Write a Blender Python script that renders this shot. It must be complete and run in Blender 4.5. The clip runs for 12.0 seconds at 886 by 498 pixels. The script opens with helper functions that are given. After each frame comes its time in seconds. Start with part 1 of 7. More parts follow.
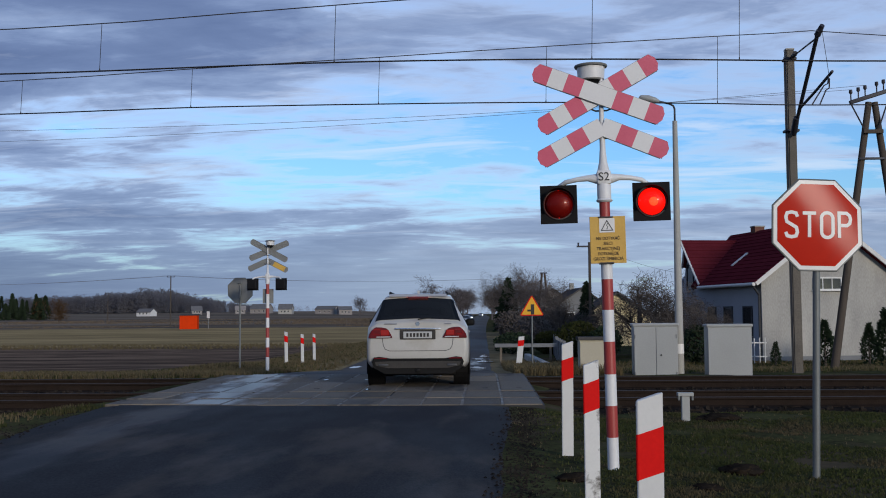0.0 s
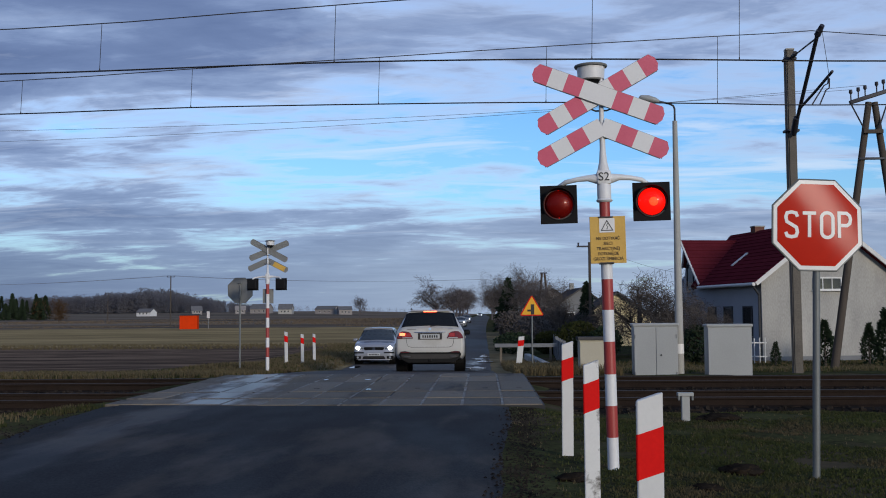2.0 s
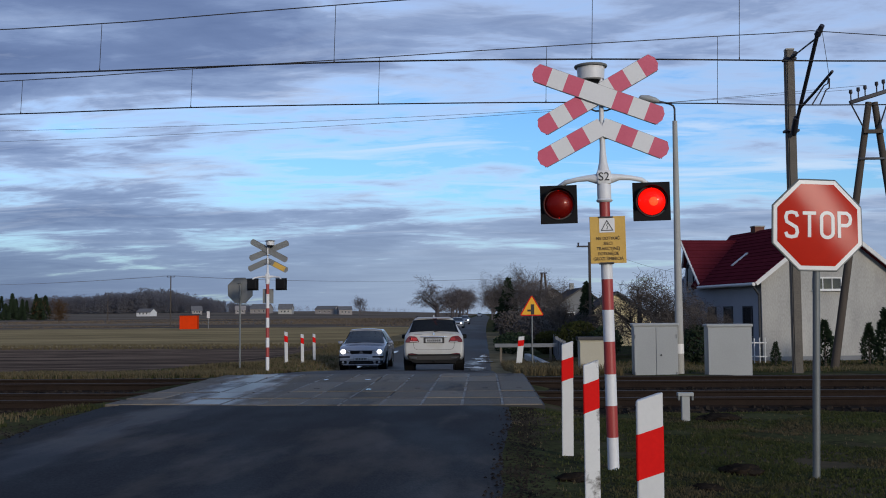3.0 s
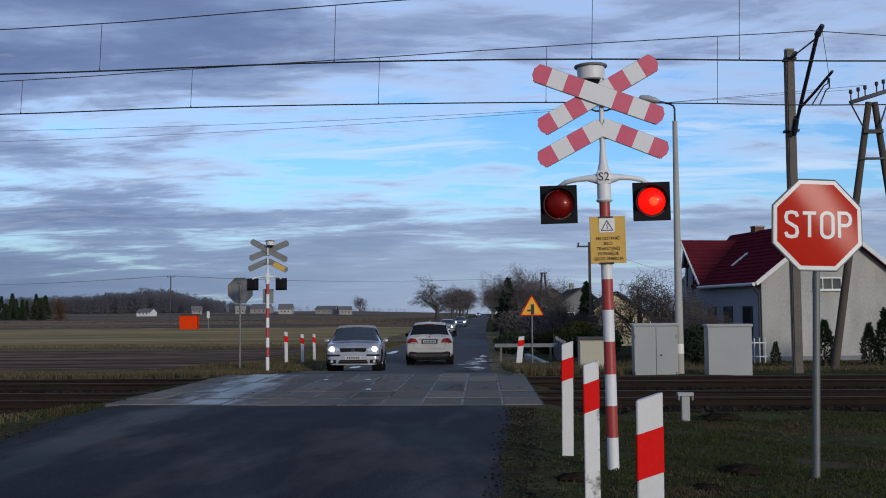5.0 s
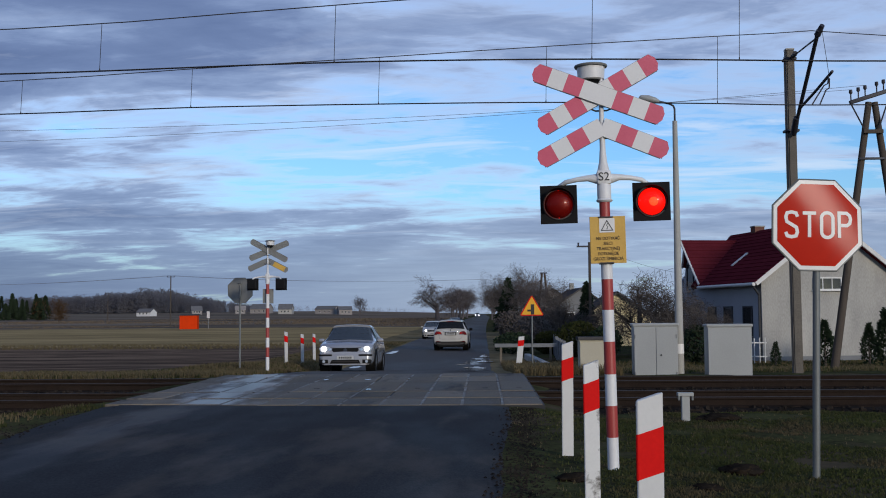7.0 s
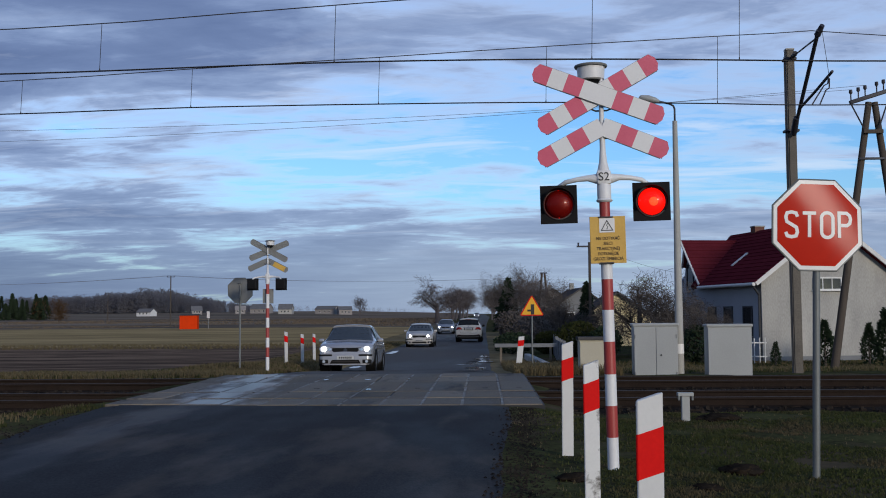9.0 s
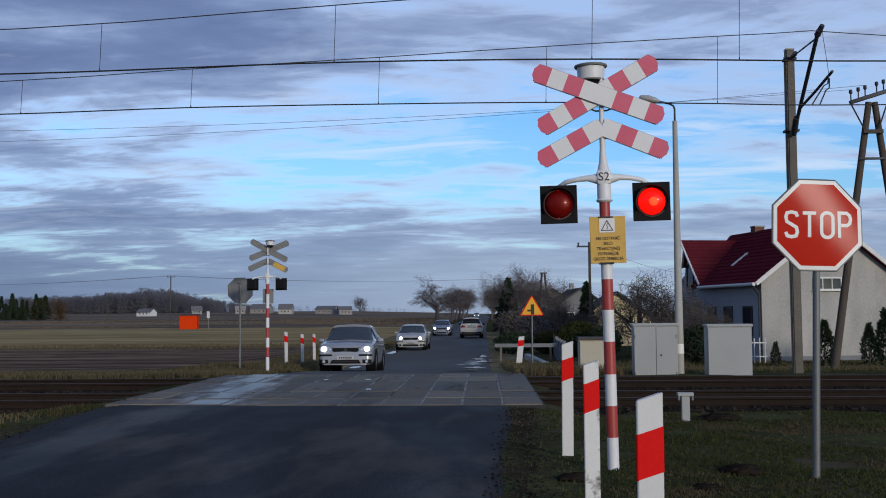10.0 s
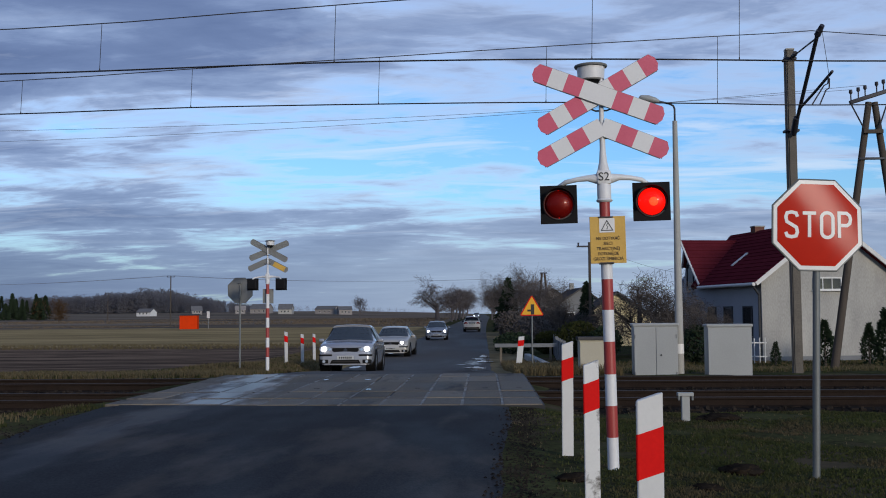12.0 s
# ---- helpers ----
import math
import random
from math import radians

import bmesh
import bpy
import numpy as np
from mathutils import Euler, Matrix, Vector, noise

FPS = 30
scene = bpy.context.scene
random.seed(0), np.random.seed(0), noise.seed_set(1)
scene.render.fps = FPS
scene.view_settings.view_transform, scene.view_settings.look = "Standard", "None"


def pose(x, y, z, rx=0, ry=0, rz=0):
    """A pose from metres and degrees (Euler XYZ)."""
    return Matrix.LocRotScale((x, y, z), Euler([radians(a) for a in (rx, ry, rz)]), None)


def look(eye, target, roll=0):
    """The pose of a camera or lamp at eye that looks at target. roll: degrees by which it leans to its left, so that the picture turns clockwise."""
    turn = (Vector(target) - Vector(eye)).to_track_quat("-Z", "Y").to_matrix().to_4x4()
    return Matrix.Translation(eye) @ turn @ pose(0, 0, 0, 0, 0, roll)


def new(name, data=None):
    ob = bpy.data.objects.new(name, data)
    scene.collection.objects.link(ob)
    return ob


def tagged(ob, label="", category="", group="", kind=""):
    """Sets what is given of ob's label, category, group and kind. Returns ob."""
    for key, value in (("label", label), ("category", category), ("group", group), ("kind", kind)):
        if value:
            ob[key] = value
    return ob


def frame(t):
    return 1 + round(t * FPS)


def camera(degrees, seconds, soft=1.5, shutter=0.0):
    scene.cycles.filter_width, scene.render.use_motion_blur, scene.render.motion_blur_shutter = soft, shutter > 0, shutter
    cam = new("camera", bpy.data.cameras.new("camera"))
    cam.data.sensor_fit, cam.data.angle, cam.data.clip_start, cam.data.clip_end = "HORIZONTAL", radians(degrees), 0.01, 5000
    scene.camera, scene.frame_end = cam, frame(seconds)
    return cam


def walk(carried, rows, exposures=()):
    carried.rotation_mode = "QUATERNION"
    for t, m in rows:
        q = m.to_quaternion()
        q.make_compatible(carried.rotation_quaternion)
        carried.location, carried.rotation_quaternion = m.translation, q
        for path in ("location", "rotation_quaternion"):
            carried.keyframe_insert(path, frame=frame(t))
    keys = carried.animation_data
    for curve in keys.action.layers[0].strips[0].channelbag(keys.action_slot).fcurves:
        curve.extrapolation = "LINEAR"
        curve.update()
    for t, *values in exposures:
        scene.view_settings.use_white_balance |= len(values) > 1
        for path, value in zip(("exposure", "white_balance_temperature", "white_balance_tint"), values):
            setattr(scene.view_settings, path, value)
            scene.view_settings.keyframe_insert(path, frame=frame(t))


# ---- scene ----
# ---- camera: a tripod on the verge beside the road, looking across the tracks ----
EYE = (0.0, 0.0, 1.35)
YAW, PITCH = radians(-2.11), radians(3.45)
AIM = (EYE[0] + math.sin(YAW) * math.cos(PITCH), EYE[1] + math.cos(YAW) * math.cos(PITCH), EYE[2] + math.sin(PITCH))
cam = camera(44.85, 12.0, soft=1.0)
STAND = look(EYE, AIM, -0.44)
walk(cam, [(0.0, STAND), (12.0, STAND)])

# ---- sky, sun ----
SUN_DIR = Vector((0.50, -0.84, 0.19)).normalized()


def build_world():
    w = bpy.data.worlds.new("sky")
    scene.world = w
    w.use_nodes = True
    nt = w.node_tree
    nt.nodes.clear()
    N, L = nt.nodes.new, nt.links.new

    def math_node(op, a, b=None):
        n = N("ShaderNodeMath")
        n.operation = op
        for i, v in enumerate((a, b)):
            if v is None:
                continue
            if isinstance(v, (int, float)):
                n.inputs[i].default_value = v
            else:
                L(v, n.inputs[i])
        return n.outputs[0]

    def noise_node(vec, scale, detail, rough, dist=0.0, off=(0, 0, 0), stretch=(1, 1, 1)):
        m = N("ShaderNodeMapping")
        m.inputs["Location"].default_value = off
        m.inputs["Scale"].default_value = stretch
        L(vec, m.inputs["Vector"])
        n = N("ShaderNodeTexNoise")
        n.inputs["Scale"].default_value = scale
        n.inputs["Detail"].default_value = detail
        n.inputs["Roughness"].default_value = rough
        n.inputs["Distortion"].default_value = dist
        L(m.outputs[0], n.inputs["Vector"])
        return n.outputs["Fac"]

    def ramp(fac, stops, mode="LINEAR"):
        r = N("ShaderNodeValToRGB")
        r.color_ramp.interpolation = mode
        while len(r.color_ramp.elements) < len(stops):
            r.color_ramp.elements.new(0.5)
        for e, (p, c) in zip(r.color_ramp.elements, stops):
            e.position = p
            e.color = (*c, 1) if isinstance(c, tuple) else (c, c, c, 1)
        L(fac, r.inputs[0])
        return r.outputs[0]

    def mix(fac, a, b):
        m = N("ShaderNodeMix")
        m.data_type = "RGBA"
        for s, v in ((m.inputs[0], fac), (m.inputs[6], a), (m.inputs[7], b)):
            if isinstance(v, tuple):
                s.default_value = (*v, 1)
            elif isinstance(v, (int, float)):
                s.default_value = v
            else:
                L(v, s)
        return m.outputs[2]

    tc = N("ShaderNodeTexCoord")
    sep = N("ShaderNodeSeparateXYZ")
    L(tc.outputs["Generated"], sep.inputs[0])
    zc = math_node("MAXIMUM", sep.outputs["Z"], 0.0)
    den = math_node("ADD", zc, 0.13)
    comb = N("ShaderNodeCombineXYZ")
    L(math_node("DIVIDE", sep.outputs["X"], den), comb.inputs[0])
    L(math_node("DIVIDE", sep.outputs["Y"], den), comb.inputs[1])
    deck = comb.outputs[0]

    sky = N("ShaderNodeTexSky")
    sky.sky_type = "NISHITA"
    sky.sun_disc = False
    sky.sun_elevation = math.asin(SUN_DIR.z)
    sky.sun_rotation = math.atan2(SUN_DIR.x, SUN_DIR.y)
    sky.air_density, sky.dust_density, sky.ozone_density = 1.0, 0.6, 2.0
    bg_sky = N("ShaderNodeBackground")
    bg_sky.inputs["Strength"].default_value = 0.15
    tint = N("ShaderNodeMix")
    tint.data_type, tint.blend_type = "RGBA", "MULTIPLY"
    tint.inputs[0].default_value = 1.0
    L(sky.outputs[0], tint.inputs[6])
    tint.inputs[7].default_value = (0.62, 0.92, 1.35, 1)
    L(tint.outputs[2], bg_sky.inputs["Color"])

    # a broken cloud deck seen from below: heavy grey banks, then thin pale streaks over open sky
    big = noise_node(deck, 0.75, 3.0, 0.5, 0.3, (3.3, 1.2, 0.0), (0.7, 1.0, 1.0))
    fine = noise_node(deck, 2.4, 7.0, 0.58, 0.5, (0.4, 5.1, 0.0), (0.55, 1.0, 1.0))
    wisps = noise_node(deck, 7.0, 6.0, 0.6, 0.6, (1.4, 0.1, 0.0), (0.5, 1.0, 1.0))
    d1 = math_node("MULTIPLY", big, 0.46)
    d2 = math_node("MULTIPLY", fine, 0.46)
    d3 = math_node("MULTIPLY", wisps, 0.20)
    dens = math_node("ADD", math_node("ADD", d1, d2), d3)
    # thicker high up and again in the haze over the horizon
    lift = ramp(zc, [(0.0, 0.64), (0.045, 0.60), (0.062, 0.53), (0.076, 0.53), (0.088, 0.56), (0.105, 0.485), (0.128, 0.475), (0.152, 0.51), (0.172, 0.50), (0.195, 0.52), (0.225, 0.565), (0.27, 0.585), (0.36, 0.60)], "EASE")
    dens = math_node("ADD", dens, math_node("MULTIPLY", math_node("SUBTRACT", lift, 0.5), 0.8))
    dens = math_node("ADD", math_node("MULTIPLY", math_node("SUBTRACT", dens, 0.545), 1.05), 0.545)
    dens = math_node("ADD", dens, math_node("MULTIPLY", math_node("MULTIPLY", sep.outputs["X"], zc), -0.55))
    cover = ramp(dens, [(0.47, 0.0), (0.54, 0.50), (0.60, 0.94), (1.0, 1.0)])
    tone = ramp(dens, [(0.50, (0.74, 0.83, 0.98)), (0.555, (0.52, 0.62, 0.85)), (0.61, (0.28, 0.37, 0.585)), (0.69, (0.165, 0.228, 0.41)), (0.81, (0.12, 0.175, 0.34))])
    # thin bright streaks in front
    veil = noise_node(deck, 3.4, 6.0, 0.62, 0.7, (5.2, 2.7, 0.0), (0.30, 1.0, 1.0))
    veil = math_node("MULTIPLY", ramp(veil, [(0.53, 0.0), (0.63, 0.65), (0.78, 0.95)]), ramp(zc, [(0.035, 0.0), (0.07, 0.55), (0.10, 0.8), (0.20, 0.75), (0.25, 0.2), (0.32, 0.1)]))
    tone = mix(math_node("MULTIPLY", veil, 0.60), tone, (0.72, 0.80, 0.96))
    cover = math_node("MAXIMUM", cover, veil)
    haze = ramp(zc, [(0.0, 0.92), (0.04, 0.72), (0.075, 0.40), (0.12, 0.06), (0.14, 0.0)])
    side = ramp(math_node("ADD", sep.outputs["X"], 0.5), [(0.08, (0.14, 0.195, 0.335)), (0.25, (0.21, 0.28, 0.44)), (0.5, (0.36, 0.45, 0.61)), (0.85, (0.39, 0.49, 0.66))])
    tone = mix(haze, tone, side)
    bg_cloud = N("ShaderNodeBackground")
    L(tone, bg_cloud.inputs["Color"])
    bg_cloud.inputs["Strength"].default_value = 1.0
    ms = N("ShaderNodeMixShader")
    L(cover, ms.inputs[0])
    L(bg_sky.outputs[0], ms.inputs[1])
    L(bg_cloud.outputs[0], ms.inputs[2])
    out = N("ShaderNodeOutputWorld")
    L(ms.outputs[0], out.inputs[0])


build_world()
sun = new("sun", bpy.data.lights.new("sun", "SUN"))
sun.data.energy, sun.data.angle, sun.data.color = 1.8, radians(9), (1.0, 0.90, 0.78)
sun.matrix_world = look((0, 0, 50), Vector((0, 0, 50)) - SUN_DIR)


# ---- materials ----
def material(name, a, b=None, rough=0.7, metal=0.0, scale=6.0, fine=60.0, bump=0.15, spread=0.5, stain=None, stain_at=0.62,
             emit=None, power=0.0, spec=0.5, rough2=None, rand=0.0, coat=0.0, stretch=(1, 1, 1), alpha=1.0, bump_dist=0.01, world=False):
    m = bpy.data.materials.new(name)
    m.use_nodes = True
    nt = m.node_tree
    N, L = nt.nodes.new, nt.links.new
    p = nt.nodes["Principled BSDF"]
    p.inputs["Roughness"].default_value = rough
    p.inputs["Metallic"].default_value = metal
    p.inputs["Specular IOR Level"].default_value = spec
    p.inputs["Coat Weight"].default_value = coat
    b = b or tuple(c * 0.8 for c in a)
    tc = N("ShaderNodeTexCoord")
    mp = N("ShaderNodeMapping")
    mp.inputs["Scale"].default_value = stretch
    L(N("ShaderNodeNewGeometry").outputs["Position"] if world else tc.outputs["Object"], mp.inputs[0])
    n1, n2 = N("ShaderNodeTexNoise"), N("ShaderNodeTexNoise")
    n1.inputs["Scale"].default_value, n1.inputs["Detail"].default_value = scale, 5.0
    n2.inputs["Scale"].default_value, n2.inputs["Detail"].default_value = fine, 4.0
    for n in (n1, n2):
        L(mp.outputs[0], n.inputs["Vector"])
    add = N("ShaderNodeMath")
    add.operation = "MULTIPLY_ADD"
    add.inputs[1].default_value = 0.45
    L(n2.outputs["Fac"], add.inputs[0])
    half = N("ShaderNodeMath")
    half.operation = "MULTIPLY"
    half.inputs[1].default_value = 0.55
    L(n1.outputs["Fac"], half.inputs[0])
    L(half.outputs[0], add.inputs[2])
    fac = add.outputs[0]
    if rand:
        oi = N("ShaderNodeObjectInfo")
        r = N("ShaderNodeMath")
        r.operation = "MULTIPLY_ADD"
        r.inputs[1].default_value = rand
        L(oi.outputs["Random"], r.inputs[0])
        L(fac, r.inputs[2])
        sub = N("ShaderNodeMath")
        sub.operation = "SUBTRACT"
        sub.inputs[1].default_value = rand / 2
        L(r.outputs[0], sub.inputs[0])
        fac = sub.outputs[0]
    cr = N("ShaderNodeValToRGB")
    lo = 0.5 - spread * 0.5
    cr.color_ramp.elements[0].position, cr.color_ramp.elements[1].position = max(lo, 0.0), min(1 - lo, 1.0)
    cr.color_ramp.elements[0].color, cr.color_ramp.elements[1].color = (*b, 1), (*a, 1)
    L(fac, cr.inputs[0])
    col = cr.outputs[0]
    if stain:
        n3 = N("ShaderNodeTexNoise")
        n3.inputs["Scale"].default_value, n3.inputs["Detail"].default_value, n3.inputs["Roughness"].default_value = scale * 0.6, 8.0, 0.65
        mp3 = N("ShaderNodeMapping")
        mp3.inputs["Location"].default_value = (7.1, 3.3, 1.9)
        L(mp.outputs[0], mp3.inputs[0])
        L(mp3.outputs[0], n3.inputs["Vector"])
        sr = N("ShaderNodeValToRGB")
        sr.color_ramp.elements[0].position, sr.color_ramp.elements[1].position = stain_at - 0.05, stain_at + 0.05
        L(n3.outputs["Fac"], sr.inputs[0])
        mx = N("ShaderNodeMix")
        mx.data_type = "RGBA"
        L(sr.outputs[0], mx.inputs[0])
        L(col, mx.inputs[6])
        mx.inputs[7].default_value = (*stain, 1)
        col = mx.outputs[2]
    L(col, p.inputs["Base Color"])
    if rough2 is not None:
        mr = N("ShaderNodeMapRange")
        mr.inputs[1].default_value, mr.inputs[2].default_value = 0.38, 0.62
        mr.inputs[3].default_value, mr.inputs[4].default_value = rough2, rough
        L(n1.outputs["Fac"], mr.inputs[0])
        L(mr.outputs[0], p.inputs["Roughness"])
    if bump:
        bp = N("ShaderNodeBump")
        bp.inputs["Strength"].default_value = bump
        bp.inputs["Distance"].default_value = bump_dist
        L(fac, bp.inputs["Height"])
        L(bp.outputs[0], p.inputs["Normal"])
    if emit:
        p.inputs["Emission Color"].default_value = (*emit, 1)
        p.inputs["Emission Strength"].default_value = power
    if alpha < 1:
        p.inputs["Alpha"].default_value = alpha
    return m


def glass_material(name, tint=(0.02, 0.025, 0.03), rough=0.04, see=0.25, spec=0.6):
    """Window glass: mostly reflecting, a little see-through."""
    m = bpy.data.materials.new(name)
    m.use_nodes = True
    nt = m.node_tree
    N, L = nt.nodes.new, nt.links.new
    p = nt.nodes["Principled BSDF"]
    p.inputs["Base Color"].default_value = (*tint, 1)
    p.inputs["Roughness"].default_value = rough
    p.inputs["Specular IOR Level"].default_value = spec
    t = N("ShaderNodeBsdfTransparent")
    t.inputs[0].default_value = (0.55, 0.6, 0.62, 1)
    ms = N("ShaderNodeMixShader")
    ms.inputs[0].default_value = see
    L(p.outputs[0], ms.inputs[1])
    L(t.outputs[0], ms.inputs[2])
    L(ms.outputs[0], nt.nodes["Material Output"].inputs[0])
    return m


def damp_track(m, x0, y0, lean, half, rough, spec):
    """A wheel track that stays wet: smoother and shinier along a slanting line, with a ragged border."""
    nt = m.node_tree
    N, L = nt.nodes.new, nt.links.new
    p = nt.nodes["Principled BSDF"]

    def calc(op, a, b):
        n = N("ShaderNodeMath")
        n.operation = op
        for i, v in enumerate((a, b)):
            if isinstance(v, (int, float)):
                n.inputs[i].default_value = v
            else:
                L(v, n.inputs[i])
        return n.outputs[0]
    pos = N("ShaderNodeNewGeometry").outputs["Position"]
    sep = N("ShaderNodeSeparateXYZ")
    L(pos, sep.inputs[0])
    mp = N("ShaderNodeMapping")
    mp.inputs["Scale"].default_value = (2.2, 0.5, 1.0)
    L(pos, mp.inputs[0])
    nz = N("ShaderNodeTexNoise")
    nz.inputs["Scale"].default_value, nz.inputs["Detail"].default_value = 1.3, 7.0
    L(mp.outputs[0], nz.inputs["Vector"])
    off = calc("ADD", calc("SUBTRACT", sep.outputs["X"], x0), calc("MULTIPLY", calc("SUBTRACT", sep.outputs["Y"], y0), -lean))
    away = calc("ADD", calc("ABSOLUTE", off, 0.0), calc("MULTIPLY", calc("SUBTRACT", nz.outputs["Fac"], 0.5), half * 2.4))
    mr = N("ShaderNodeMapRange")
    mr.inputs[1].default_value, mr.inputs[2].default_value = half * 0.35, half
    mr.inputs[3].default_value, mr.inputs[4].default_value = 1.0, 0.0
    L(away, mr.inputs[0])
    for key, wet in (("Roughness", rough), ("Specular IOR Level", spec)):
        mx = N("ShaderNodeMix")
        L(mr.outputs[0], mx.inputs[0])
        old = p.inputs[key]
        if old.links:
            L(old.links[0].from_socket, mx.inputs[2])
        else:
            mx.inputs[2].default_value = old.default_value
        mx.inputs[3].default_value = wet
        L(mx.outputs[0], old)


M = {}
M["asphalt"] = material("asphalt", (0.034, 0.033, 0.035), (0.013, 0.013, 0.015), rough=0.85, rough2=0.6, scale=0.9, fine=60, bump=1.0, spread=0.22,
                        stain=(0.066, 0.056, 0.049), stain_at=0.58, bump_dist=0.008, spec=0.06, stretch=(1.0, 0.3, 1.0))
# Wet far road: its sheen is painted in as a base paler than near asphalt.
M["far_asphalt"] = material("wet_sheen_asphalt", (0.115, 0.104, 0.096), (0.055, 0.051, 0.050), rough=0.95, rough2=0.62, scale=0.35, fine=40, bump=0.25, spread=0.3, bump_dist=0.004, spec=0.06, stretch=(1.0, 0.2, 1.0))
M["panel"] = material("crossing_concrete", (0.210, 0.178, 0.140), (0.095, 0.082, 0.066), rough=0.85, rough2=0.6, scale=1.6, fine=70, bump=0.3, rand=0.25,
                      stain=(0.06, 0.058, 0.056), stain_at=0.62, spec=0.06, spread=0.3, world=True, stretch=(1.0, 0.22, 1.0))
damp_track(M["panel"], -4.15, 16.0, -0.085, 0.75, 0.30, 0.34)
damp_track(M["asphalt"], -4.45, 16.0, 0.0, 0.6, 0.55, 0.065)
M["dryverge"] = material("dry_olive_verge", (0.27, 0.21, 0.12), (0.11, 0.088, 0.05), rough=1.0, scale=0.5, fine=6, bump=0.6, spread=0.24, spec=0.0, bump_dist=0.04)
M["grout"] = material("pale_joint_grout", (0.22, 0.20, 0.175), (0.10, 0.09, 0.078), rough=0.8, rough2=0.4, scale=3, fine=40, bump=0.3, spread=0.3, spec=0.2, world=True)
M["joint"] = material("joint_rubber", (0.025, 0.025, 0.026), rough=0.8)
M["grass"] = material("verge_soil_and_grass", (0.078, 0.080, 0.034), (0.034, 0.032, 0.018), rough=0.95, scale=0.9, fine=14, bump=0.9, spread=0.24,
                      stain=(0.090, 0.070, 0.045), stain_at=0.56, bump_dist=0.04, spec=0.0)
M["blade"] = material("grass_blades", (0.098, 0.106, 0.038), (0.058, 0.062, 0.024), rough=0.8, scale=0.8, fine=8, bump=0, stain=(0.13, 0.10, 0.055), stain_at=0.55, spec=0.0)
M["dry"] = material("dry_grass", (0.26, 0.20, 0.105), (0.13, 0.10, 0.052), rough=0.9, scale=0.6, fine=9, bump=0, spec=0.0)
M["weeds"] = material("dark_dry_weeds", (0.20, 0.155, 0.11), (0.11, 0.085, 0.062), rough=0.95, scale=0.3, fine=4, bump=0, spec=0.0)
M["plough"] = material("ploughed_soil", (0.25, 0.170, 0.115), (0.075, 0.053, 0.039), rough=0.95, scale=0.5, fine=3.0, bump=1.0, stretch=(0.15, 1.0, 1.0), bump_dist=0.08, spec=0.0, spread=0.22)
M["stubble"] = material("stubble", (0.44, 0.315, 0.15), (0.23, 0.165, 0.082), rough=0.95, scale=0.1, fine=0.9, bump=0.5, stretch=(0.2, 1.0, 1.0), bump_dist=0.05, spec=0.0, spread=0.22)
M["fallow"] = material("fallow", (0.26, 0.205, 0.150), (0.11, 0.088, 0.068), rough=0.95, scale=0.03, fine=0.2, bump=0.3, stretch=(0.15, 1.0, 1.0), spec=0.0, spread=0.2)
M["darksoil"] = material("dark_loose_soil", (0.034, 0.026, 0.019), (0.016, 0.012, 0.009), rough=1.0, scale=8, fine=40, bump=0.8, spread=0.3, spec=0.0, bump_dist=0.02)
# Far roofs and walls: distance haze is mixed into these dulled colours.
M["farroof"] = material("hazed_far_roof", (0.17, 0.165, 0.165), (0.12, 0.118, 0.12), rough=0.9, scale=0.5, fine=4, spec=0.0)
M["farwall"] = material("dull_far_wall", (0.30, 0.27, 0.25), (0.23, 0.21, 0.20), rough=0.9, scale=0.5, fine=4, spec=0.0)
M["ballast"] = material("ballast", (0.040, 0.032, 0.026), (0.014, 0.012, 0.010), rough=0.9, scale=3, fine=28, bump=1.0, spread=0.25, bump_dist=0.05, spec=0.0)
M["rail"] = material("rusty_rail", (0.034, 0.024, 0.019), (0.017, 0.013, 0.011), rough=0.75, scale=4, fine=50, spec=0.0)
M["railhead"] = material("worn_rail_head", (0.055, 0.050, 0.046), (0.034, 0.030, 0.028), rough=0.55, metal=0.0, spec=0.2, scale=2, fine=60, bump=0.05)
M["sleeper"] = material("dark_sleeper", (0.040, 0.031, 0.025), (0.018, 0.015, 0.012), rough=0.9, scale=3, fine=30, bump=0.5, spec=0.0)
M["white"] = material("weathered_white_paint", (0.74, 0.73, 0.72), (0.62, 0.61, 0.60), rough=0.5, scale=5, fine=70, bump=0.04, stain=(0.46, 0.45, 0.43), stain_at=0.68)
M["signwhite"] = material("sign_white", (0.76, 0.745, 0.72), (0.69, 0.675, 0.655), rough=0.45, scale=4, fine=50, bump=0.03)
M["signpink"] = material("faded_red_reflective", (0.66, 0.12, 0.18), (0.58, 0.085, 0.14), rough=0.4, scale=5, fine=60, bump=0.03)
M["red"] = material("red_paint", (0.40, 0.052, 0.042), (0.30, 0.037, 0.032), rough=0.45, scale=5, fine=60, bump=0.06)
M["postred"] = material("red_reflective_band", (0.74, 0.012, 0.010), (0.62, 0.008, 0.008), rough=0.4, scale=6, fine=60, bump=0.03, spec=0.05)
M["plastic"] = material("white_plastic", (0.63, 0.62, 0.595), (0.56, 0.55, 0.53), rough=0.42, scale=4, fine=60, bump=0.03)
M["mudplastic"] = material("mud_spattered_white_plastic", (0.69, 0.68, 0.65), (0.60, 0.59, 0.565), rough=0.5, scale=9, fine=60, bump=0.05, stain=(0.10, 0.085, 0.07), stain_at=0.60)
M["black"] = material("black_metal", (0.010, 0.010, 0.011), (0.006, 0.006, 0.007), rough=0.6, spec=0.12, scale=6, fine=50, bump=0.03)
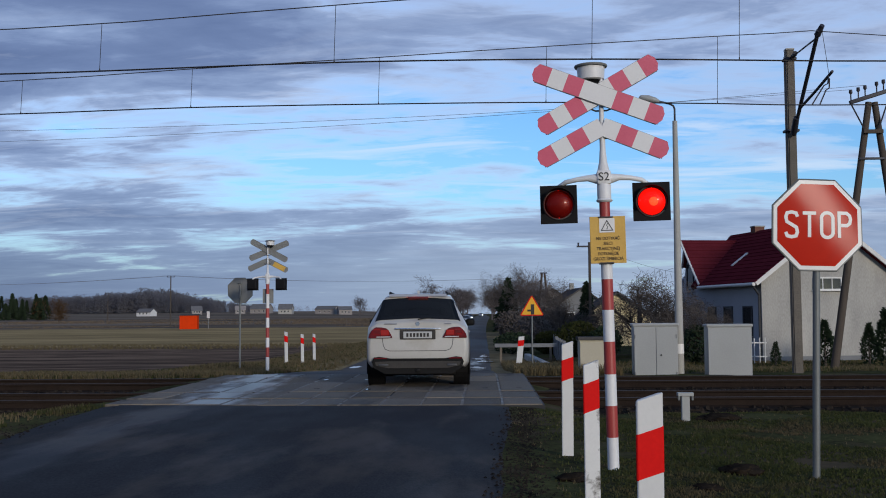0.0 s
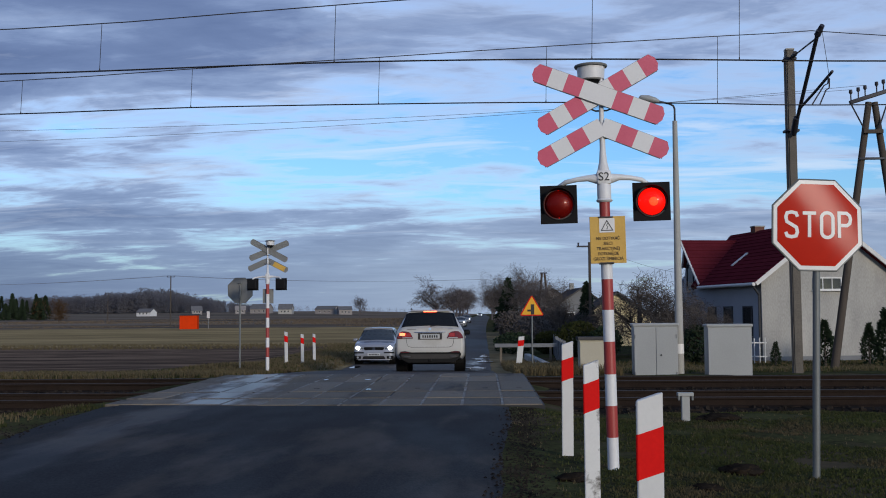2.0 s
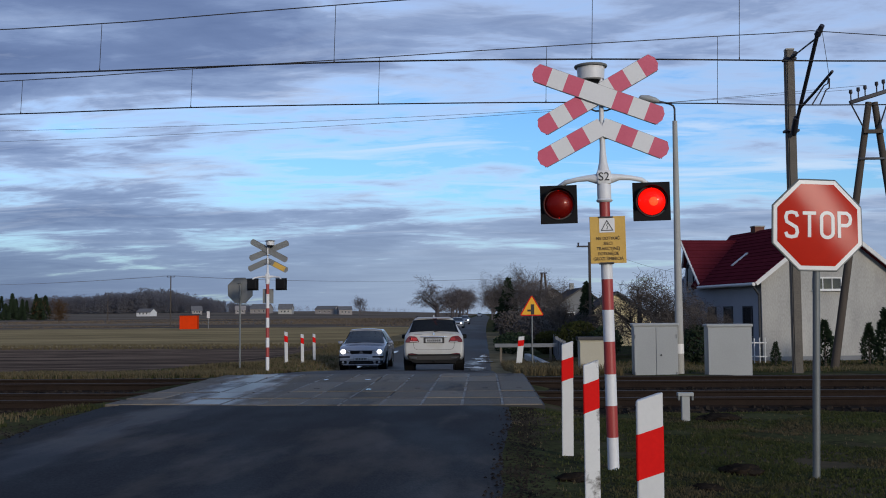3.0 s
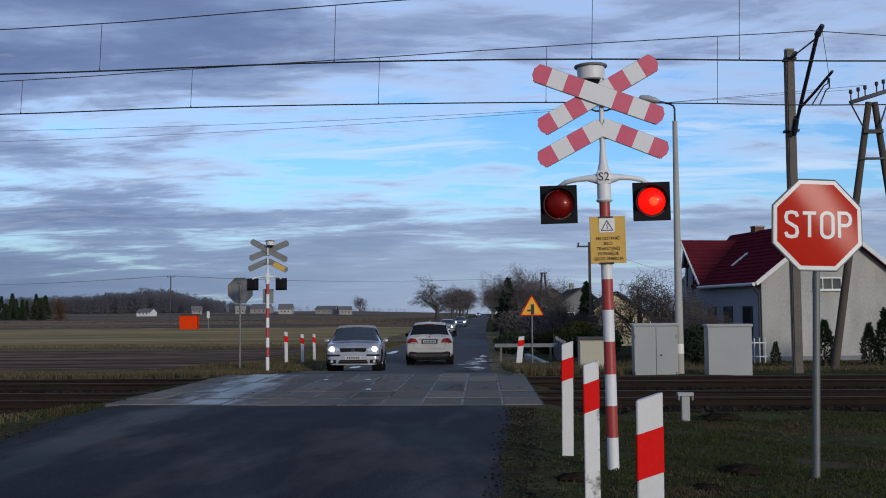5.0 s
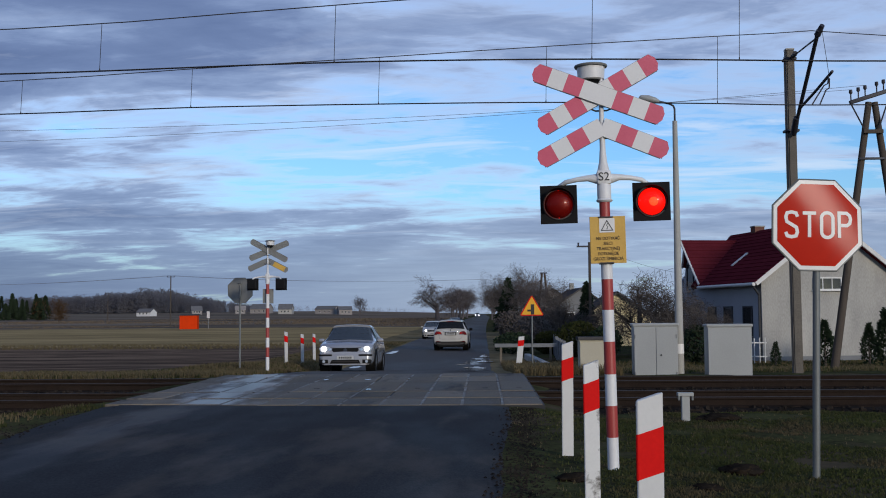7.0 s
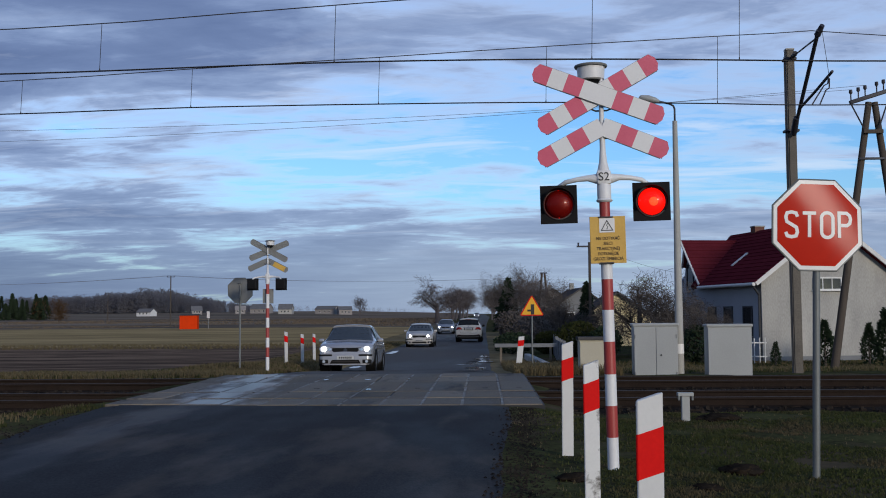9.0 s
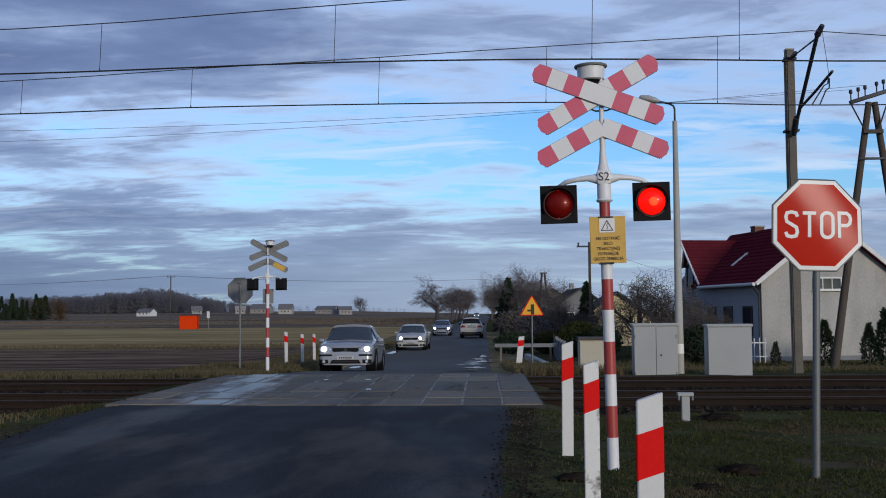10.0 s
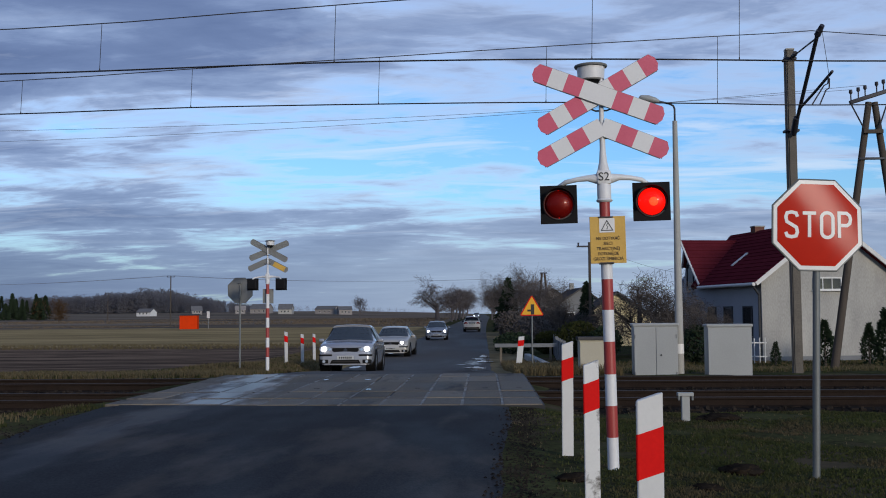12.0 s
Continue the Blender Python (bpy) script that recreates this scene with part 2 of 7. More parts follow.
M["darkgrey"] = material("dark_grey_metal", (0.05, 0.05, 0.052), rough=0.55, scale=6, fine=50, bump=0.03)
M["grey"] = material("painted_grey_metal", (0.35, 0.355, 0.345), (0.28, 0.285, 0.275), rough=0.55, scale=1.6, fine=30, bump=0.04, stain=(0.27, 0.265, 0.25), stain_at=0.66)
M["greydark"] = material("sign_back_grey", (0.24, 0.24, 0.225), (0.18, 0.18, 0.17), rough=0.55, metal=0.2, scale=4, fine=40, bump=0.04)
M["galv"] = material("galvanised_steel", (0.17, 0.18, 0.175), (0.12, 0.125, 0.12), rough=0.5, metal=0.15, scale=6, fine=40, bump=0.04)
M["beige"] = material("beige_cabinet", (0.46, 0.42, 0.32), (0.40, 0.36, 0.27), rough=0.6, scale=2, fine=40, bump=0.04)
M["yellow"] = material("yellow_plate", (0.66, 0.40, 0.075), (0.56, 0.33, 0.06), rough=0.5, scale=5, fine=50, bump=0.03)
M["warnyellow"] = material("yellow_reflective", (0.80, 0.42, 0.01), (0.72, 0.36, 0.01), rough=0.4, scale=5, fine=50, bump=0.02)
M["stop"] = material("stop_red_reflective", (0.52, 0.020, 0.006), (0.42, 0.014, 0.005), rough=0.16, scale=2.2, fine=9, bump=0.06, spec=0.04, bump_dist=0.006)
M["stopwhite"] = material("stop_white_reflective", (0.68, 0.67, 0.65), (0.60, 0.59, 0.57), rough=0.4, scale=3, fine=60, bump=0.03)
M["ink"] = material("black_ink", (0.02, 0.018, 0.015), rough=0.6, bump=0)
M["lens_off"] = material("dark_red_lamp", (0.20, 0.012, 0.010), (0.12, 0.008, 0.007), rough=0.35, scale=30, fine=120, bump=0.2)
M["lens_on"] = material("lit_red_lamp", (0.5, 0.02, 0.01), (0.4, 0.015, 0.01), rough=0.4, emit=(1.0, 0.010, 0.005), power=1.1, scale=30, fine=120)
M["bulb"] = material("lit_lamp_core", (1.0, 0.3, 0.1), rough=0.4, emit=(1.0, 0.10, 0.03), power=1.7)
M["concrete"] = material("concrete_mast", (0.15, 0.13, 0.105), (0.09, 0.078, 0.064), rough=0.85, scale=2, fine=30, bump=0.25, spread=0.3)
M["lampconcrete"] = material("grey_concrete_post", (0.42, 0.41, 0.375), (0.31, 0.30, 0.275), rough=0.8, scale=2, fine=30, bump=0.2)
M["wood"] = material("weathered_pole_wood", (0.115, 0.095, 0.078), (0.06, 0.05, 0.042), rough=0.9, scale=2, fine=25, bump=0.3, stretch=(4, 4, 0.4), spec=0.0)
M["steel"] = material("dark_painted_steel", (0.035, 0.034, 0.045), (0.022, 0.021, 0.028), rough=0.6, scale=5, fine=40)
M["wire"] = material("copper_wire_dark", (0.03, 0.027, 0.027), rough=0.6, bump=0)
M["thinwire"] = material("line_wire_grey", (0.13, 0.135, 0.15), rough=0.6, bump=0)
M["rooftile"] = material("red_roof_tile", (0.135, 0.020, 0.028), (0.090, 0.014, 0.020), rough=0.55, scale=1.5, fine=12, bump=0.2, rand=0.2, spec=0.0)
M["render"] = material("pale_wall_render", (0.45, 0.43, 0.39), (0.28, 0.272, 0.252), rough=0.9, scale=0.9, fine=25, bump=0.25, stain=(0.30, 0.29, 0.27), stain_at=0.60, spread=0.3, spec=0.0, stretch=(1.0, 1.0, 0.35))
# Render for the walls turned from the sun: shade's blue is in the colour.
M["greyrender"] = material("shade_blue_wall_render", (0.46, 0.475, 0.50), (0.36, 0.375, 0.40), rough=0.9, scale=0.6, fine=25, bump=0.2, spec=0.0)
M["brick"] = material("chimney_brick", (0.20, 0.10, 0.075), (0.13, 0.065, 0.05), rough=0.85, scale=6, fine=30, spec=0.0)
M["trim"] = material("white_bargeboard", (0.66, 0.65, 0.62), (0.56, 0.55, 0.53), rough=0.6, scale=3, fine=30, bump=0.05)
M["pane"] = glass_material("window_pane", (0.03, 0.033, 0.037), 0.05, 0.1)
# Lighter, bluer than the other car glass: sky reflection put into the tint.
M["windscreen"] = glass_material("sky_tint_windscreen", (0.045, 0.058, 0.07), 0.05, 0.28)
M["carglass"] = glass_material("tinted_car_glass", (0.012, 0.014, 0.016), 0.04, 0.22)
M["carblack"] = glass_material("dark_privacy_glass", (0.006, 0.007, 0.008), 0.05, 0.04, 0.3)
M["carwhite"] = material("white_car_paint", (0.49, 0.468, 0.425), (0.43, 0.41, 0.372), rough=0.32, scale=1.5, fine=30, bump=0.0, coat=0.6, stain=(0.40, 0.37, 0.32), stain_at=0.60)
M["carsilver"] = material("silver_blue_car_paint", (0.40, 0.395, 0.40), (0.34, 0.335, 0.345), rough=0.27, metal=0.4, scale=1.5, fine=80, bump=0.0, coat=0.7)
M["carbeige"] = material("silver_beige_car_paint", (0.50, 0.47, 0.42), (0.43, 0.40, 0.36), rough=0.32, metal=0.3, scale=1.5, fine=80, bump=0.0, coat=0.6)
M["cargrey"] = material("grey_car_paint", (0.24, 0.26, 0.30), (0.19, 0.21, 0.24), rough=0.32, metal=0.5, scale=1.5, fine=80, bump=0.0, coat=0.6)
M["tyre"] = material("tyre_rubber", (0.012, 0.012, 0.0125), (0.008, 0.008, 0.0085), rough=0.85, scale=10, fine=80, spec=0.1)
M["rim"] = material("alloy_rim", (0.32, 0.32, 0.33), (0.24, 0.24, 0.25), rough=0.35, metal=0.8, scale=8, fine=60, bump=0.0)
M["chrome"] = material("chrome", (0.75, 0.75, 0.76), (0.7, 0.7, 0.7), rough=0.14, metal=1.0, bump=0.0)
M["trimblack"] = material("black_bumper_plastic", (0.008, 0.0075, 0.0075), (0.005, 0.005, 0.005), rough=0.6, scale=6, fine=70, spec=0.15)
M["tail"] = material("red_tail_lamp", (0.14, 0.007, 0.008), (0.10, 0.005, 0.006), rough=0.18, scale=8, fine=50, bump=0.0, coat=0.5)
M["tailbright"] = material("bright_red_lamp_plastic", (0.42, 0.020, 0.014), (0.30, 0.014, 0.011), rough=0.2, scale=8, fine=50, bump=0.0, coat=0.5)
M["bumpergrey"] = material("dusty_grey_plastic", (0.060, 0.055, 0.050), (0.035, 0.032, 0.030), rough=0.7, scale=5, fine=50, spec=0.15)
M["brake_on"] = material("lit_brake_lamp", (0.6, 0.03, 0.02), rough=0.3, emit=(1.0, 0.13, 0.05), power=5.0)
M["head_on"] = material("lit_headlamp", (0.9, 0.9, 0.9), rough=0.2, emit=(1.0, 0.97, 0.93), power=14.0, bump=0)
M["head_glass"] = material("headlamp_housing", (0.55, 0.57, 0.6), (0.4, 0.42, 0.45), rough=0.15, metal=0.4, bump=0.0, coat=0.5)
M["plate"] = material("number_plate_white", (0.46, 0.46, 0.45), (0.38, 0.38, 0.37), rough=0.45, scale=6, fine=50, bump=0.0)
M["bark"] = material("winter_bark", (0.130, 0.110, 0.096), (0.070, 0.060, 0.054), rough=0.95, scale=3, fine=20, bump=0.2, spec=0.0)
# Paler than the garden bark: distance haze is mixed into the twig colour.
M["farbark"] = material("hazed_winter_twigs", (0.23, 0.20, 0.195), (0.16, 0.14, 0.14), rough=0.95, scale=0.5, fine=4, bump=0.0, spec=0.0)
M["needles"] = material("conifer_needles", (0.035, 0.05, 0.028), (0.018, 0.028, 0.016), rough=0.9, scale=1.5, fine=15, bump=0.1, spec=0.0)
M["autumn"] = material("brown_larch_twigs", (0.16, 0.095, 0.045), (0.09, 0.055, 0.03), rough=0.95, scale=0.5, fine=4, bump=0.0, spec=0.0)
M["hedge"] = material("hedge_leaves", (0.075, 0.08, 0.026), (0.04, 0.045, 0.018), rough=0.9, scale=1.5, fine=15, bump=0.1, spec=0.0)
def thin_growth(m, share=0.5):
    """Lets light through small twigs and leaves."""
    nt = m.node_tree
    p = nt.nodes["Principled BSDF"]
    t = nt.nodes.new("ShaderNodeBsdfTranslucent")
    nt.links.new(p.inputs["Base Color"].links[0].from_socket, t.inputs["Color"])
    ms = nt.nodes.new("ShaderNodeMixShader")
    ms.inputs[0].default_value = share
    nt.links.new(p.outputs[0], ms.inputs[1])
    nt.links.new(t.outputs[0], ms.inputs[2])
    nt.links.new(ms.outputs[0], nt.nodes["Material Output"].inputs[0])


# Distance haze is mixed into this wood's colour as a pale blue-grey.
M["hazewood"] = material("far_wood", (0.185, 0.178, 0.19), (0.14, 0.136, 0.146), rough=1.0, scale=0.02, fine=0.3, bump=0.0, spec=0.0)
for key in ("hazewood", "farbark", "autumn", "hedge", "blade", "dry"):
    thin_growth(M[key])
M["hutred"] = material("orange_red_hut", (0.74, 0.055, 0.008), (0.58, 0.04, 0.007), rough=0.6, scale=2, fine=20, bump=0.05, spec=0.0)
M["water"] = material("puddle_water", (0.02, 0.02, 0.022), (0.018, 0.018, 0.02), rough=0.03, bump=0.02, spec=0.6, scale=5, fine=20)
# Mirror-smooth film for the patches added as headlamp glints.
M["film"] = material("glint_film", (0.05, 0.048, 0.045), (0.035, 0.034, 0.033), rough=0.06, bump=0.015, spec=0.7, scale=9, fine=40)
M["yellowwall"] = material("yellow_wall_render", (0.74, 0.63, 0.37), (0.60, 0.49, 0.27), rough=0.9, scale=0.6, fine=20)
M["greyroof"] = material("grey_roof_sheet", (0.10, 0.095, 0.092), (0.065, 0.06, 0.06), rough=0.8, scale=1, fine=12, spec=0.0)
M["fence"] = material("grey_concrete_fence", (0.22, 0.225, 0.23), (0.16, 0.165, 0.17), rough=0.85, scale=1.5, fine=20, spec=0.0)
M["plank"] = material("weathered_plank", (0.20, 0.165, 0.12), (0.12, 0.10, 0.075), rough=0.9, scale=2, fine=20, stretch=(0.4, 4, 4))


# ---- mesh helpers ----
def obj(name, bm, mat, smooth=False):
    me = bpy.data.meshes.new(name)
    bm.to_mesh(me)
    bm.free()
    for mm in (mat if isinstance(mat, (list, tuple)) else [mat]):
        me.materials.append(mm)
    if smooth:
        for p in me.polygons:
            p.use_smooth = True
        me.set_sharp_from_angle(angle=radians(38))
    return new(name, me)


def part(name, bm, mat, parent, label="", smooth=True):
    ob = obj(name, bm, mat, smooth)
    ob.parent = parent
    if label:
        ob["label"] = label
    return ob


def thing(name, m, label, category, group="", kind=""):
    ob = new(name)
    ob.matrix_basis = m
    ob.empty_display_size = 0.1
    return tagged(ob, label, category, group, kind)


def box(bm, c, s, bevel=0.0, rot=None, seg=2):
    g = bmesh.ops.create_cube(bm, size=1.0)
    vs = g["verts"]
    bmesh.ops.scale(bm, vec=s, verts=vs)
    if bevel:
        es = list({e for v in vs for e in v.link_edges})
        r = bmesh.ops.bevel(bm, geom=es, offset=bevel, segments=seg, profile=0.5, affect="EDGES")
        vs = list({v for f in r["faces"] for v in f.verts} | {v for v in vs if v.is_valid})
    if rot is not None:
        bmesh.ops.rotate(bm, verts=vs, cent=(0, 0, 0), matrix=rot)
    bmesh.ops.translate(bm, vec=c, verts=vs)
    return bm


def boxed(c, s, bevel=0.0, rot=None, seg=2):
    return box(bmesh.new(), c, s, bevel, rot, seg)


def tube(bm, pts, radii, seg=10, caps=True):
    """A round bar along pts with a radius at each."""
    pts = [Vector(p) for p in pts]
    if isinstance(radii, (int, float)):
        radii = [radii] * len(pts)
    rings, side = [], None
    for i, p in enumerate(pts):
        t = (pts[min(i + 1, len(pts) - 1)] - pts[max(i - 1, 0)]).normalized()
        if side is None:
            side = t.orthogonal().normalized()
        side = (side - t * side.dot(t)).normalized()
        up = t.cross(side)
        rings.append([bm.verts.new(p + (side * math.cos(a) + up * math.sin(a)) * radii[i]) for a in (2 * math.pi * k / seg for k in range(seg))])
    for r0, r1 in zip(rings, rings[1:]):
        for k in range(seg):
            bm.faces.new((r0[k], r0[(k + 1) % seg], r1[(k + 1) % seg], r1[k]))
    if caps:
        bm.faces.new(rings[0][::-1])
        bm.faces.new(rings[-1])
    return bm


def tubed(pts, radii, seg=10):
    return tube(bmesh.new(), pts, radii, seg)


def prism(bm, outline, axis, a, b):
    """A flat outline (pairs) pushed along an axis from a to b; pairs fill the other two axes in order."""
    def at(u, v, w):
        return {"x": (w, u, v), "y": (u, w, v), "z": (u, v, w)}[axis]
    lo = [bm.verts.new(at(u, v, a)) for u, v in outline]
    hi = [bm.verts.new(at(u, v, b)) for u, v in outline]
    n = len(outline)
    bm.faces.new(lo)
    bm.faces.new(hi[::-1])
    for i in range(n):
        bm.faces.new((lo[i], hi[i], hi[(i + 1) % n], lo[(i + 1) % n]))
    bmesh.ops.recalc_face_normals(bm, faces=bm.faces)
    return bm


def prismed(outline, axis, a, b):
    return prism(bmesh.new(), outline, axis, a, b)


def words(text, size, align="CENTER"):
    """Lettering as a thin mesh in the XZ plane, reading along +x, seen from -y."""
    cu = bpy.data.curves.new("lettering", "FONT")
    cu.body, cu.size, cu.align_x, cu.align_y, cu.extrude, cu.resolution_u = text, size, align, "CENTER", 0.0015, 3
    tmp = new("lettering", cu)
    me = bpy.data.meshes.new_from_object(tmp)
    bpy.data.objects.remove(tmp)
    bpy.data.curves.remove(cu)
    bm = bmesh.new()
    bm.from_mesh(me)
    bpy.data.meshes.remove(me)
    bmesh.ops.rotate(bm, verts=bm.verts, cent=(0, 0, 0), matrix=Matrix.Rotation(radians(90), 3, "X"))
    return bm


def moved(bm, v, rot=None):
    if rot is not None:
        bmesh.ops.rotate(bm, verts=bm.verts, cent=(0, 0, 0), matrix=rot)
    bmesh.ops.translate(bm, vec=v, verts=bm.verts)
    return bm


def sstep(a, b, v):
    t = min(max((v - a) / (b - a), 0.0), 1.0)
    return t * t * (3 - 2 * t)


# ---- the lie of the land: level at the tracks, falling away behind them, rising far off ----
def land(y):
    return -0.74 * (0.6 * min(max((y - 23.6) / 16.8, 0.0), 1.0) + 0.4 * sstep(22.5, 43, y)) + 0.80 * sstep(95, 330, y)


def ground_z(x, y):
    off_road = sstep(0.6, 1.6, x) + sstep(6.0, 7.2, -x)
    bed = sstep(14.6, 16.0, y) * (1 - sstep(23.6, 25.2, y)) * off_road
    lump = (noise.noise((x * 0.6, y * 0.6, 0)) * 0.05 + noise.noise((x * 1.9, y * 1.9, 4)) * 0.025) * (1 - sstep(30, 60, y)) * (0.15 + 0.85 * min(off_road, 1))
    shoulder = 0.24 * sstep(5.5, 6.3, -x) * (1 - sstep(8, 12, -x)) * sstep(29, 35, y) * (1 - sstep(60, 80, y))
    return land(y) - 0.16 * bed + lump - 0.03 + shoulder + 4.5 * sstep(350, 1000, y) * sstep(20, 130, -x)


def grid(name, xs, ys, zf, mat, smooth=True):
    verts = [(x, y, zf(x, y)) for y in ys for x in xs]
    n = len(xs)
    faces = [(j * n + i, j * n + i + 1, (j + 1) * n + i + 1, (j + 1) * n + i) for j in range(len(ys) - 1) for i in range(n - 1)]
    me = bpy.data.meshes.new(name)
    me.from_pydata(verts, [], faces)
    me.materials.append(mat)
    for p in me.polygons:
        p.use_smooth = smooth
    return new(name, me)


def steps(a, b, step, grow=1.0):
    out = [a]
    while out[-1] < b:
        out.append(min(out[-1] + step, b))
        step *= grow
    return out


def build_ground():
    xs = [-v for v in steps(8, 2600, 0.6, 1.14)][::-1] + steps(-7.6, 10, 0.3)[:-1] + steps(10, 2600, 0.5, 1.14)
    ys = [-v for v in steps(0.5, 300, 1.0, 1.4)][::-1] + steps(0.0, 40, 0.3)[:-1] + steps(40, 3800, 1.0, 1.06)
    tagged(grid("ground", xs, ys, ground_z, M["grass"]), "winter verge of dark soil and thin green grass", "ground", kind="structure")
    # fields, a hand's width proud of the common ground
    def field(name, label, xs0, ys0, mat, dz, waver=0.0, clods=0.0):
        ob = grid(name, xs0, ys0, lambda x, y: ground_z(x, y) + dz + clods * (noise.noise((x * 0.9, y * 0.9, 6)) + 0.6 * noise.noise((x * 0.3, y * 1.6, 2))), M[mat])
        for v in ob.data.vertices:
            v.co.y += waver * (noise.noise((v.co.x * 0.06, 2.0, dz * 90)) + 0.5 * noise.noise((v.co.x * 0.21, 8.0, dz * 90)))
        tagged(ob, label, "field", kind="structure")
    wide = [-v for v in steps(8.5, 900, 1.5, 1.12)][::-1]
    field("verge_strip_1", "dry olive-brown grass verge beside the far road", steps(-8.9, -5.45, 0.35), steps(33, 60, 0.6) + steps(61, 175, 2), "dryverge", 0.02)
    field("verge_strip_2", "dry brown grass strip along the far road", steps(0.2, 1.9, 0.3), steps(27, 60, 0.6) + steps(61, 120, 2), "dryverge", 0.012)
    field("ploughed_field", "dark brown ploughed field beside the road", wide, steps(27.5, 72, 0.5, 1.02), "plough", 0.045, 1.2, 0.05)
    field("stubble_field", "dry straw-yellow stubble field behind ploughed soil", wide, steps(71, 165, 1.5, 1.03), "stubble", 0.03, 2.5, 0.05)
    field("fallow_field", "brown fallow land reaching to the far woods", [-v for v in steps(7, 2200, 3, 1.14)][::-1], steps(163, 2600, 4, 1.06), "fallow", 0.04, 5.0, 0.0)


def road_mid(y):
    return -2.55 + 2.3 * sstep(110, 420, y) * 0.9


def build_road():
    def near(x, y):
        return land(y) + 0.0 + noise.noise((x * 0.5, y * 0.5, 9)) * 0.012

    def edge_noise(y, k):
        return 0.05 * noise.noise((y * 0.5, k, 0)) + 0.018 * noise.noise((y * 2.1, k, 2))
    verts, faces, nx = [], [], 18
    ys = [-v for v in steps(0.5, 60, 1.0, 1.2)][::-1] + steps(0.0, 15.93, 0.25)
    for y in ys:
        l, r = -5.55 - 0.25 * sstep(12, 16, y) + 0.55 * (1 - sstep(6, 14, y)) + edge_noise(y, 1), 0.13 + 0.27 * sstep(8, 16, y) + edge_noise(y, 7)
        for i in range(nx + 1):
            x = l + (r - l) * i / nx
            y2 = y + (0.10 * max(0.0, -2.2 - x) if y > 15.9 else 0.0)
            verts.append((x, y2, near(x, y) - (0.03 if i in (0, nx) else 0.0)))
    w = nx + 1
    faces = [(j * w + i, j * w + i + 1, (j + 1) * w + i + 1, (j + 1) * w + i) for j in range(len(ys) - 1) for i in range(nx)]
    me = bpy.data.meshes.new("road_1")
    me.from_pydata(verts, [], faces)
    me.materials.append(M["asphalt"])
    for p in me.polygons:
        p.use_smooth = True
    tagged(new("road_1", me), "worn dark damp asphalt road up to the tracks", "road", kind="structure")
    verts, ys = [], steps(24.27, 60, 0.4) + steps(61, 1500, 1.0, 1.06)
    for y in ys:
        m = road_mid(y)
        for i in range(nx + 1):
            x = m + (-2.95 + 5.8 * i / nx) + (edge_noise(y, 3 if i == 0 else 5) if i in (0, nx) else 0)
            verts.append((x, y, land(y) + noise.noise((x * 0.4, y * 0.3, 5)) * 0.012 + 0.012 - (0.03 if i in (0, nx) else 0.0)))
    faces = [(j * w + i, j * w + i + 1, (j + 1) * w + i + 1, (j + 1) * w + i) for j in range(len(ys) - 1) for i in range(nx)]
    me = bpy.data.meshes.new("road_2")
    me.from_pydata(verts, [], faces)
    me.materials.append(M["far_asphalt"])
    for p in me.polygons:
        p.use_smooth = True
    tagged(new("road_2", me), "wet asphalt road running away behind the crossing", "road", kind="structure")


build_ground()
build_road()

TRACKS = (18.0, 22.2)
RAILS = [t + s * 0.753 for t in TRACKS for s in (-1, 1)]


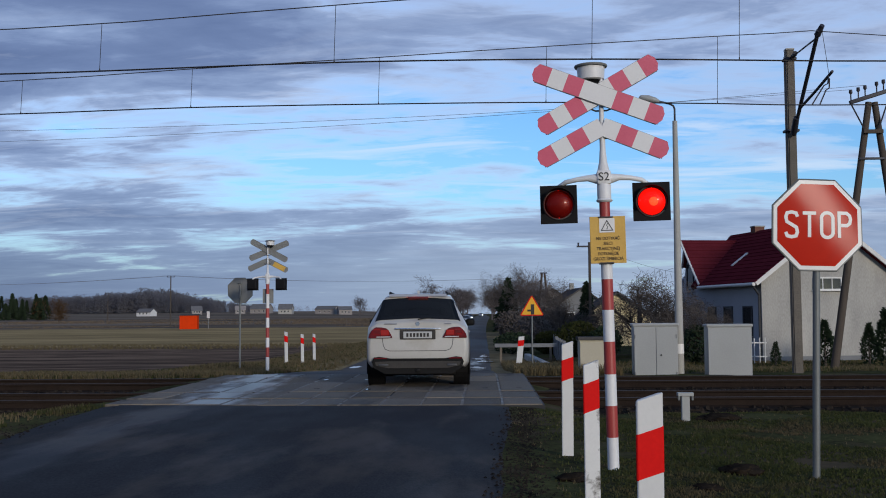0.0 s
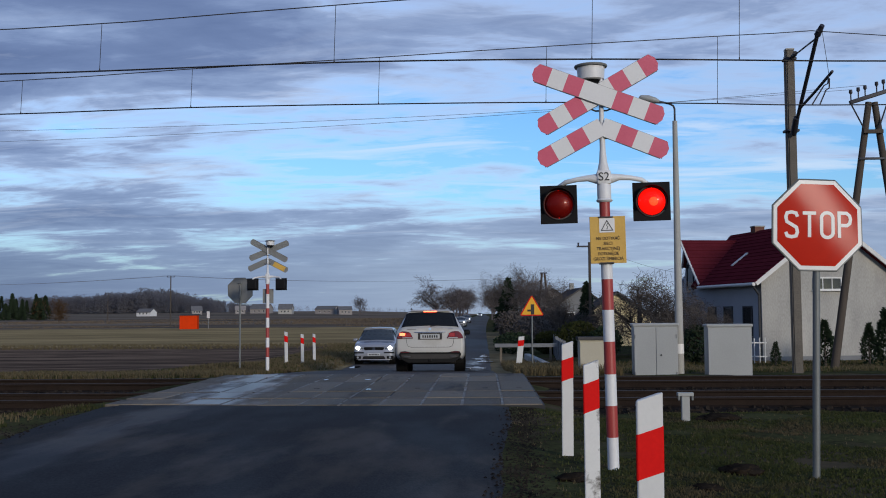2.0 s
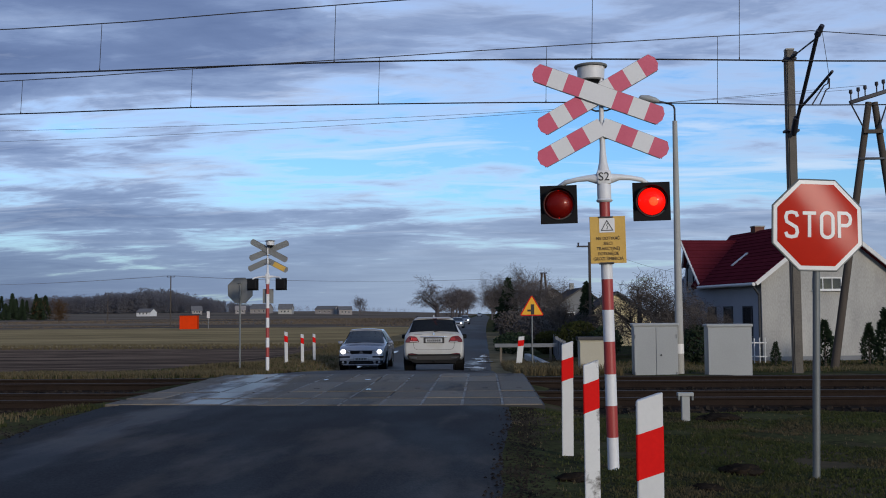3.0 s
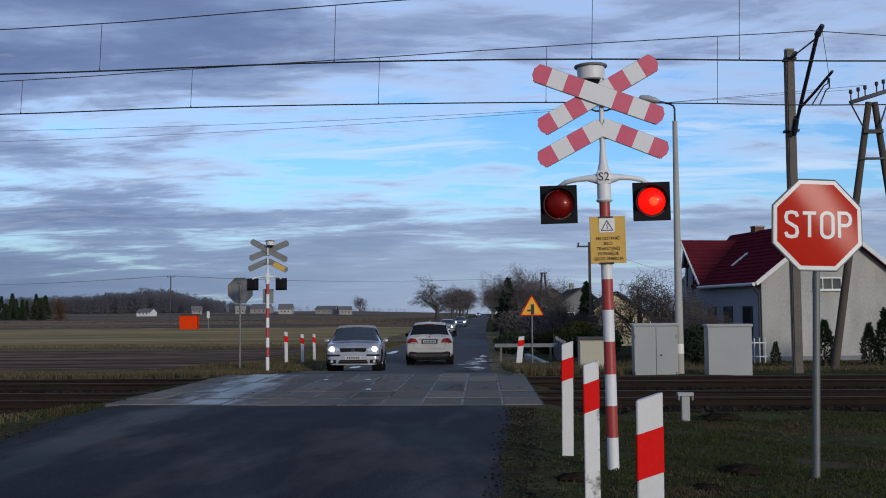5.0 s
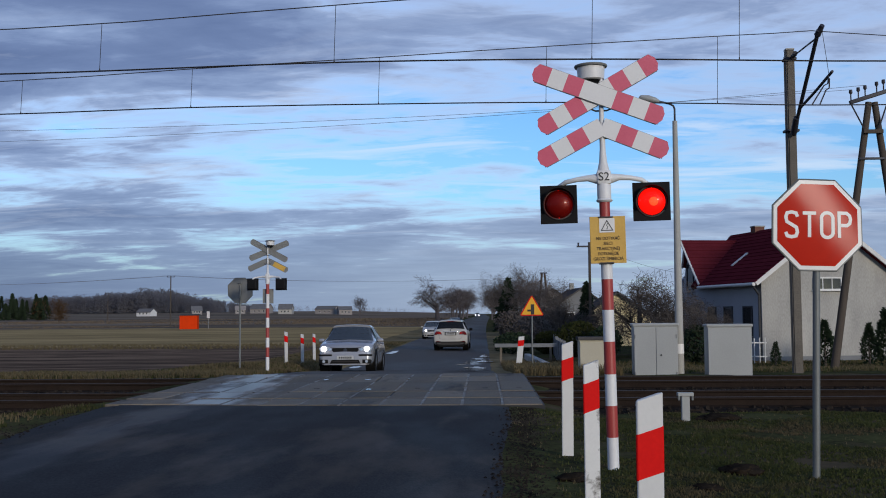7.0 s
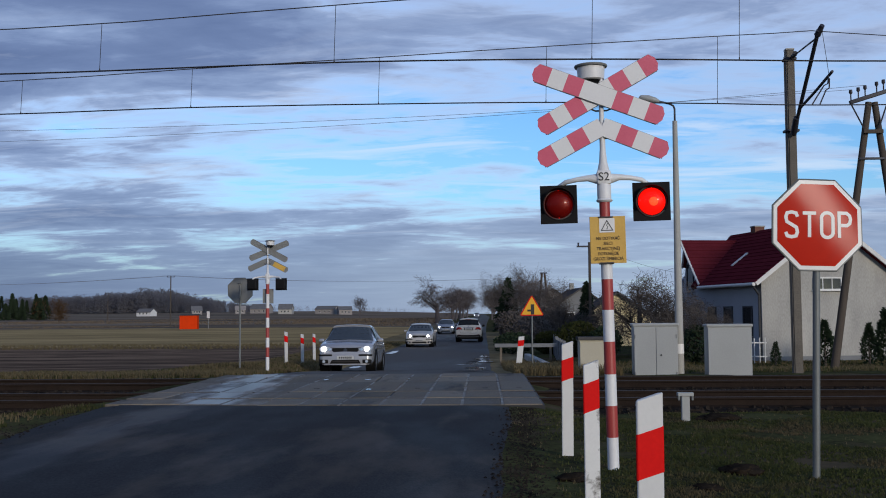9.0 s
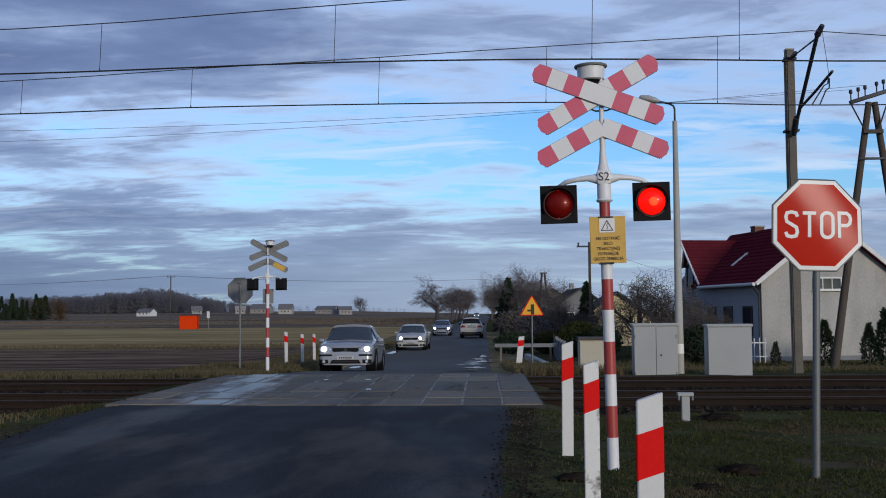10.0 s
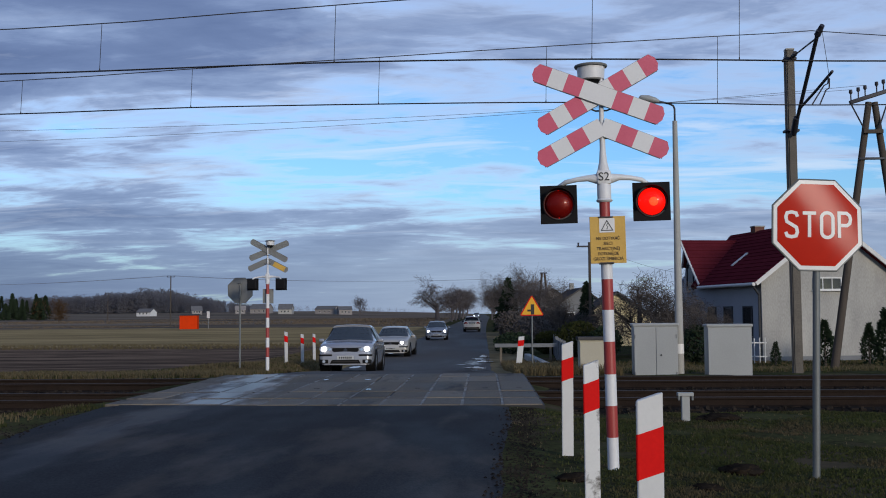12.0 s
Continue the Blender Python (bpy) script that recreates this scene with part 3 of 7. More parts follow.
def build_tracks():
    bed_xs = steps(-400, -60, 20) + steps(-59, -6.2, 0.5)
    for name, xs in (("track_bed_1", bed_xs), ("track_bed_2", steps(1.15, 30, 0.3) + steps(31, 400, 12))):
        def zf(x, y):
            return -0.155 + 0.03 * noise.noise((x * 3, y * 3, 1)) - 0.12 * (sstep(16.9, 16.0, y) + 0) - 0.2 * sstep(23.4, 24.3, y) + 0.0
        tagged(grid(name, xs, [15.7, 16.0, 16.3, 16.6, 16.9] + steps(17.2, 23.4, 0.35) + [23.7, 24.0, 24.4], zf, M["ballast"]),
               "dark brown ballast bed under two tracks", "track bed", kind="structure")
    prof = [(-0.075, -0.16), (0.075, -0.16), (0.075, -0.145), (0.012, -0.125), (0.012, -0.045), (0.036, -0.035), (0.036, 0.0), (-0.036, 0.0), (-0.036, -0.035), (-0.012, -0.045), (-0.012, -0.125), (-0.075, -0.145)]
    for y in RAILS:
        r = thing("rail", pose(0, y, 0), "rusty steel rail with a worn bright head", "rail", "rails of two tracks")
        part("rail_web", prismed([(u, v) for u, v in prof], "x", -400, 400), M["rail"], r, smooth=False)
        bm = bmesh.new()
        prism(bm, [(-0.034, -0.006), (0.034, -0.006), (0.031, 0.0), (0.020, 0.004), (0.0, 0.0055), (-0.020, 0.004), (-0.031, 0.0)], "x", -400, 400)
        part("rail_head", bm, M["railhead"], r, "worn bright rail head", smooth=False)
    # sleepers beside the crossing, joined further off
    me = None
    for t in TRACKS:
        far = bmesh.new()
        k = -400
        for x in np.arange(-60, 60, 0.62):
            if -6.1 < x < 1.15:
                continue
            near = -14 < x < 16
            if near:
                if me is None:
                    b = boxed((0, 0, 0), (0.24, 2.5, 0.12), 0.012, seg=1)
                    s = obj("sleeper", b, M["sleeper"])
                    me = s.data
                else:
                    s = new("sleeper", me)
                s.matrix_basis = pose(float(x), t, -0.205 + random.uniform(-0.006, 0.006), 0, 0, random.uniform(-0.7, 0.7))
                tagged(s, "dark weathered sleeper bedded in ballast", "sleeper", "sleepers of the tracks")
            else:
                box(far, (float(x), t, -0.205), (0.24, 2.5, 0.12))
        tagged(obj("sleeper_row", far, M["sleeper"]), "dark sleepers further along the track", "sleepers", kind="stuff")


def build_crossing():
    base = obj("crossing_bed", prismed([(-5.80, 16.38), (-2.3, 16.0), (0.90, 16.0), (0.90, 24.22), (-5.80, 24.22)], "z", -0.15, -0.008), M["joint"])
    tagged(base, "level crossing deck of worn grey concrete panels", "crossing deck", kind="structure")
    rows = [(16.02, 17.19), (17.35, 18.66), (18.85, 21.37), (21.55, 22.85), (23.03, 24.2)]
    n = 11
    w = 6.72 / n
    cache = {}

    def lag(x):
        """How far the deck's front edge falls back towards its outer corner."""
        return 0.10 * max(0.0, -2.2 - x)
    for r, (a, b) in enumerate(rows):
        for i in range(n):
            x = -5.83 + w * (i + 0.5)
            a2 = a + (lag(x) if r == 0 else 0.0)
            key = round(b - a2, 2)
            if key not in cache:
                bm = boxed((0, 0, 0), (w - 0.044, b - a2 - 0.01, 0.14), 0.005, seg=1)
                ob = obj("concrete_panel", bm, M["panel"])
                cache[key] = ob.data
            else:
                ob = new("concrete_panel", cache[key])
            ob.parent = base
            # one row is tipped towards the eye to catch headlamp glints
            tip = 1.0 if 21.5 < a < 22 else 0.0
            ob.matrix_basis = pose(x, (a2 + b) / 2, -0.062 + random.uniform(-0.004, 0.005), tip + random.uniform(-0.12, 0.12), random.uniform(-0.2, 0.2), random.uniform(-0.15, 0.15))
            if i:
                # pale grout, broken away in places
                y0 = a2 + 0.02
                while y0 < b - 0.1:
                    ln = min(random.uniform(0.3, 1.5), b - 0.02 - y0)
                    if random.random() < 0.94:
                        g = obj("joint_grout", boxed((0, 0, 0), (random.uniform(0.03, 0.05), ln, 0.05), 0.0), M["grout"])
                        g.parent = base
                        g.matrix_basis = pose(x - w / 2, y0 + ln / 2, -0.021 + random.uniform(-0.003, 0.003), 0, 0, random.uniform(-0.3, 0.3))
                    y0 += ln + random.uniform(0.03, 0.2)
            if r == 2 and i > 3:
                # lifting pocket
                p = obj("lifting_pocket", boxed((0, 0, 0), (0.10, 0.05, 0.012), 0.004, seg=1), M["joint"])
                p.parent = base
                p.matrix_basis = pose(x + 0.05, 19.5, 0.009)


build_tracks()
build_crossing()


# ---- signals and signs at the crossing ----
LAMP_HUBS = []


def ring_disc(bm, c, r, depth, seg=28, dome=0.0):
    """A round lens with its face toward -y."""
    rings = []
    for k, (q, h) in enumerate(((1.0, 0.0), (0.96, -0.25), (0.8, -0.62), (0.5, -0.9), (0.0, -1.0))):
        if q == 0:
            rings.append([bm.verts.new((c[0], c[1] + h * dome - depth, c[2]))])
        else:
            rings.append([bm.verts.new((c[0] + r * q * math.cos(a), c[1] + h * dome - depth, c[2] + r * q * math.sin(a))) for a in (2 * math.pi * i / seg for i in range(seg))])
    for r0, r1 in zip(rings, rings[1:]):
        for i in range(seg):
            if len(r1) == 1:
                bm.faces.new((r0[i], r0[(i + 1) % seg], r1[0]))
            else:
                bm.faces.new((r0[i], r0[(i + 1) % seg], r1[(i + 1) % seg], r1[i]))
    bmesh.ops.recalc_face_normals(bm, faces=bm.faces)
    return bm


def lamp_turner(parent, c, r):
    """The lamp inside a signal head: a reflector body that turns, with a lit face and a dark face."""
    hub = new("turning_lamp")
    hub.parent = parent
    bm = ring_disc(bmesh.new(), (0, 0, 0), r, 0.0, dome=r * 0.42)
    hub_mesh = bpy.data.meshes.new("turning_lamp")
    # one body: the front half carries the lit face, the back half the dark one
    back = ring_disc(bmesh.new(), (0, 0, 0), r, 0.0, dome=r * 0.42)
    bmesh.ops.rotate(back, verts=back.verts, cent=(0, 0, 0), matrix=Matrix.Rotation(math.pi, 3, "Z"))
    tmp = bpy.data.meshes.new("half")
    back.to_mesh(tmp)
    back.free()
    nf = len(bm.faces)
    bm.from_mesh(tmp)
    bpy.data.meshes.remove(tmp)
    bm.faces.ensure_lookup_table()
    for i, f in enumerate(bm.faces):
        f.material_index = 0 if i < nf else 1
        f.smooth = True
    tube(bm, [(0, 0, -r * 1.02), (0, 0, r * 1.02)], 0.006, 6)
    core = ring_disc(bmesh.new(), (0.012, -r * 0.36, -0.004), r * 0.34, 0.0, seg=18, dome=0.02)
    tmp = bpy.data.meshes.new("core")
    core.to_mesh(tmp)
    core.free()
    n2 = len(bm.faces)
    bm.from_mesh(tmp)
    bpy.data.meshes.remove(tmp)
    bm.faces.ensure_lookup_table()
    for f in bm.faces[n2:]:
        f.material_index = 2
    bm.to_mesh(hub_mesh)
    bm.free()
    for k in ("lens_on", "lens_off", "bulb"):
        hub_mesh.materials.append(M[k])
    bpy.data.objects.remove(hub)
    hub = new("turning_lamp", hub_mesh)
    hub.parent = parent
    hub["label"] = "red signal lamp turning between lit and dark face"
    hub.location = c
    return hub


def lens_material():
    m = bpy.data.materials.new("red_signal_glass")
    m.use_nodes = True
    nt = m.node_tree
    p = nt.nodes["Principled BSDF"]
    p.inputs["Base Color"].default_value = (0.10, 0.006, 0.005, 1)
    p.inputs["Roughness"].default_value = 0.12
    t = nt.nodes.new("ShaderNodeBsdfTransparent")
    t.inputs[0].default_value = (1.0, 0.55, 0.5, 1)
    ms = nt.nodes.new("ShaderNodeMixShader")
    ms.inputs[0].default_value = 0.85
    nt.links.new(p.outputs[0], ms.inputs[1])
    nt.links.new(t.outputs[0], ms.inputs[2])
    nt.links.new(ms.outputs[0], nt.nodes["Material Output"].inputs[0])
    return m


M["lens"] = lens_material()


def blade(parent, c, ang, a, b, w, mats, name="cross_blade", back=False, tip_a=True, tip_b=True):
    """A striped board in the XZ plane from a to b along its own axis, with pointed ends."""
    bm = bmesh.new()
    th = 0.006
    cuts = [a + (b - a) * i / round((b - a) / 0.15) for i in range(round((b - a) / 0.15) + 1)]
    n = len(cuts) - 1
    for i in range(n):
        x0, x1 = cuts[i], cuts[i + 1]
        out = [(x0, -w / 2), (x1, -w / 2), (x1, w / 2), (x0, w / 2)]
        if i == 0 and tip_a:
            out = [(x0 + 0.035, -w / 2), (x1, -w / 2), (x1, w / 2), (x0 + 0.035, w / 2), (x0, w * 0.18), (x0, -w * 0.18)]
        if i == n - 1 and tip_b:
            out = [(x0, -w / 2), (x1 - 0.035, -w / 2), (x1, -w * 0.18), (x1, w * 0.18), (x1 - 0.035, w / 2), (x0, w / 2)]
        red = abs((x0 + x1) / 2) > 0.45 or 0.15 < abs((x0 + x1) / 2) < 0.30
        n0 = len(bm.faces)
        prism(bm, out, "y", -th, 0.003)
        bm.faces.ensure_lookup_table()
        for f in bm.faces[n0:]:
            f.normal_update()
            f.material_index = 2 if f.normal.y > 0.5 else 1 if red else 0
    # plain grey back
    n0 = len(bm.faces)
    box(bm, ((a + b) / 2, 0.010, 0), (b - a - 0.05, 0.006, w - 0.006))
    bm.faces.ensure_lookup_table()
    for f in bm.faces[n0:]:
        f.material_index = 2
    # folded rim
    for z in (-w / 2, w / 2):
        n0 = len(bm.faces)
        box(bm, ((a + b) / 2, 0.010, z), (b - a - 0.08, 0.026, 0.006))
        bm.faces.ensure_lookup_table()
        for f in bm.faces[n0:]:
            f.material_index = 2
    bmesh.ops.rotate(bm, verts=bm.verts, cent=(0, 0, 0), matrix=Matrix.Rotation(-radians(ang), 3, "Y"))
    bmesh.ops.translate(bm, vec=c, verts=bm.verts)
    return part(name, bm, mats, parent, smooth=False)


def signal_post(m, facing_us, label, group):
    """A banded post with two lamps, a cross over a chevron and a bell; faces -y in its own space."""
    s = thing("crossing_signal", m, label, "railway signal", group)
    H = 2.30
    bands = [0.0, 0.256, 0.531, 0.807, 1.093, 1.373, 1.644, 2.05, 2.33]
    for i, (z0, z1) in enumerate(zip(bands, bands[1:])):
        part("post_band", tubed([(0, 0, z0 - (0.35 if i == 0 else 0)), (0, 0, z1)], 0.051 if z0 < 2 else 0.047, 20), M["white"] if i % 2 == 0 else M["red"], s)
    part("collar", tubed([(0, 0, 2.33), (0, 0, 2.345), (0, 0, 2.36)], [0.06, 0.075, 0.062], 20), M["white"], s)
    part("sleeve", tubed([(0, 0, 2.36), (0, 0, 2.48), (0, 0, 2.50)], [0.062, 0.062, 0.055], 20), M["white"], s)
    part("hub", boxed((0, 0, 2.55), (0.125, 0.12, 0.13), 0.02), M["white"], s)
    part("neck", tubed([(0, 0, 2.61), (0, 0, 2.69), (0, 0, 2.81), (0, 0, 3.08)], [0.055, 0.036, 0.026, 0.024], 14), M["white"], s)
    part("mast_top", tubed([(0, 0.0, 3.08), (0, 0.0, 3.46)], 0.021, 12), M["white"], s)
    for sx in (-1, 1):
        arm = tubed([(sx * 0.05, 0, 2.54), (sx * 0.14, 0, 2.55), (sx * 0.24, 0.0, 2.54), (sx * 0.335, 0.04, 2.525), (sx * 0.40, 0.11, 2.49), (sx * 0.405, 0.13, 2.43)],
                    [0.048, 0.028, 0.022, 0.022, 0.022, 0.022], 12)
        part("lamp_arm", arm, M["white"], s)
        cx, cz = (0.418 if sx > 0 else -0.404), 2.327
        ob = new("signal_lamp")
        ob.parent = s
        # housing: a dark square backboard with a deep hood and an open front
        bm = bmesh.new()
        w = 0.165
        box(bm, (0, 0.045, 0), (0.33, 0.012, 0.345), 0.004)
        box(bm, (0, 0.12, 0), (0.27, 0.15, 0.29), 0.03)
        bpy.data.objects.remove(ob)
        head = part("signal_lamp", bm, M["black"], s, "black square signal lamp housing", smooth=False)
        head.location = (cx, 0, cz)
        hood = bmesh.new()
        seg = 20
        prof = []
        for r0, d in ((0.140, 0.10), (0.145, 0.10)):
            ring = []
            for i in range(seg + 1):
                a = math.pi * (-0.18 + 1.36 * i / seg)
                dep = d * (0.45 + 0.55 * max(0.0, math.sin(a)))
                ring.append((hood.verts.new((r0 * math.cos(a), 0.04, r0 * math.sin(a))), hood.verts.new((r0 * math.cos(a), 0.04 - dep, r0 * math.sin(a)))))
            prof.append(ring)
        for ring in prof:
            for p, q in zip(ring, ring[1:]):
                hood.faces.new((p[0], q[0], q[1], p[1]))
        for i in range(seg):
            hood.faces.new((prof[0][i][1], prof[0][i + 1][1], prof[1][i + 1][1], prof[1][i][1]))
        part("hood", hood, M["black"], head, smooth=False)
        part("lens_ring", tubed([(0.133 * math.cos(a), 0.036, 0.133 * math.sin(a)) for a in (2 * math.pi * i / 28 for i in range(29))], 0.008, 6), M["darkgrey"], head)
        if facing_us:
            part("lens", ring_disc(bmesh.new(), (0, 0.02, 0), 0.128, 0.0, dome=0.075), M["lens"], head, "red ribbed signal glass")
            LAMP_HUBS.append((sx, lamp_turner(head, (0, 0.028, 0), 0.122)))
    # cross, chevron and bell
    mats = [M["signwhite"], M["signpink"], M["greydark"]]
    cz = 3.293
    blade(s, (-0.026, -0.052, cz), -22.0, -0.615, 0.61, 0.165, mats)
    blade(s, (-0.03, -0.032, cz), 28.5, -0.60, 0.60, 0.165, mats)
    blade(s, (0.0, -0.036, 3.005), 27.2, -0.64, 0.0, 0.16, mats, "chevron_blade", tip_b=False)
    blade(s, (0.0, -0.034, 3.005), -23.5, 0.0, 0.62, 0.16, mats, "chevron_blade", tip_a=False)
    for z in (3.17, 2.92):
        part("bracket", tubed([(-0.10, -0.02, z), (-0.05, 0.03, z - 0.012), (0.05, 0.03, z - 0.012), (0.10, -0.02, z)], 0.008, 6), M["darkgrey"], s)
    part("bell", tubed([(-0.08, 0.04, 3.43), (-0.08, 0.04, 3.445), (-0.08, 0.04, 3.555)], [0.09, 0.118, 0.125], 24), M["white"], s, "white warning bell housing")
    part("bell_lid", tubed([(-0.08, 0.04, 3.555), (-0.08, 0.04, 3.567), (-0.08, 0.04, 3.575), (-0.08, 0.04, 3.595)], [0.145, 0.15, 0.145, 0.06], 24), M["greydark"], s, "grey bell lid")
    part("bell_base", tubed([(-0.08, 0.04, 3.395), (-0.08, 0.04, 3.431)], [0.075, 0.105], 20), M["black"], s)
    return s


def warning_plate(s, z):
    """The yellow plate strapped to the near post."""
    pl = part("warning_plate", boxed((0.015, -0.062, z), (0.312, 0.008, 0.415), 0.003, seg=1), M["yellow"], s, "yellow high-voltage warning plate", smooth=False)
    part("pictogram_field", boxed((0.01, -0.068, z + 0.128), (0.135, 0.004, 0.125), 0.0), M["signwhite"], pl, "white pictogram field", smooth=False)
    bm = bmesh.new()
    t0 = [(-0.05, -0.04), (0.05, -0.04), (0.0, 0.046)]
    for i in range(3):
        a, b = Vector(t0[i]), Vector(t0[(i + 1) % 3])
        d = (b - a).normalized() * 0.004
        tube(bm, [(a.x - d.x + 0.01, -0.0705, z + 0.124 + a.y - d.y), (b.x + d.x + 0.01, -0.0705, z + 0.124 + b.y + d.y)], 0.0042, 4)
    tube(bm, [(0.018, -0.0705, z + 0.15), (0.006, -0.0705, z + 0.122), (0.018, -0.0705, z + 0.122), (0.008, -0.0705, z + 0.092)], 0.0035, 4)
    part("pictogram", bm, M["ink"], pl, "black lightning triangle", smooth=False)
    for k, line in enumerate(("NIE DOTYKAĆ", "SIECI", "TRAKCYJNEJ", "DOTKNIĘCIE", "GROZI ŚMIERCIĄ")):
        size = 0.040
        bm = words(line, size)
        xs = [v.co.x for v in bm.verts]
        want = (0.205, 0.075, 0.20, 0.18, 0.262)[k]
        f = want / (max(xs) - min(xs))
        bmesh.ops.scale(bm, vec=(f, 1, 1.0), verts=bm.verts)
        part("lettering", moved(bm, (0.015, -0.0685, z + 0.012 - 0.045 * k)), M["ink"], pl, smooth=False)
    for zz in (z + 0.20, z - 0.205):
        part("strap", boxed((0, -0.01, zz), (0.13, 0.13, 0.014), 0.004, seg=1), M["darkgrey"], s, smooth=False)


def octagon(r):
    return [(r * math.cos(math.pi / 8 + i * math.pi / 4) / math.cos(math.pi / 8), r * math.sin(math.pi / 8 + i * math.pi / 4) / math.cos(math.pi / 8)) for i in range(8)]


def ribbon(bm, line, q):
    """A stroke of half width q along the points, as one thin mitred solid in the XZ plane."""
    pts = [Vector(p) for p in line]
    closed = (pts[0] - pts[-1]).length < 1e-6
    if closed:
        pts = pts[:-1]
    n = len(pts)
    rows = []
    for i, p in enumerate(pts):
        a = (p - pts[i - 1]).normalized() if (i or closed) else (pts[1] - p).normalized()
        b = (pts[(i + 1) % n] - p).normalized() if (i < n - 1 or closed) else a
        m = (a + b).normalized()
        nn = Vector((-m.y, m.x)) * q / max(m.dot(a), 0.5)
        rows.append([bm.verts.new((u.x, yy, u.y)) for u in (p - nn, p + nn) for yy in (-0.0085, -0.0062)])
    for k in range(n if closed else n - 1):
        r, t = rows[k], rows[(k + 1) % n]
        for e, f in ((0, 1), (1, 3), (3, 2), (2, 0)):
            bm.faces.new((r[e], r[f], t[f], t[e]))
    if not closed:
        for r in (rows[0], rows[-1]):
            bm.faces.new((r[0], r[1], r[3], r[2]))
    bmesh.ops.recalc_face_normals(bm, faces=bm.faces)


def stop_sign(m, cz, label, half=0.375, post_r=0.03, lean=0):
    s = thing("stop_sign", m, label, "road sign", "stop signs at the crossing")
    part("post", tubed([(0, 0.035, -0.3), (0, 0.035, cz + 0.15)], post_r, 16), M["galv"], s, "grey galvanised post")
    # the sheet is bent back a little towards its upper outer corner
    ax = Vector((0.80, 0.60)).normalized()

    def bow(bm):
        for c in [-0.1 + 0.05 * k for k in range(11)]:
            bmesh.ops.bisect_plane(bm, geom=list(bm.verts) + list(bm.edges) + list(bm.faces), plane_co=(ax.x * c, 0, cz + ax.y * c), plane_no=(ax.x, 0, ax.y))
        for v in bm.verts:
            u = max(0.0, v.co.x * ax.x + (v.co.z - cz) * ax.y + 0.1)
            v.co.y += 0.16 * u * u
        return bm
    part("sign_back", bow(prismed([(u, v + cz) for u, v in octagon(half)], "y", 0.0, 0.012)), M["greydark"], s, "grey sheet metal back")
    part("border", bow(prismed([(u, v + cz) for u, v in octagon(half - 0.004)], "y", -0.003, -0.0005)), M["stopwhite"], s, "white reflective border")
    part("face", bow(prismed([(u, v + cz) for u, v in octagon(half - 0.036)], "y", -0.006, -0.003)), M["stop"], s, "red reflective face")
    ring = octagon(half)
    fold = [(a[0] + (b[0] - a[0]) * k / 5, 0.008, a[1] + (b[1] - a[1]) * k / 5 + cz) for a, b in zip(ring, ring[1:] + ring[:1]) for k in range(5)]
    part("edge_fold", bow(tubed(fold + fold[:1], 0.010, 6)), M["galv"], s, smooth=False)
    # narrow traffic lettering drawn as thick strokes
    st = 0.0195
    h, w = 0.103, 0.049
    glyphs = {
        "S": [(w, h * 0.62), (w * 0.75, h * 0.92), (0, h), (-w * 0.75, h * 0.92), (-w, h * 0.6), (-w * 0.8, h * 0.22), (0, 0), (w * 0.8, -h * 0.22), (w, -h * 0.6), (w * 0.75, -h * 0.92), (0, -h), (-w * 0.75, -h * 0.92), (-w, -h * 0.62)],
        "O": [(w * math.cos(a) * 1.0, h * 0.55 * math.copysign(1, math.sin(a)) + h * 0.45 * math.sin(a)) for a in (2 * math.pi * (i + 0.5) / 24 for i in range(25))],
    }
    strokes = {"S": [glyphs["S"]], "T": [[(-w * 1.15, h - 0.006), (w * 1.15, h - 0.006)], [(0, h - 0.022), (0, -h)]], "O": [glyphs["O"]],
               "P": [[(-w, -h), (-w, h), (w * 0.35, h), (w * 0.85, h * 0.8), (w, h * 0.5), (w * 0.85, h * 0.18), (w * 0.35, 0.0), (-w + 0.0155, 0.0)]]}
    for ch, x in zip("STOP", (-0.222, -0.073, 0.077, 0.228)):
        bm = bmesh.new()
        for line in strokes[ch]:
            ribbon(bm, line, st * 0.72)
        part("letter", bow(moved(bm, (x, -0.001, cz))), M["stopwhite"], s, "white letter", smooth=False)
    for z in (cz + 0.22, cz - 0.22):
        part("clamp", boxed((0, 0.052, z), (0.09, 0.07, 0.03), 0.006, seg=1), M["galv"], s, smooth=False)
    return s


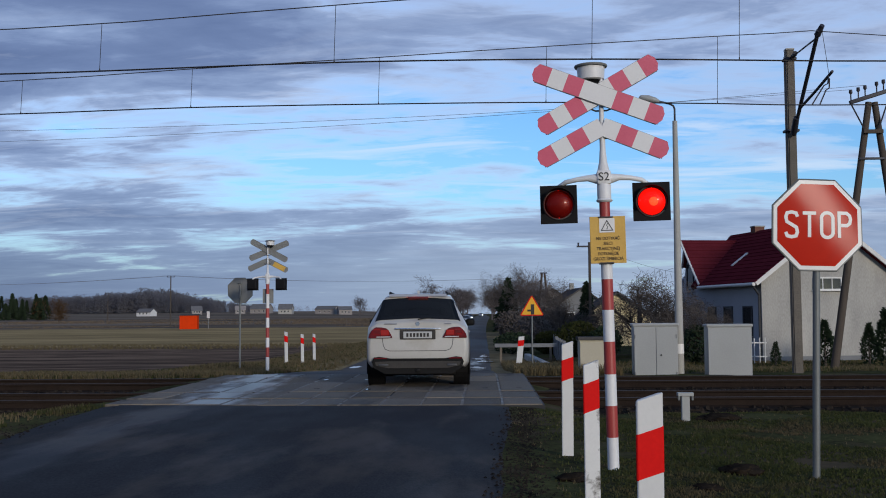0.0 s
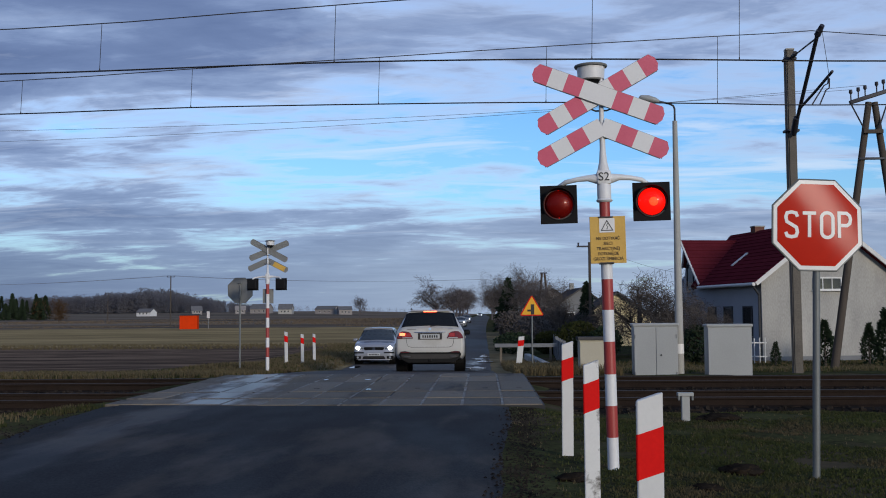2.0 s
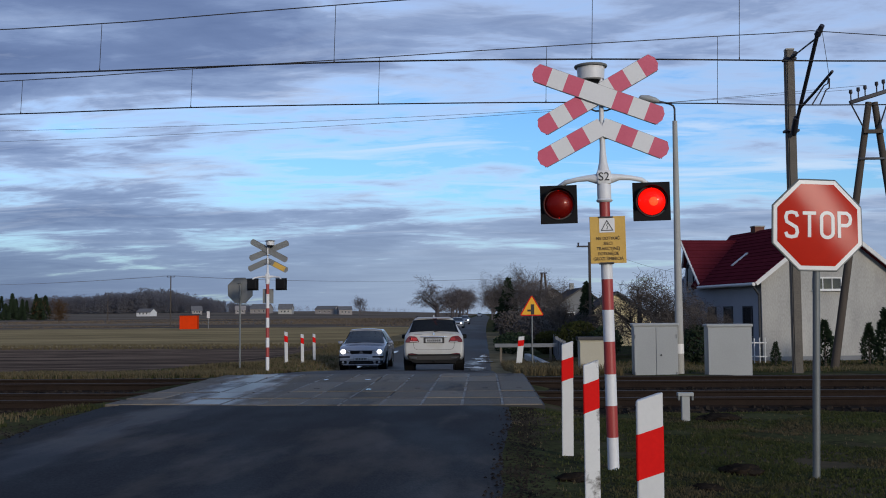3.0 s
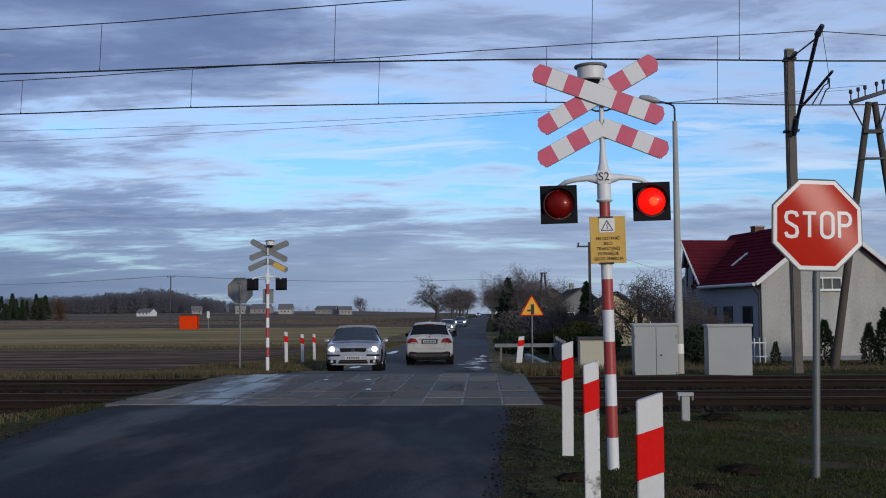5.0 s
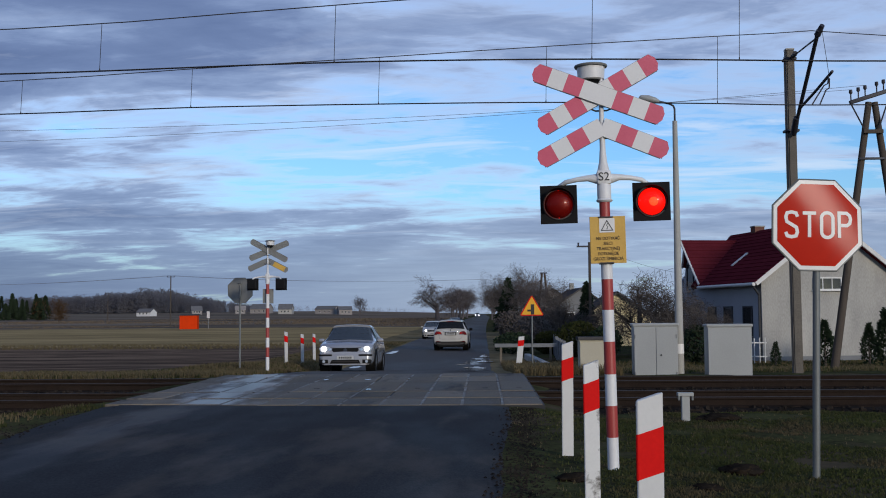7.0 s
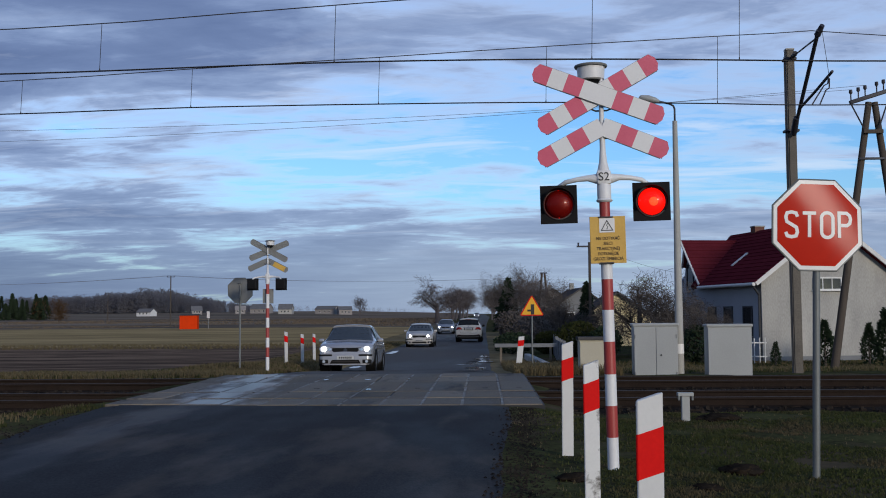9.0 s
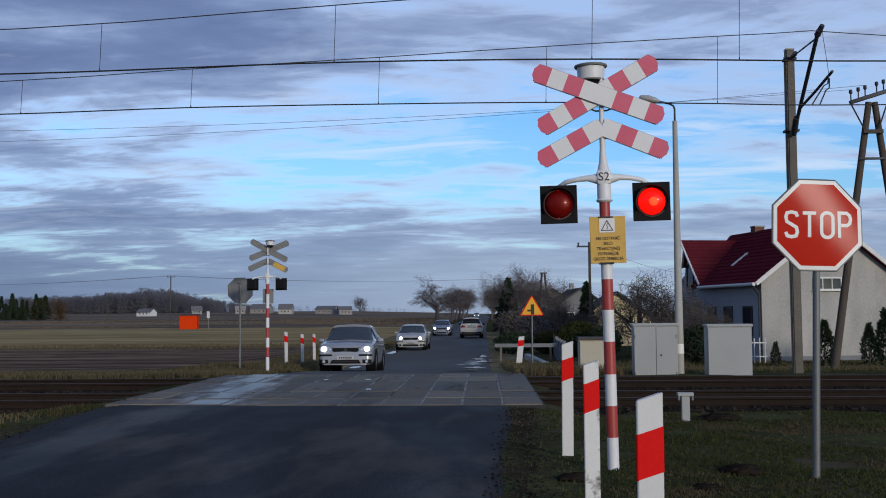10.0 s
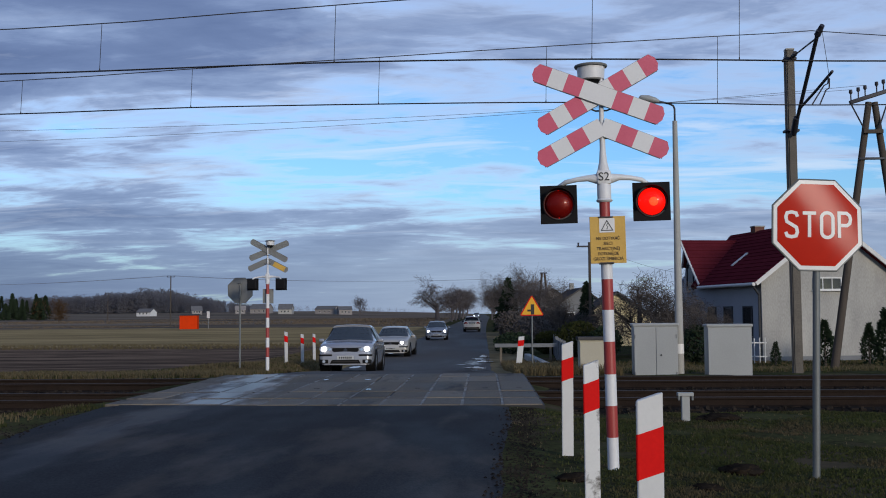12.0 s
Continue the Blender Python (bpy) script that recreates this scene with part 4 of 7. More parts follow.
def delineator(m, mat, label, h=1.0, w=0.12, drop=0.0):
    """A white plastic marker post with a slanted top and a slanted red band."""
    s = thing("marker_post", m, label, "marker post", "marker posts at the crossing")
    k = 0.040

    def slab(z0, z1, slant0, slant1, mat_, name, grow=0.0, lab=""):
        bm = bmesh.new()
        hw, d = w / 2 + grow, 0.032 + grow
        out = []
        prof = [(-hw, 0.0), (-hw * 0.8, d), (hw * 0.8, d), (hw, 0.0), (hw * 0.93, -d * 0.35), (-hw * 0.93, -d * 0.35)]
        lo = [bm.verts.new((x, y, z0 + slant0 * (x / w))) for x, y in prof]
        hi = [bm.verts.new((x, y, z1 + slant1 * (x / w))) for x, y in prof]
        bm.faces.new(lo)
        bm.faces.new(hi[::-1])
        for i in range(6):
            bm.faces.new((lo[i], hi[i], hi[(i + 1) % 6], lo[(i + 1) % 6]))
        bmesh.ops.recalc_face_normals(bm, faces=bm.faces)
        bmesh.ops.bevel(bm, geom=list(bm.edges), offset=0.004, segments=1, affect="EDGES")
        part(name, bm, mat_, s, lab, smooth=False)
    slab(-0.4, h - 0.015, 0, k, mat, "post_body")
    slab(h - 0.355 - drop, h - 0.145 - drop, k, k, M["postred"], "reflective_band", 0.0025, "red reflective band")
    slab(h - 0.055, h - 0.05, 0.0, 0.0, M["plastic"], "cap_seam", 0.002)
    return s


def build_signals():
    near = signal_post(pose(1.13, 9.56, 0.0, 0, -1.0, -3), True, "red and white banded crossing signal with flashing red lamps", "crossing signals")
    warning_plate(near, 1.99)
    bm = words("S2", 0.105)
    part("lettering", moved(bm, (0, -0.0625, 2.55)), M["ink"], near, smooth=False)
    far = signal_post(pose(-6.15, 30.5, -0.10, 0, 0, 178), False, "banded crossing signal seen from its grey back", "crossing signals")
    part("patched_board", moved(boxed((0, 0, 0), (0.36, 0.004, 0.14), 0.0, Matrix.Rotation(radians(-27.7), 3, "Y")), (-0.33, -0.019, 2.832)), M["yellow"], far, "yellow patch on the back of a board", smooth=False)
    part("plate_back", boxed((0.0, -0.062, 1.99), (0.312, 0.008, 0.415), 0.003, seg=1), M["greydark"], far, "grey back of a plate", smooth=False)
    stop_sign(pose(2.716, 8.96, -0.06, 0, 1.6, 3.5), 2.12, "red octagonal stop sign on a grey post")
    stop_sign(pose(-7.25, 31.9, -0.25, 0, 0, 172), 2.34, "stop sign turned away showing its grey back")
    for x, y, lean, mat, h, w, drop in ((0.742, 4.90, 0.1, "plastic", 0.985, 0.124, 0.018), (0.751, 7.60, 0.0, "mudplastic", 1.015, 0.112, 0.0), (0.812, 10.6, 0.5, "plastic", 1.07, 0.116, 0.02)):
        lab = "white plastic marker post with slanted red band" if mat == "plastic" else "mud-spattered white marker post with slanted red band"
        delineator(pose(x, y, 0.0, 0, lean, 4), M[mat], lab, h, w, drop)
    for x, y in ((-6.62, 36.0), (-6.58, 39.0), (-6.78, 43.0)):
        delineator(pose(x, y, ground_z(x, y) + 0.05, 0, 0.8, 180), M["plastic"], "white marker post with red band on the far verge", 1.08)
    delineator(pose(1.22, 38.0, ground_z(1.26, 38.0), 0, 6.0, 0), M["plastic"], "leaning white marker post with red band on the far verge", 1.2, 0.21)


build_signals()


# ---- overhead line ----
def glide(rows, t):
    """Catmull-Rom through rows of (t, ...) at time t."""
    n = len(rows)
    i = max(0, min(n - 2, sum(1 for r in rows if r[0] <= t) - 1))
    p1, p2 = rows[i], rows[i + 1]
    p0, p3 = rows[max(i - 1, 0)], rows[min(i + 2, n - 1)]
    h = p2[0] - p1[0]
    s = min(max((t - p1[0]) / h, 0.0), 1.0)
    out = []
    for k in range(1, len(p1)):
        m1 = (p2[k] - p0[k]) / max(p2[0] - p0[0], 1e-6) * h
        m2 = (p3[k] - p1[k]) / max(p3[0] - p1[0], 1e-6) * h
        out.append((2 * s ** 3 - 3 * s ** 2 + 1) * p1[k] + (s ** 3 - 2 * s ** 2 + s) * m1 + (-2 * s ** 3 + 3 * s ** 2) * p2[k] + (s ** 3 - s ** 2) * m2)
    return out


def wire(name, pts, r, mat, label, group="overhead wires"):
    ob = obj(name, tubed(pts, r, 6), mat, True)
    return tagged(ob, label, "wire", group)


def sag(a, b, dip, n=24):
    a, b = Vector(a), Vector(b)
    return [a.lerp(b, i / n) - Vector((0, 0, dip * 4 * (i / n) * (1 - i / n))) for i in range(n + 1)]


def build_overhead():
    # contact wires, bowed in plan to match how the lens bends straight lines
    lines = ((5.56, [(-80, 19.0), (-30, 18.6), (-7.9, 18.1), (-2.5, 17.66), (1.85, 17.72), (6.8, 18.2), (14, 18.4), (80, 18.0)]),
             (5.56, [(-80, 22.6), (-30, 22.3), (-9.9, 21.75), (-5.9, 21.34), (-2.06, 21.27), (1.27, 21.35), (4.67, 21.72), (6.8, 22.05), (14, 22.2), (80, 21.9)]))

    def lens_bow(k, x):
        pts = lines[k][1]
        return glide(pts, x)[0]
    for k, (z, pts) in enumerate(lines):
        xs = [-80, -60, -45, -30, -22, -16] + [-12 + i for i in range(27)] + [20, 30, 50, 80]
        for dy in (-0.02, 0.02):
            wire("contact_wire", [(x, lens_bow(k, x) + dy, z) for x in xs], 0.0085, M["wire"], "dark contact wire over the track")

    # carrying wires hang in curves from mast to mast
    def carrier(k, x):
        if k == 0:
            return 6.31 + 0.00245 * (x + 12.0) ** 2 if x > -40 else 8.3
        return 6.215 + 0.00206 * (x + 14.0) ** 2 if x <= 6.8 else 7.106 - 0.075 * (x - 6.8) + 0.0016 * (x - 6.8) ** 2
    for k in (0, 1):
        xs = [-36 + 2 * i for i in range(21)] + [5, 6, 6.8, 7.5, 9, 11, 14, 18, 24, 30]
        wire("carrying_wire", [(x, lens_bow(k, x), carrier(k, min(x, 20))) for x in sorted(set(xs))], 0.009, M["wire"], "dark carrying wire slung between masts")
    for k, xs in ((0, (-10.7, -6.55, -2.45, 1.85, 4.34, 8.3)), (1, (-13.4, -9.55, -5.88, -2.06, 1.30, 4.79, 8.35))):
        for x in xs:
            tagged(obj("dropper", tubed([(x + 0.03, lens_bow(k, x), carrier(k, x)), (x, lens_bow(k, x), 5.62), (x, lens_bow(k, x), 5.57)], [0.0055, 0.0055, 0.014], 5), M["wire"]), "thin dropper between carrying and contact wire", "dropper", "droppers of the overhead line")
    # concrete mast with its hinged arm
    mast = thing("overhead_mast", pose(7.19, 25.0, -0.2), "brown concrete overhead-line mast with steel arm", "mast")
    bm = bmesh.new()
    rings = [[bm.verts.new((sx * w, sy * d, z)) for sx, sy in ((-1, -1), (1, -1), (1, 1), (-1, 1))] for z, w, d in ((-0.5, 0.105, 0.11), (7.62, 0.095, 0.10))]
    for i in range(4):
        bm.faces.new((rings[0][i], rings[0][(i + 1) % 4], rings[1][(i + 1) % 4], rings[1][i]))
    bm.faces.new(rings[1])
    bmesh.ops.recalc_face_normals(bm, faces=bm.faces)
    bmesh.ops.bevel(bm, geom=list(bm.edges), offset=0.025, segments=2, affect="EDGES")
    part("mast_column", bm, M["concrete"], mast)
    part("mast_plate", boxed((0.0, -0.116, 2.95), (0.15, 0.012, 0.24), 0.004, seg=1), M["plank"], mast, "small pale plate with a worn surface", smooth=False)
    part("mast_cap", boxed((0, 0, 7.63), (0.20, 0.21, 0.04), 0.01), M["lampconcrete"], mast)
    for z in (5.72, 7.40):
        part("clamp_band", boxed((0.0, 0, z), (0.32 if z < 6 else 0.27, 0.28, 0.06), 0.01), M["steel"], mast, "dark steel clamp", smooth=False)
    part("earth_wire", tubed([(-0.14, -0.06, 7.45), (-0.15, -0.08, 5.0), (-0.14, -0.08, 0.3)], 0.010, 5), M["wire"], mast)
    # arm from the mast bracket out over the far track
    part("cantilever_tube", tubed([(0.0, -0.2, 5.62), (-0.04, -0.7, 5.95), (-0.27, -3.05, 7.29)], 0.042, 10), M["steel"], mast, "dark steel cantilever tube")
    part("tie_rod", tubed([(0.02, -0.15, 7.42), (-0.26, -2.9, 7.17)], 0.018, 8), M["steel"], mast)
    part("insulator", tubed([(0.02, -0.2, 7.42), (-0.02, -0.5, 7.40), (-0.06, -0.7, 7.385)], [0.05, 0.055, 0.05], 10), M["steel"], mast)
    part("insulator", tubed([(0.0, -0.2, 5.62), (-0.03, -0.4, 5.75), (-0.06, -0.65, 5.92)], [0.065, 0.075, 0.065], 10), M["steel"], mast)
    part("tube_head", tubed([(-0.255, -2.92, 7.22), (-0.21, -3.12, 7.37)], [0.07, 0.05], 10), M["steel"], mast)
    part("registration_tube", tubed([(-0.06, -0.95, 6.08), (-0.05, -2.1, 6.24), (-0.03, -3.1, 6.42)], 0.03, 8), M["steel"], mast)
    part("steady_arm", tubed([(-0.06, -2.95, 6.36), (-0.08, -2.95, 6.20), (-0.16, -2.95, 6.16), (-0.41, -2.95, 5.77)], 0.014, 6), M["steel"], mast)
    part("steady_arm", tubed([(-0.06, -3.0, 6.30), (-0.07, -3.0, 6.10), (-0.14, -3.0, 6.05), (-0.26, -2.98, 5.77)], 0.014, 6), M["steel"], mast)
    part("stay_wire", tubed([(-0.21, -3.08, 7.30), (-0.07, -3.0, 6.40)], 0.006, 5), M["wire"], mast)
    # second post: A-frame wooden pole of the local line
    ap = thing("power_pole", pose(11.5, 32.0, ground_z(11.5, 32)), "dark wooden A-frame power pole with crossarm and insulators", "power pole")
    for low, high in ((-1.28, 0.0), (1.20, 0.17)):
        part("pole_leg", tubed([(low, 0, -0.3), (high, 0, 7.9)], [0.125, 0.095], 14), M["wood"], ap)
    part("brace", boxed((0.05, -0.16, 7.0), (0.58, 0.1, 0.12), 0.02), M["wood"], ap)
    part("brace", boxed((0, -0.14, 6.2), (0.75, 0.07, 0.07), 0.01), M["steel"], ap)
    part("crossarm", boxed((0, -0.18, 8.05), (1.3, 0.12, 0.12), 0.02, Matrix.Rotation(radians(-17), 3, "Y")), M["steel"], ap)
    for k, x in enumerate((-0.58, -0.36, -0.16, 0.18, 0.38, 0.58)):
        part("insulator", tubed([(x, -0.18, 8.1 + x * 0.30), (x, -0.18, 8.28 + x * 0.30), (x, -0.18, 8.33 + x * 0.30), (x, -0.18, 8.42 + x * 0.30)], [0.02, 0.02, 0.055, 0.05], 8), M["steel"], ap)
    for sx in (-1, 1):
        part("strut", tubed([(sx * 0.6, -0.18, 8.03 + sx * 0.17), (sx * 0.22, -0.16, 7.1)], 0.022, 6), M["steel"], ap)
    gz = ground_z(11.5, 32)
    for k, x in enumerate((-0.58, -0.16)):
        wire("power_line", sag((11.5 + x, 31.8, 8.42 + x * 0.30 + gz), (-40, 34 + 3 * k, 8.3 + gz - 0.25 * k), 0.7), 0.006, M["thinwire"], "thin grey power line crossing the sky", "power lines")


build_overhead()


def build_street_lamp():
    s = thing("street_lamp", pose(4.62, 25.6, -0.25), "tall grey concrete street lamp with a curved arm", "street lamp")
    part("lamp_column", tubed([(0, 0, -0.3), (0, 0, 0.9), (0, 0, 6.15)], [0.105, 0.10, 0.058], 16), M["lampconcrete"], s)
    part("band", tubed([(0, 0, 0.62), (0, 0, 0.85)], 0.106, 16), M["signwhite"], s, "pale painted band")
    part("bracket", tubed([(0, 0, 6.1), (0, 0, 6.45), (-0.03, 0, 6.52), (-0.12, 0, 6.57), (-0.5, 0, 6.66)], 0.024, 10), M["steel"], s, "dark bent steel bracket")
    part("lamp_head", tubed([(-0.36, 0, 6.63), (-0.45, 0, 6.66), (-0.62, 0, 6.70), (-0.80, 0, 6.73), (-0.84, 0, 6.73)], [0.03, 0.065, 0.085, 0.06, 0.02], 14), M["grey"], s, "pale grey lamp head")
    part("lamp_glass", tubed([(-0.50, 0, 6.61), (-0.62, 0, 6.625), (-0.76, 0, 6.68)], [0.03, 0.06, 0.03], 12), M["pane"], s)


def cabinet(m, w, h, d, mat, label, doors=2, cap=False):
    s = thing("switch_cabinet", m, label, "switch cabinet", "trackside cabinets")
    part("plinth", boxed((0, 0, -0.05), (w * 0.97, d * 0.95, 0.3), 0.01), M["fence"], s)
    part("body", boxed((0, 0, h / 2 + 0.08), (w, d, h - 0.16), 0.012), mat, s, smooth=False)
    part("roof_cap", boxed((0, 0, h + 0.02), (w + 0.06, d + 0.06, 0.07), 0.02), mat, s, smooth=False)
    for i in range(doors):
        dw = w / doors - 0.02
        x = -w / 2 + w * (i + 0.5) / doors
        door = part("door", boxed((x, -d / 2 - 0.008, h / 2 + 0.07), (dw, 0.016, h - 0.24), 0.006, seg=1), mat, s, smooth=False)
        if doors == 2:
            for z in (0.3, h - 0.25):
                part("hinge", boxed((x + (dw / 2 - 0.02) * (-1 if i == 0 else 1), -d / 2 - 0.022, z), (0.025, 0.02, 0.09), 0.005, seg=1), M["greydark"], door, smooth=False)
    if cap:
        part("cap_sheet", boxed((0, -0.01, h + 0.045), (w + 0.09, d + 0.1, 0.075), 0.015), M["greyroof"], s, "dark roof sheet", smooth=False)
    if doors == 2:
        part("lock", tubed([(w * 0.12, -d / 2 - 0.02, h * 0.52), (w * 0.12, -d / 2 - 0.035, h * 0.52)], 0.022, 10), M["darkgrey"], s)
    return s


def build_trackside():
    cabinet(pose(3.97, 25.2, -0.37, 0, 0, -2), 1.0, 1.41, 0.5, M["grey"], "grey two-door metal switch cabinet beside the track")
    cabinet(pose(5.66, 25.2, -0.38, 0, 0, -2), 1.0, 1.39, 0.5, M["grey"], "plain grey metal switch cabinet beside the track", doors=1)
    cabinet(pose(2.60, 25.6, -0.22, 0, 0, 0), 0.70, 0.92, 0.5, M["beige"], "low beige cabinet with a dark cap", doors=1, cap=True)
    s = thing("track_marker", pose(2.55, 13.8, ground_z(2.55, 13.8)), "short grey track marker with a flat head", "track marker")
    part("stem", boxed((0, 0, 0.13), (0.10, 0.07, 0.42), 0.006), M["grey"], s, smooth=False)
    part("head", boxed((0, 0, 0.335), (0.20, 0.10, 0.045), 0.006), M["grey"], s, smooth=False)
    for sx in (-1, 1):
        part("flange", boxed((sx * 0.085, -0.03, 0.29), (0.025, 0.03, 0.06), 0.004, seg=1), M["galv"], s, smooth=False)


build_street_lamp()
build_trackside()


# ---- vehicles ----
def spline(p0, p1, p2, p3, f, pull=0.36):
    """A value between p1 and p2, rounded by the neighbours."""
    m1, m2 = (p2 - p0) * pull, (p3 - p1) * pull
    return (2 * f ** 3 - 3 * f ** 2 + 1) * p1 + (f ** 3 - 2 * f ** 2 + f) * m1 + (-2 * f ** 3 + 3 * f ** 2) * p2 + (f ** 3 - f ** 2) * m2


def loft_point(stations, u, v):
    """A point on a car's skin. u: along the stations, v: 0 at the sill to 1 at the roof's middle line (right side)."""
    n = len(stations)
    i = min(int(u), n - 2)
    near = [stations[min(max(j, 0), n - 1)] for j in (i - 1, i, i + 1, i + 2)]
    y, w, zb, zm, wt, zt = (spline(*q, u - i) for q in zip(*near))
    # half section: sill, flank, belt, roof edge, roof middle
    pts = [(w * 0.90, zb), (w * 0.985, zb + 0.10), (w, zb + (zm - zb) * 0.55), (w * 0.965, zm), (wt, zt - min(0.06, (zt - zm) * 0.25) - 0.004), (wt * 0.86, zt - 0.004), (0.0, zt + 0.025)]
    t = v * (len(pts) - 1)
    k = min(int(t), len(pts) - 2)
    row = [pts[max(k - 1, 0)], pts[k], pts[k + 1], pts[k + 2] if k + 2 < len(pts) else (-pts[k][0], pts[k][1])]
    x, z = (spline(*q, t - k, 0.3) for q in zip(*row))
    return Vector((x, y, z))


def skin(stations, fine=4):
    """The closed body shell over the stations, rounded along and across."""
    bm = bmesh.new()
    nv = 6 * 3
    rows = []
    nu = (len(stations) - 1) * fine
    for i in range(nu + 1):
        r = [loft_point(stations, i / fine, k / nv) for k in range(nv + 1)]
        rows.append([bm.verts.new((-p.x, p.y, p.z)) for p in r] + [bm.verts.new(p) for p in r[-2::-1]])
    for a, b in zip(rows, rows[1:]):
        for k in range(len(a) - 1):
            bm.faces.new((a[k], a[k + 1], b[k + 1], b[k]))
        bm.faces.new((a[0], b[0], b[-1], a[-1]))
    bm.faces.new(rows[0])
    bm.faces.new(rows[-1][::-1])
    bmesh.ops.recalc_face_normals(bm, faces=bm.faces)
    rim = [e for e in bm.edges if len(e.link_faces) == 2 and max(len(f.verts) for f in e.link_faces) > 8 and e.calc_face_angle(0) > 0.5]
    bmesh.ops.bevel(bm, geom=rim, offset=0.02, segments=2, affect="EDGES", profile=0.6)
    return bm


def patch(stations, u0, u1, v0, v1, side, lift=0.006, nu=8, nv=6):
    """A pane lying on the skin between two stations; side -1, 1, or 0 for both halves over the middle."""
    bm = bmesh.new()
    if side == 0:
        vs = [v0 + (1 - v0) * k / nv for k in range(nv + 1)]
        cols = [(v, -1) for v in vs] + [(v, 1) for v in vs[-2::-1]]
    else:
        cols = [(v0 + (v1 - v0) * k / nv, side) for k in range(nv + 1)]
    g = []
    for i in range(nu + 1):
        row = []
        for v, sd in cols:
            p = loft_point(stations, u0 + (u1 - u0) * i / nu, v)
            row.append(bm.verts.new((p.x * sd, p.y, p.z)))
        g.append(row)
    for a, b in zip(g, g[1:]):
        for k in range(len(a) - 1):
            bm.faces.new((a[k], a[k + 1], b[k + 1], b[k]))
    bmesh.ops.recalc_face_normals(bm, faces=bm.faces)
    c = Vector((0, 0, 0.9))
    bm.faces.ensure_lookup_table()
    f = bm.faces[0]
    if f.normal.dot(f.calc_center_median() - Vector((0, f.calc_center_median().y * 0.9, 0.7))) < 0:
        bmesh.ops.reverse_faces(bm, faces=bm.faces)
    r = bmesh.ops.solidify(bm, geom=list(bm.faces), thickness=-lift)
    return bm


LAMP_SHAPES = {
    "almond": ((-0.50, -0.10), (-0.36, -0.36), (-0.05, -0.48), (0.26, -0.50), (0.44, -0.34), (0.50, -0.02), (0.44, 0.34), (0.26, 0.50), (0.02, 0.46), (-0.26, 0.26)),
    "wedge": ((-0.50, -0.46), (-0.30, -0.50), (0.50, -0.50), (0.47, -0.15), (0.36, 0.22), (0.20, 0.50), (-0.05, 0.48), (-0.26, 0.38), (-0.38, 0.05)),
    "round": tuple((0.5 * math.cos(math.pi * i / 10), 0.5 * math.sin(math.pi * i / 10)) for i in range(20)),
}


def lens_shape(cx, y, cz, w, h, depth, shape):
    """A lamp cluster on the nose or tail: an outline whose first axis points outward, pushed along y."""
    s = 1 if cx > 0 else -1
    out = [(cx + s * u * w, cz + v * h) for u, v in LAMP_SHAPES[shape]]
    if s < 0:
        out = out[::-1]
    bm = prismed(out, "y", y - depth, y + depth)
    bmesh.ops.bevel(bm, geom=list(bm.edges), offset=min(0.012, depth * 0.4), segments=1, affect="EDGES")
    return bm


def well_shade_disc(car, x, y, r, sd):
    """Black disc painted as the shaded hollow round a wheel, with its lip."""
    part("well_shade_disc", tubed([(sd * (x - 0.30), y, r), (sd * (x + 0.004), y, r)], r + 0.055, 28), M["trimblack"], car, "black disc for the shaded wheel well", smooth=False)
    lip = [(sd * x, y + (r + 0.07) * math.cos(a), r + (r + 0.07) * math.sin(a)) for a in (math.pi * (-0.12 + 1.24 * i / 18) for i in range(19))]
    part("wheel_arch", tubed(lip, 0.020, 6), M["trimblack"], car)


def seats(car, ys, top, half):
    """Seat backs with headrests that show through the panes."""
    for yy in ys:
        for sd in (-1, 1):
            st = part("seat", boxed((sd * half, yy, top - 0.62), (0.46, 0.16, 0.66), 0.06), M["trimblack"], car)
            part("headrest", boxed((sd * half, yy, top - 0.18), (0.25, 0.10, 0.17), 0.04), M["trimblack"], st)
    part("dashboard", boxed((0, ys[0] + 0.85, top - 0.62), (1.36, 0.35, 0.20), 0.06), M["trimblack"], car)


WHEELS = {}
BRAKES = []


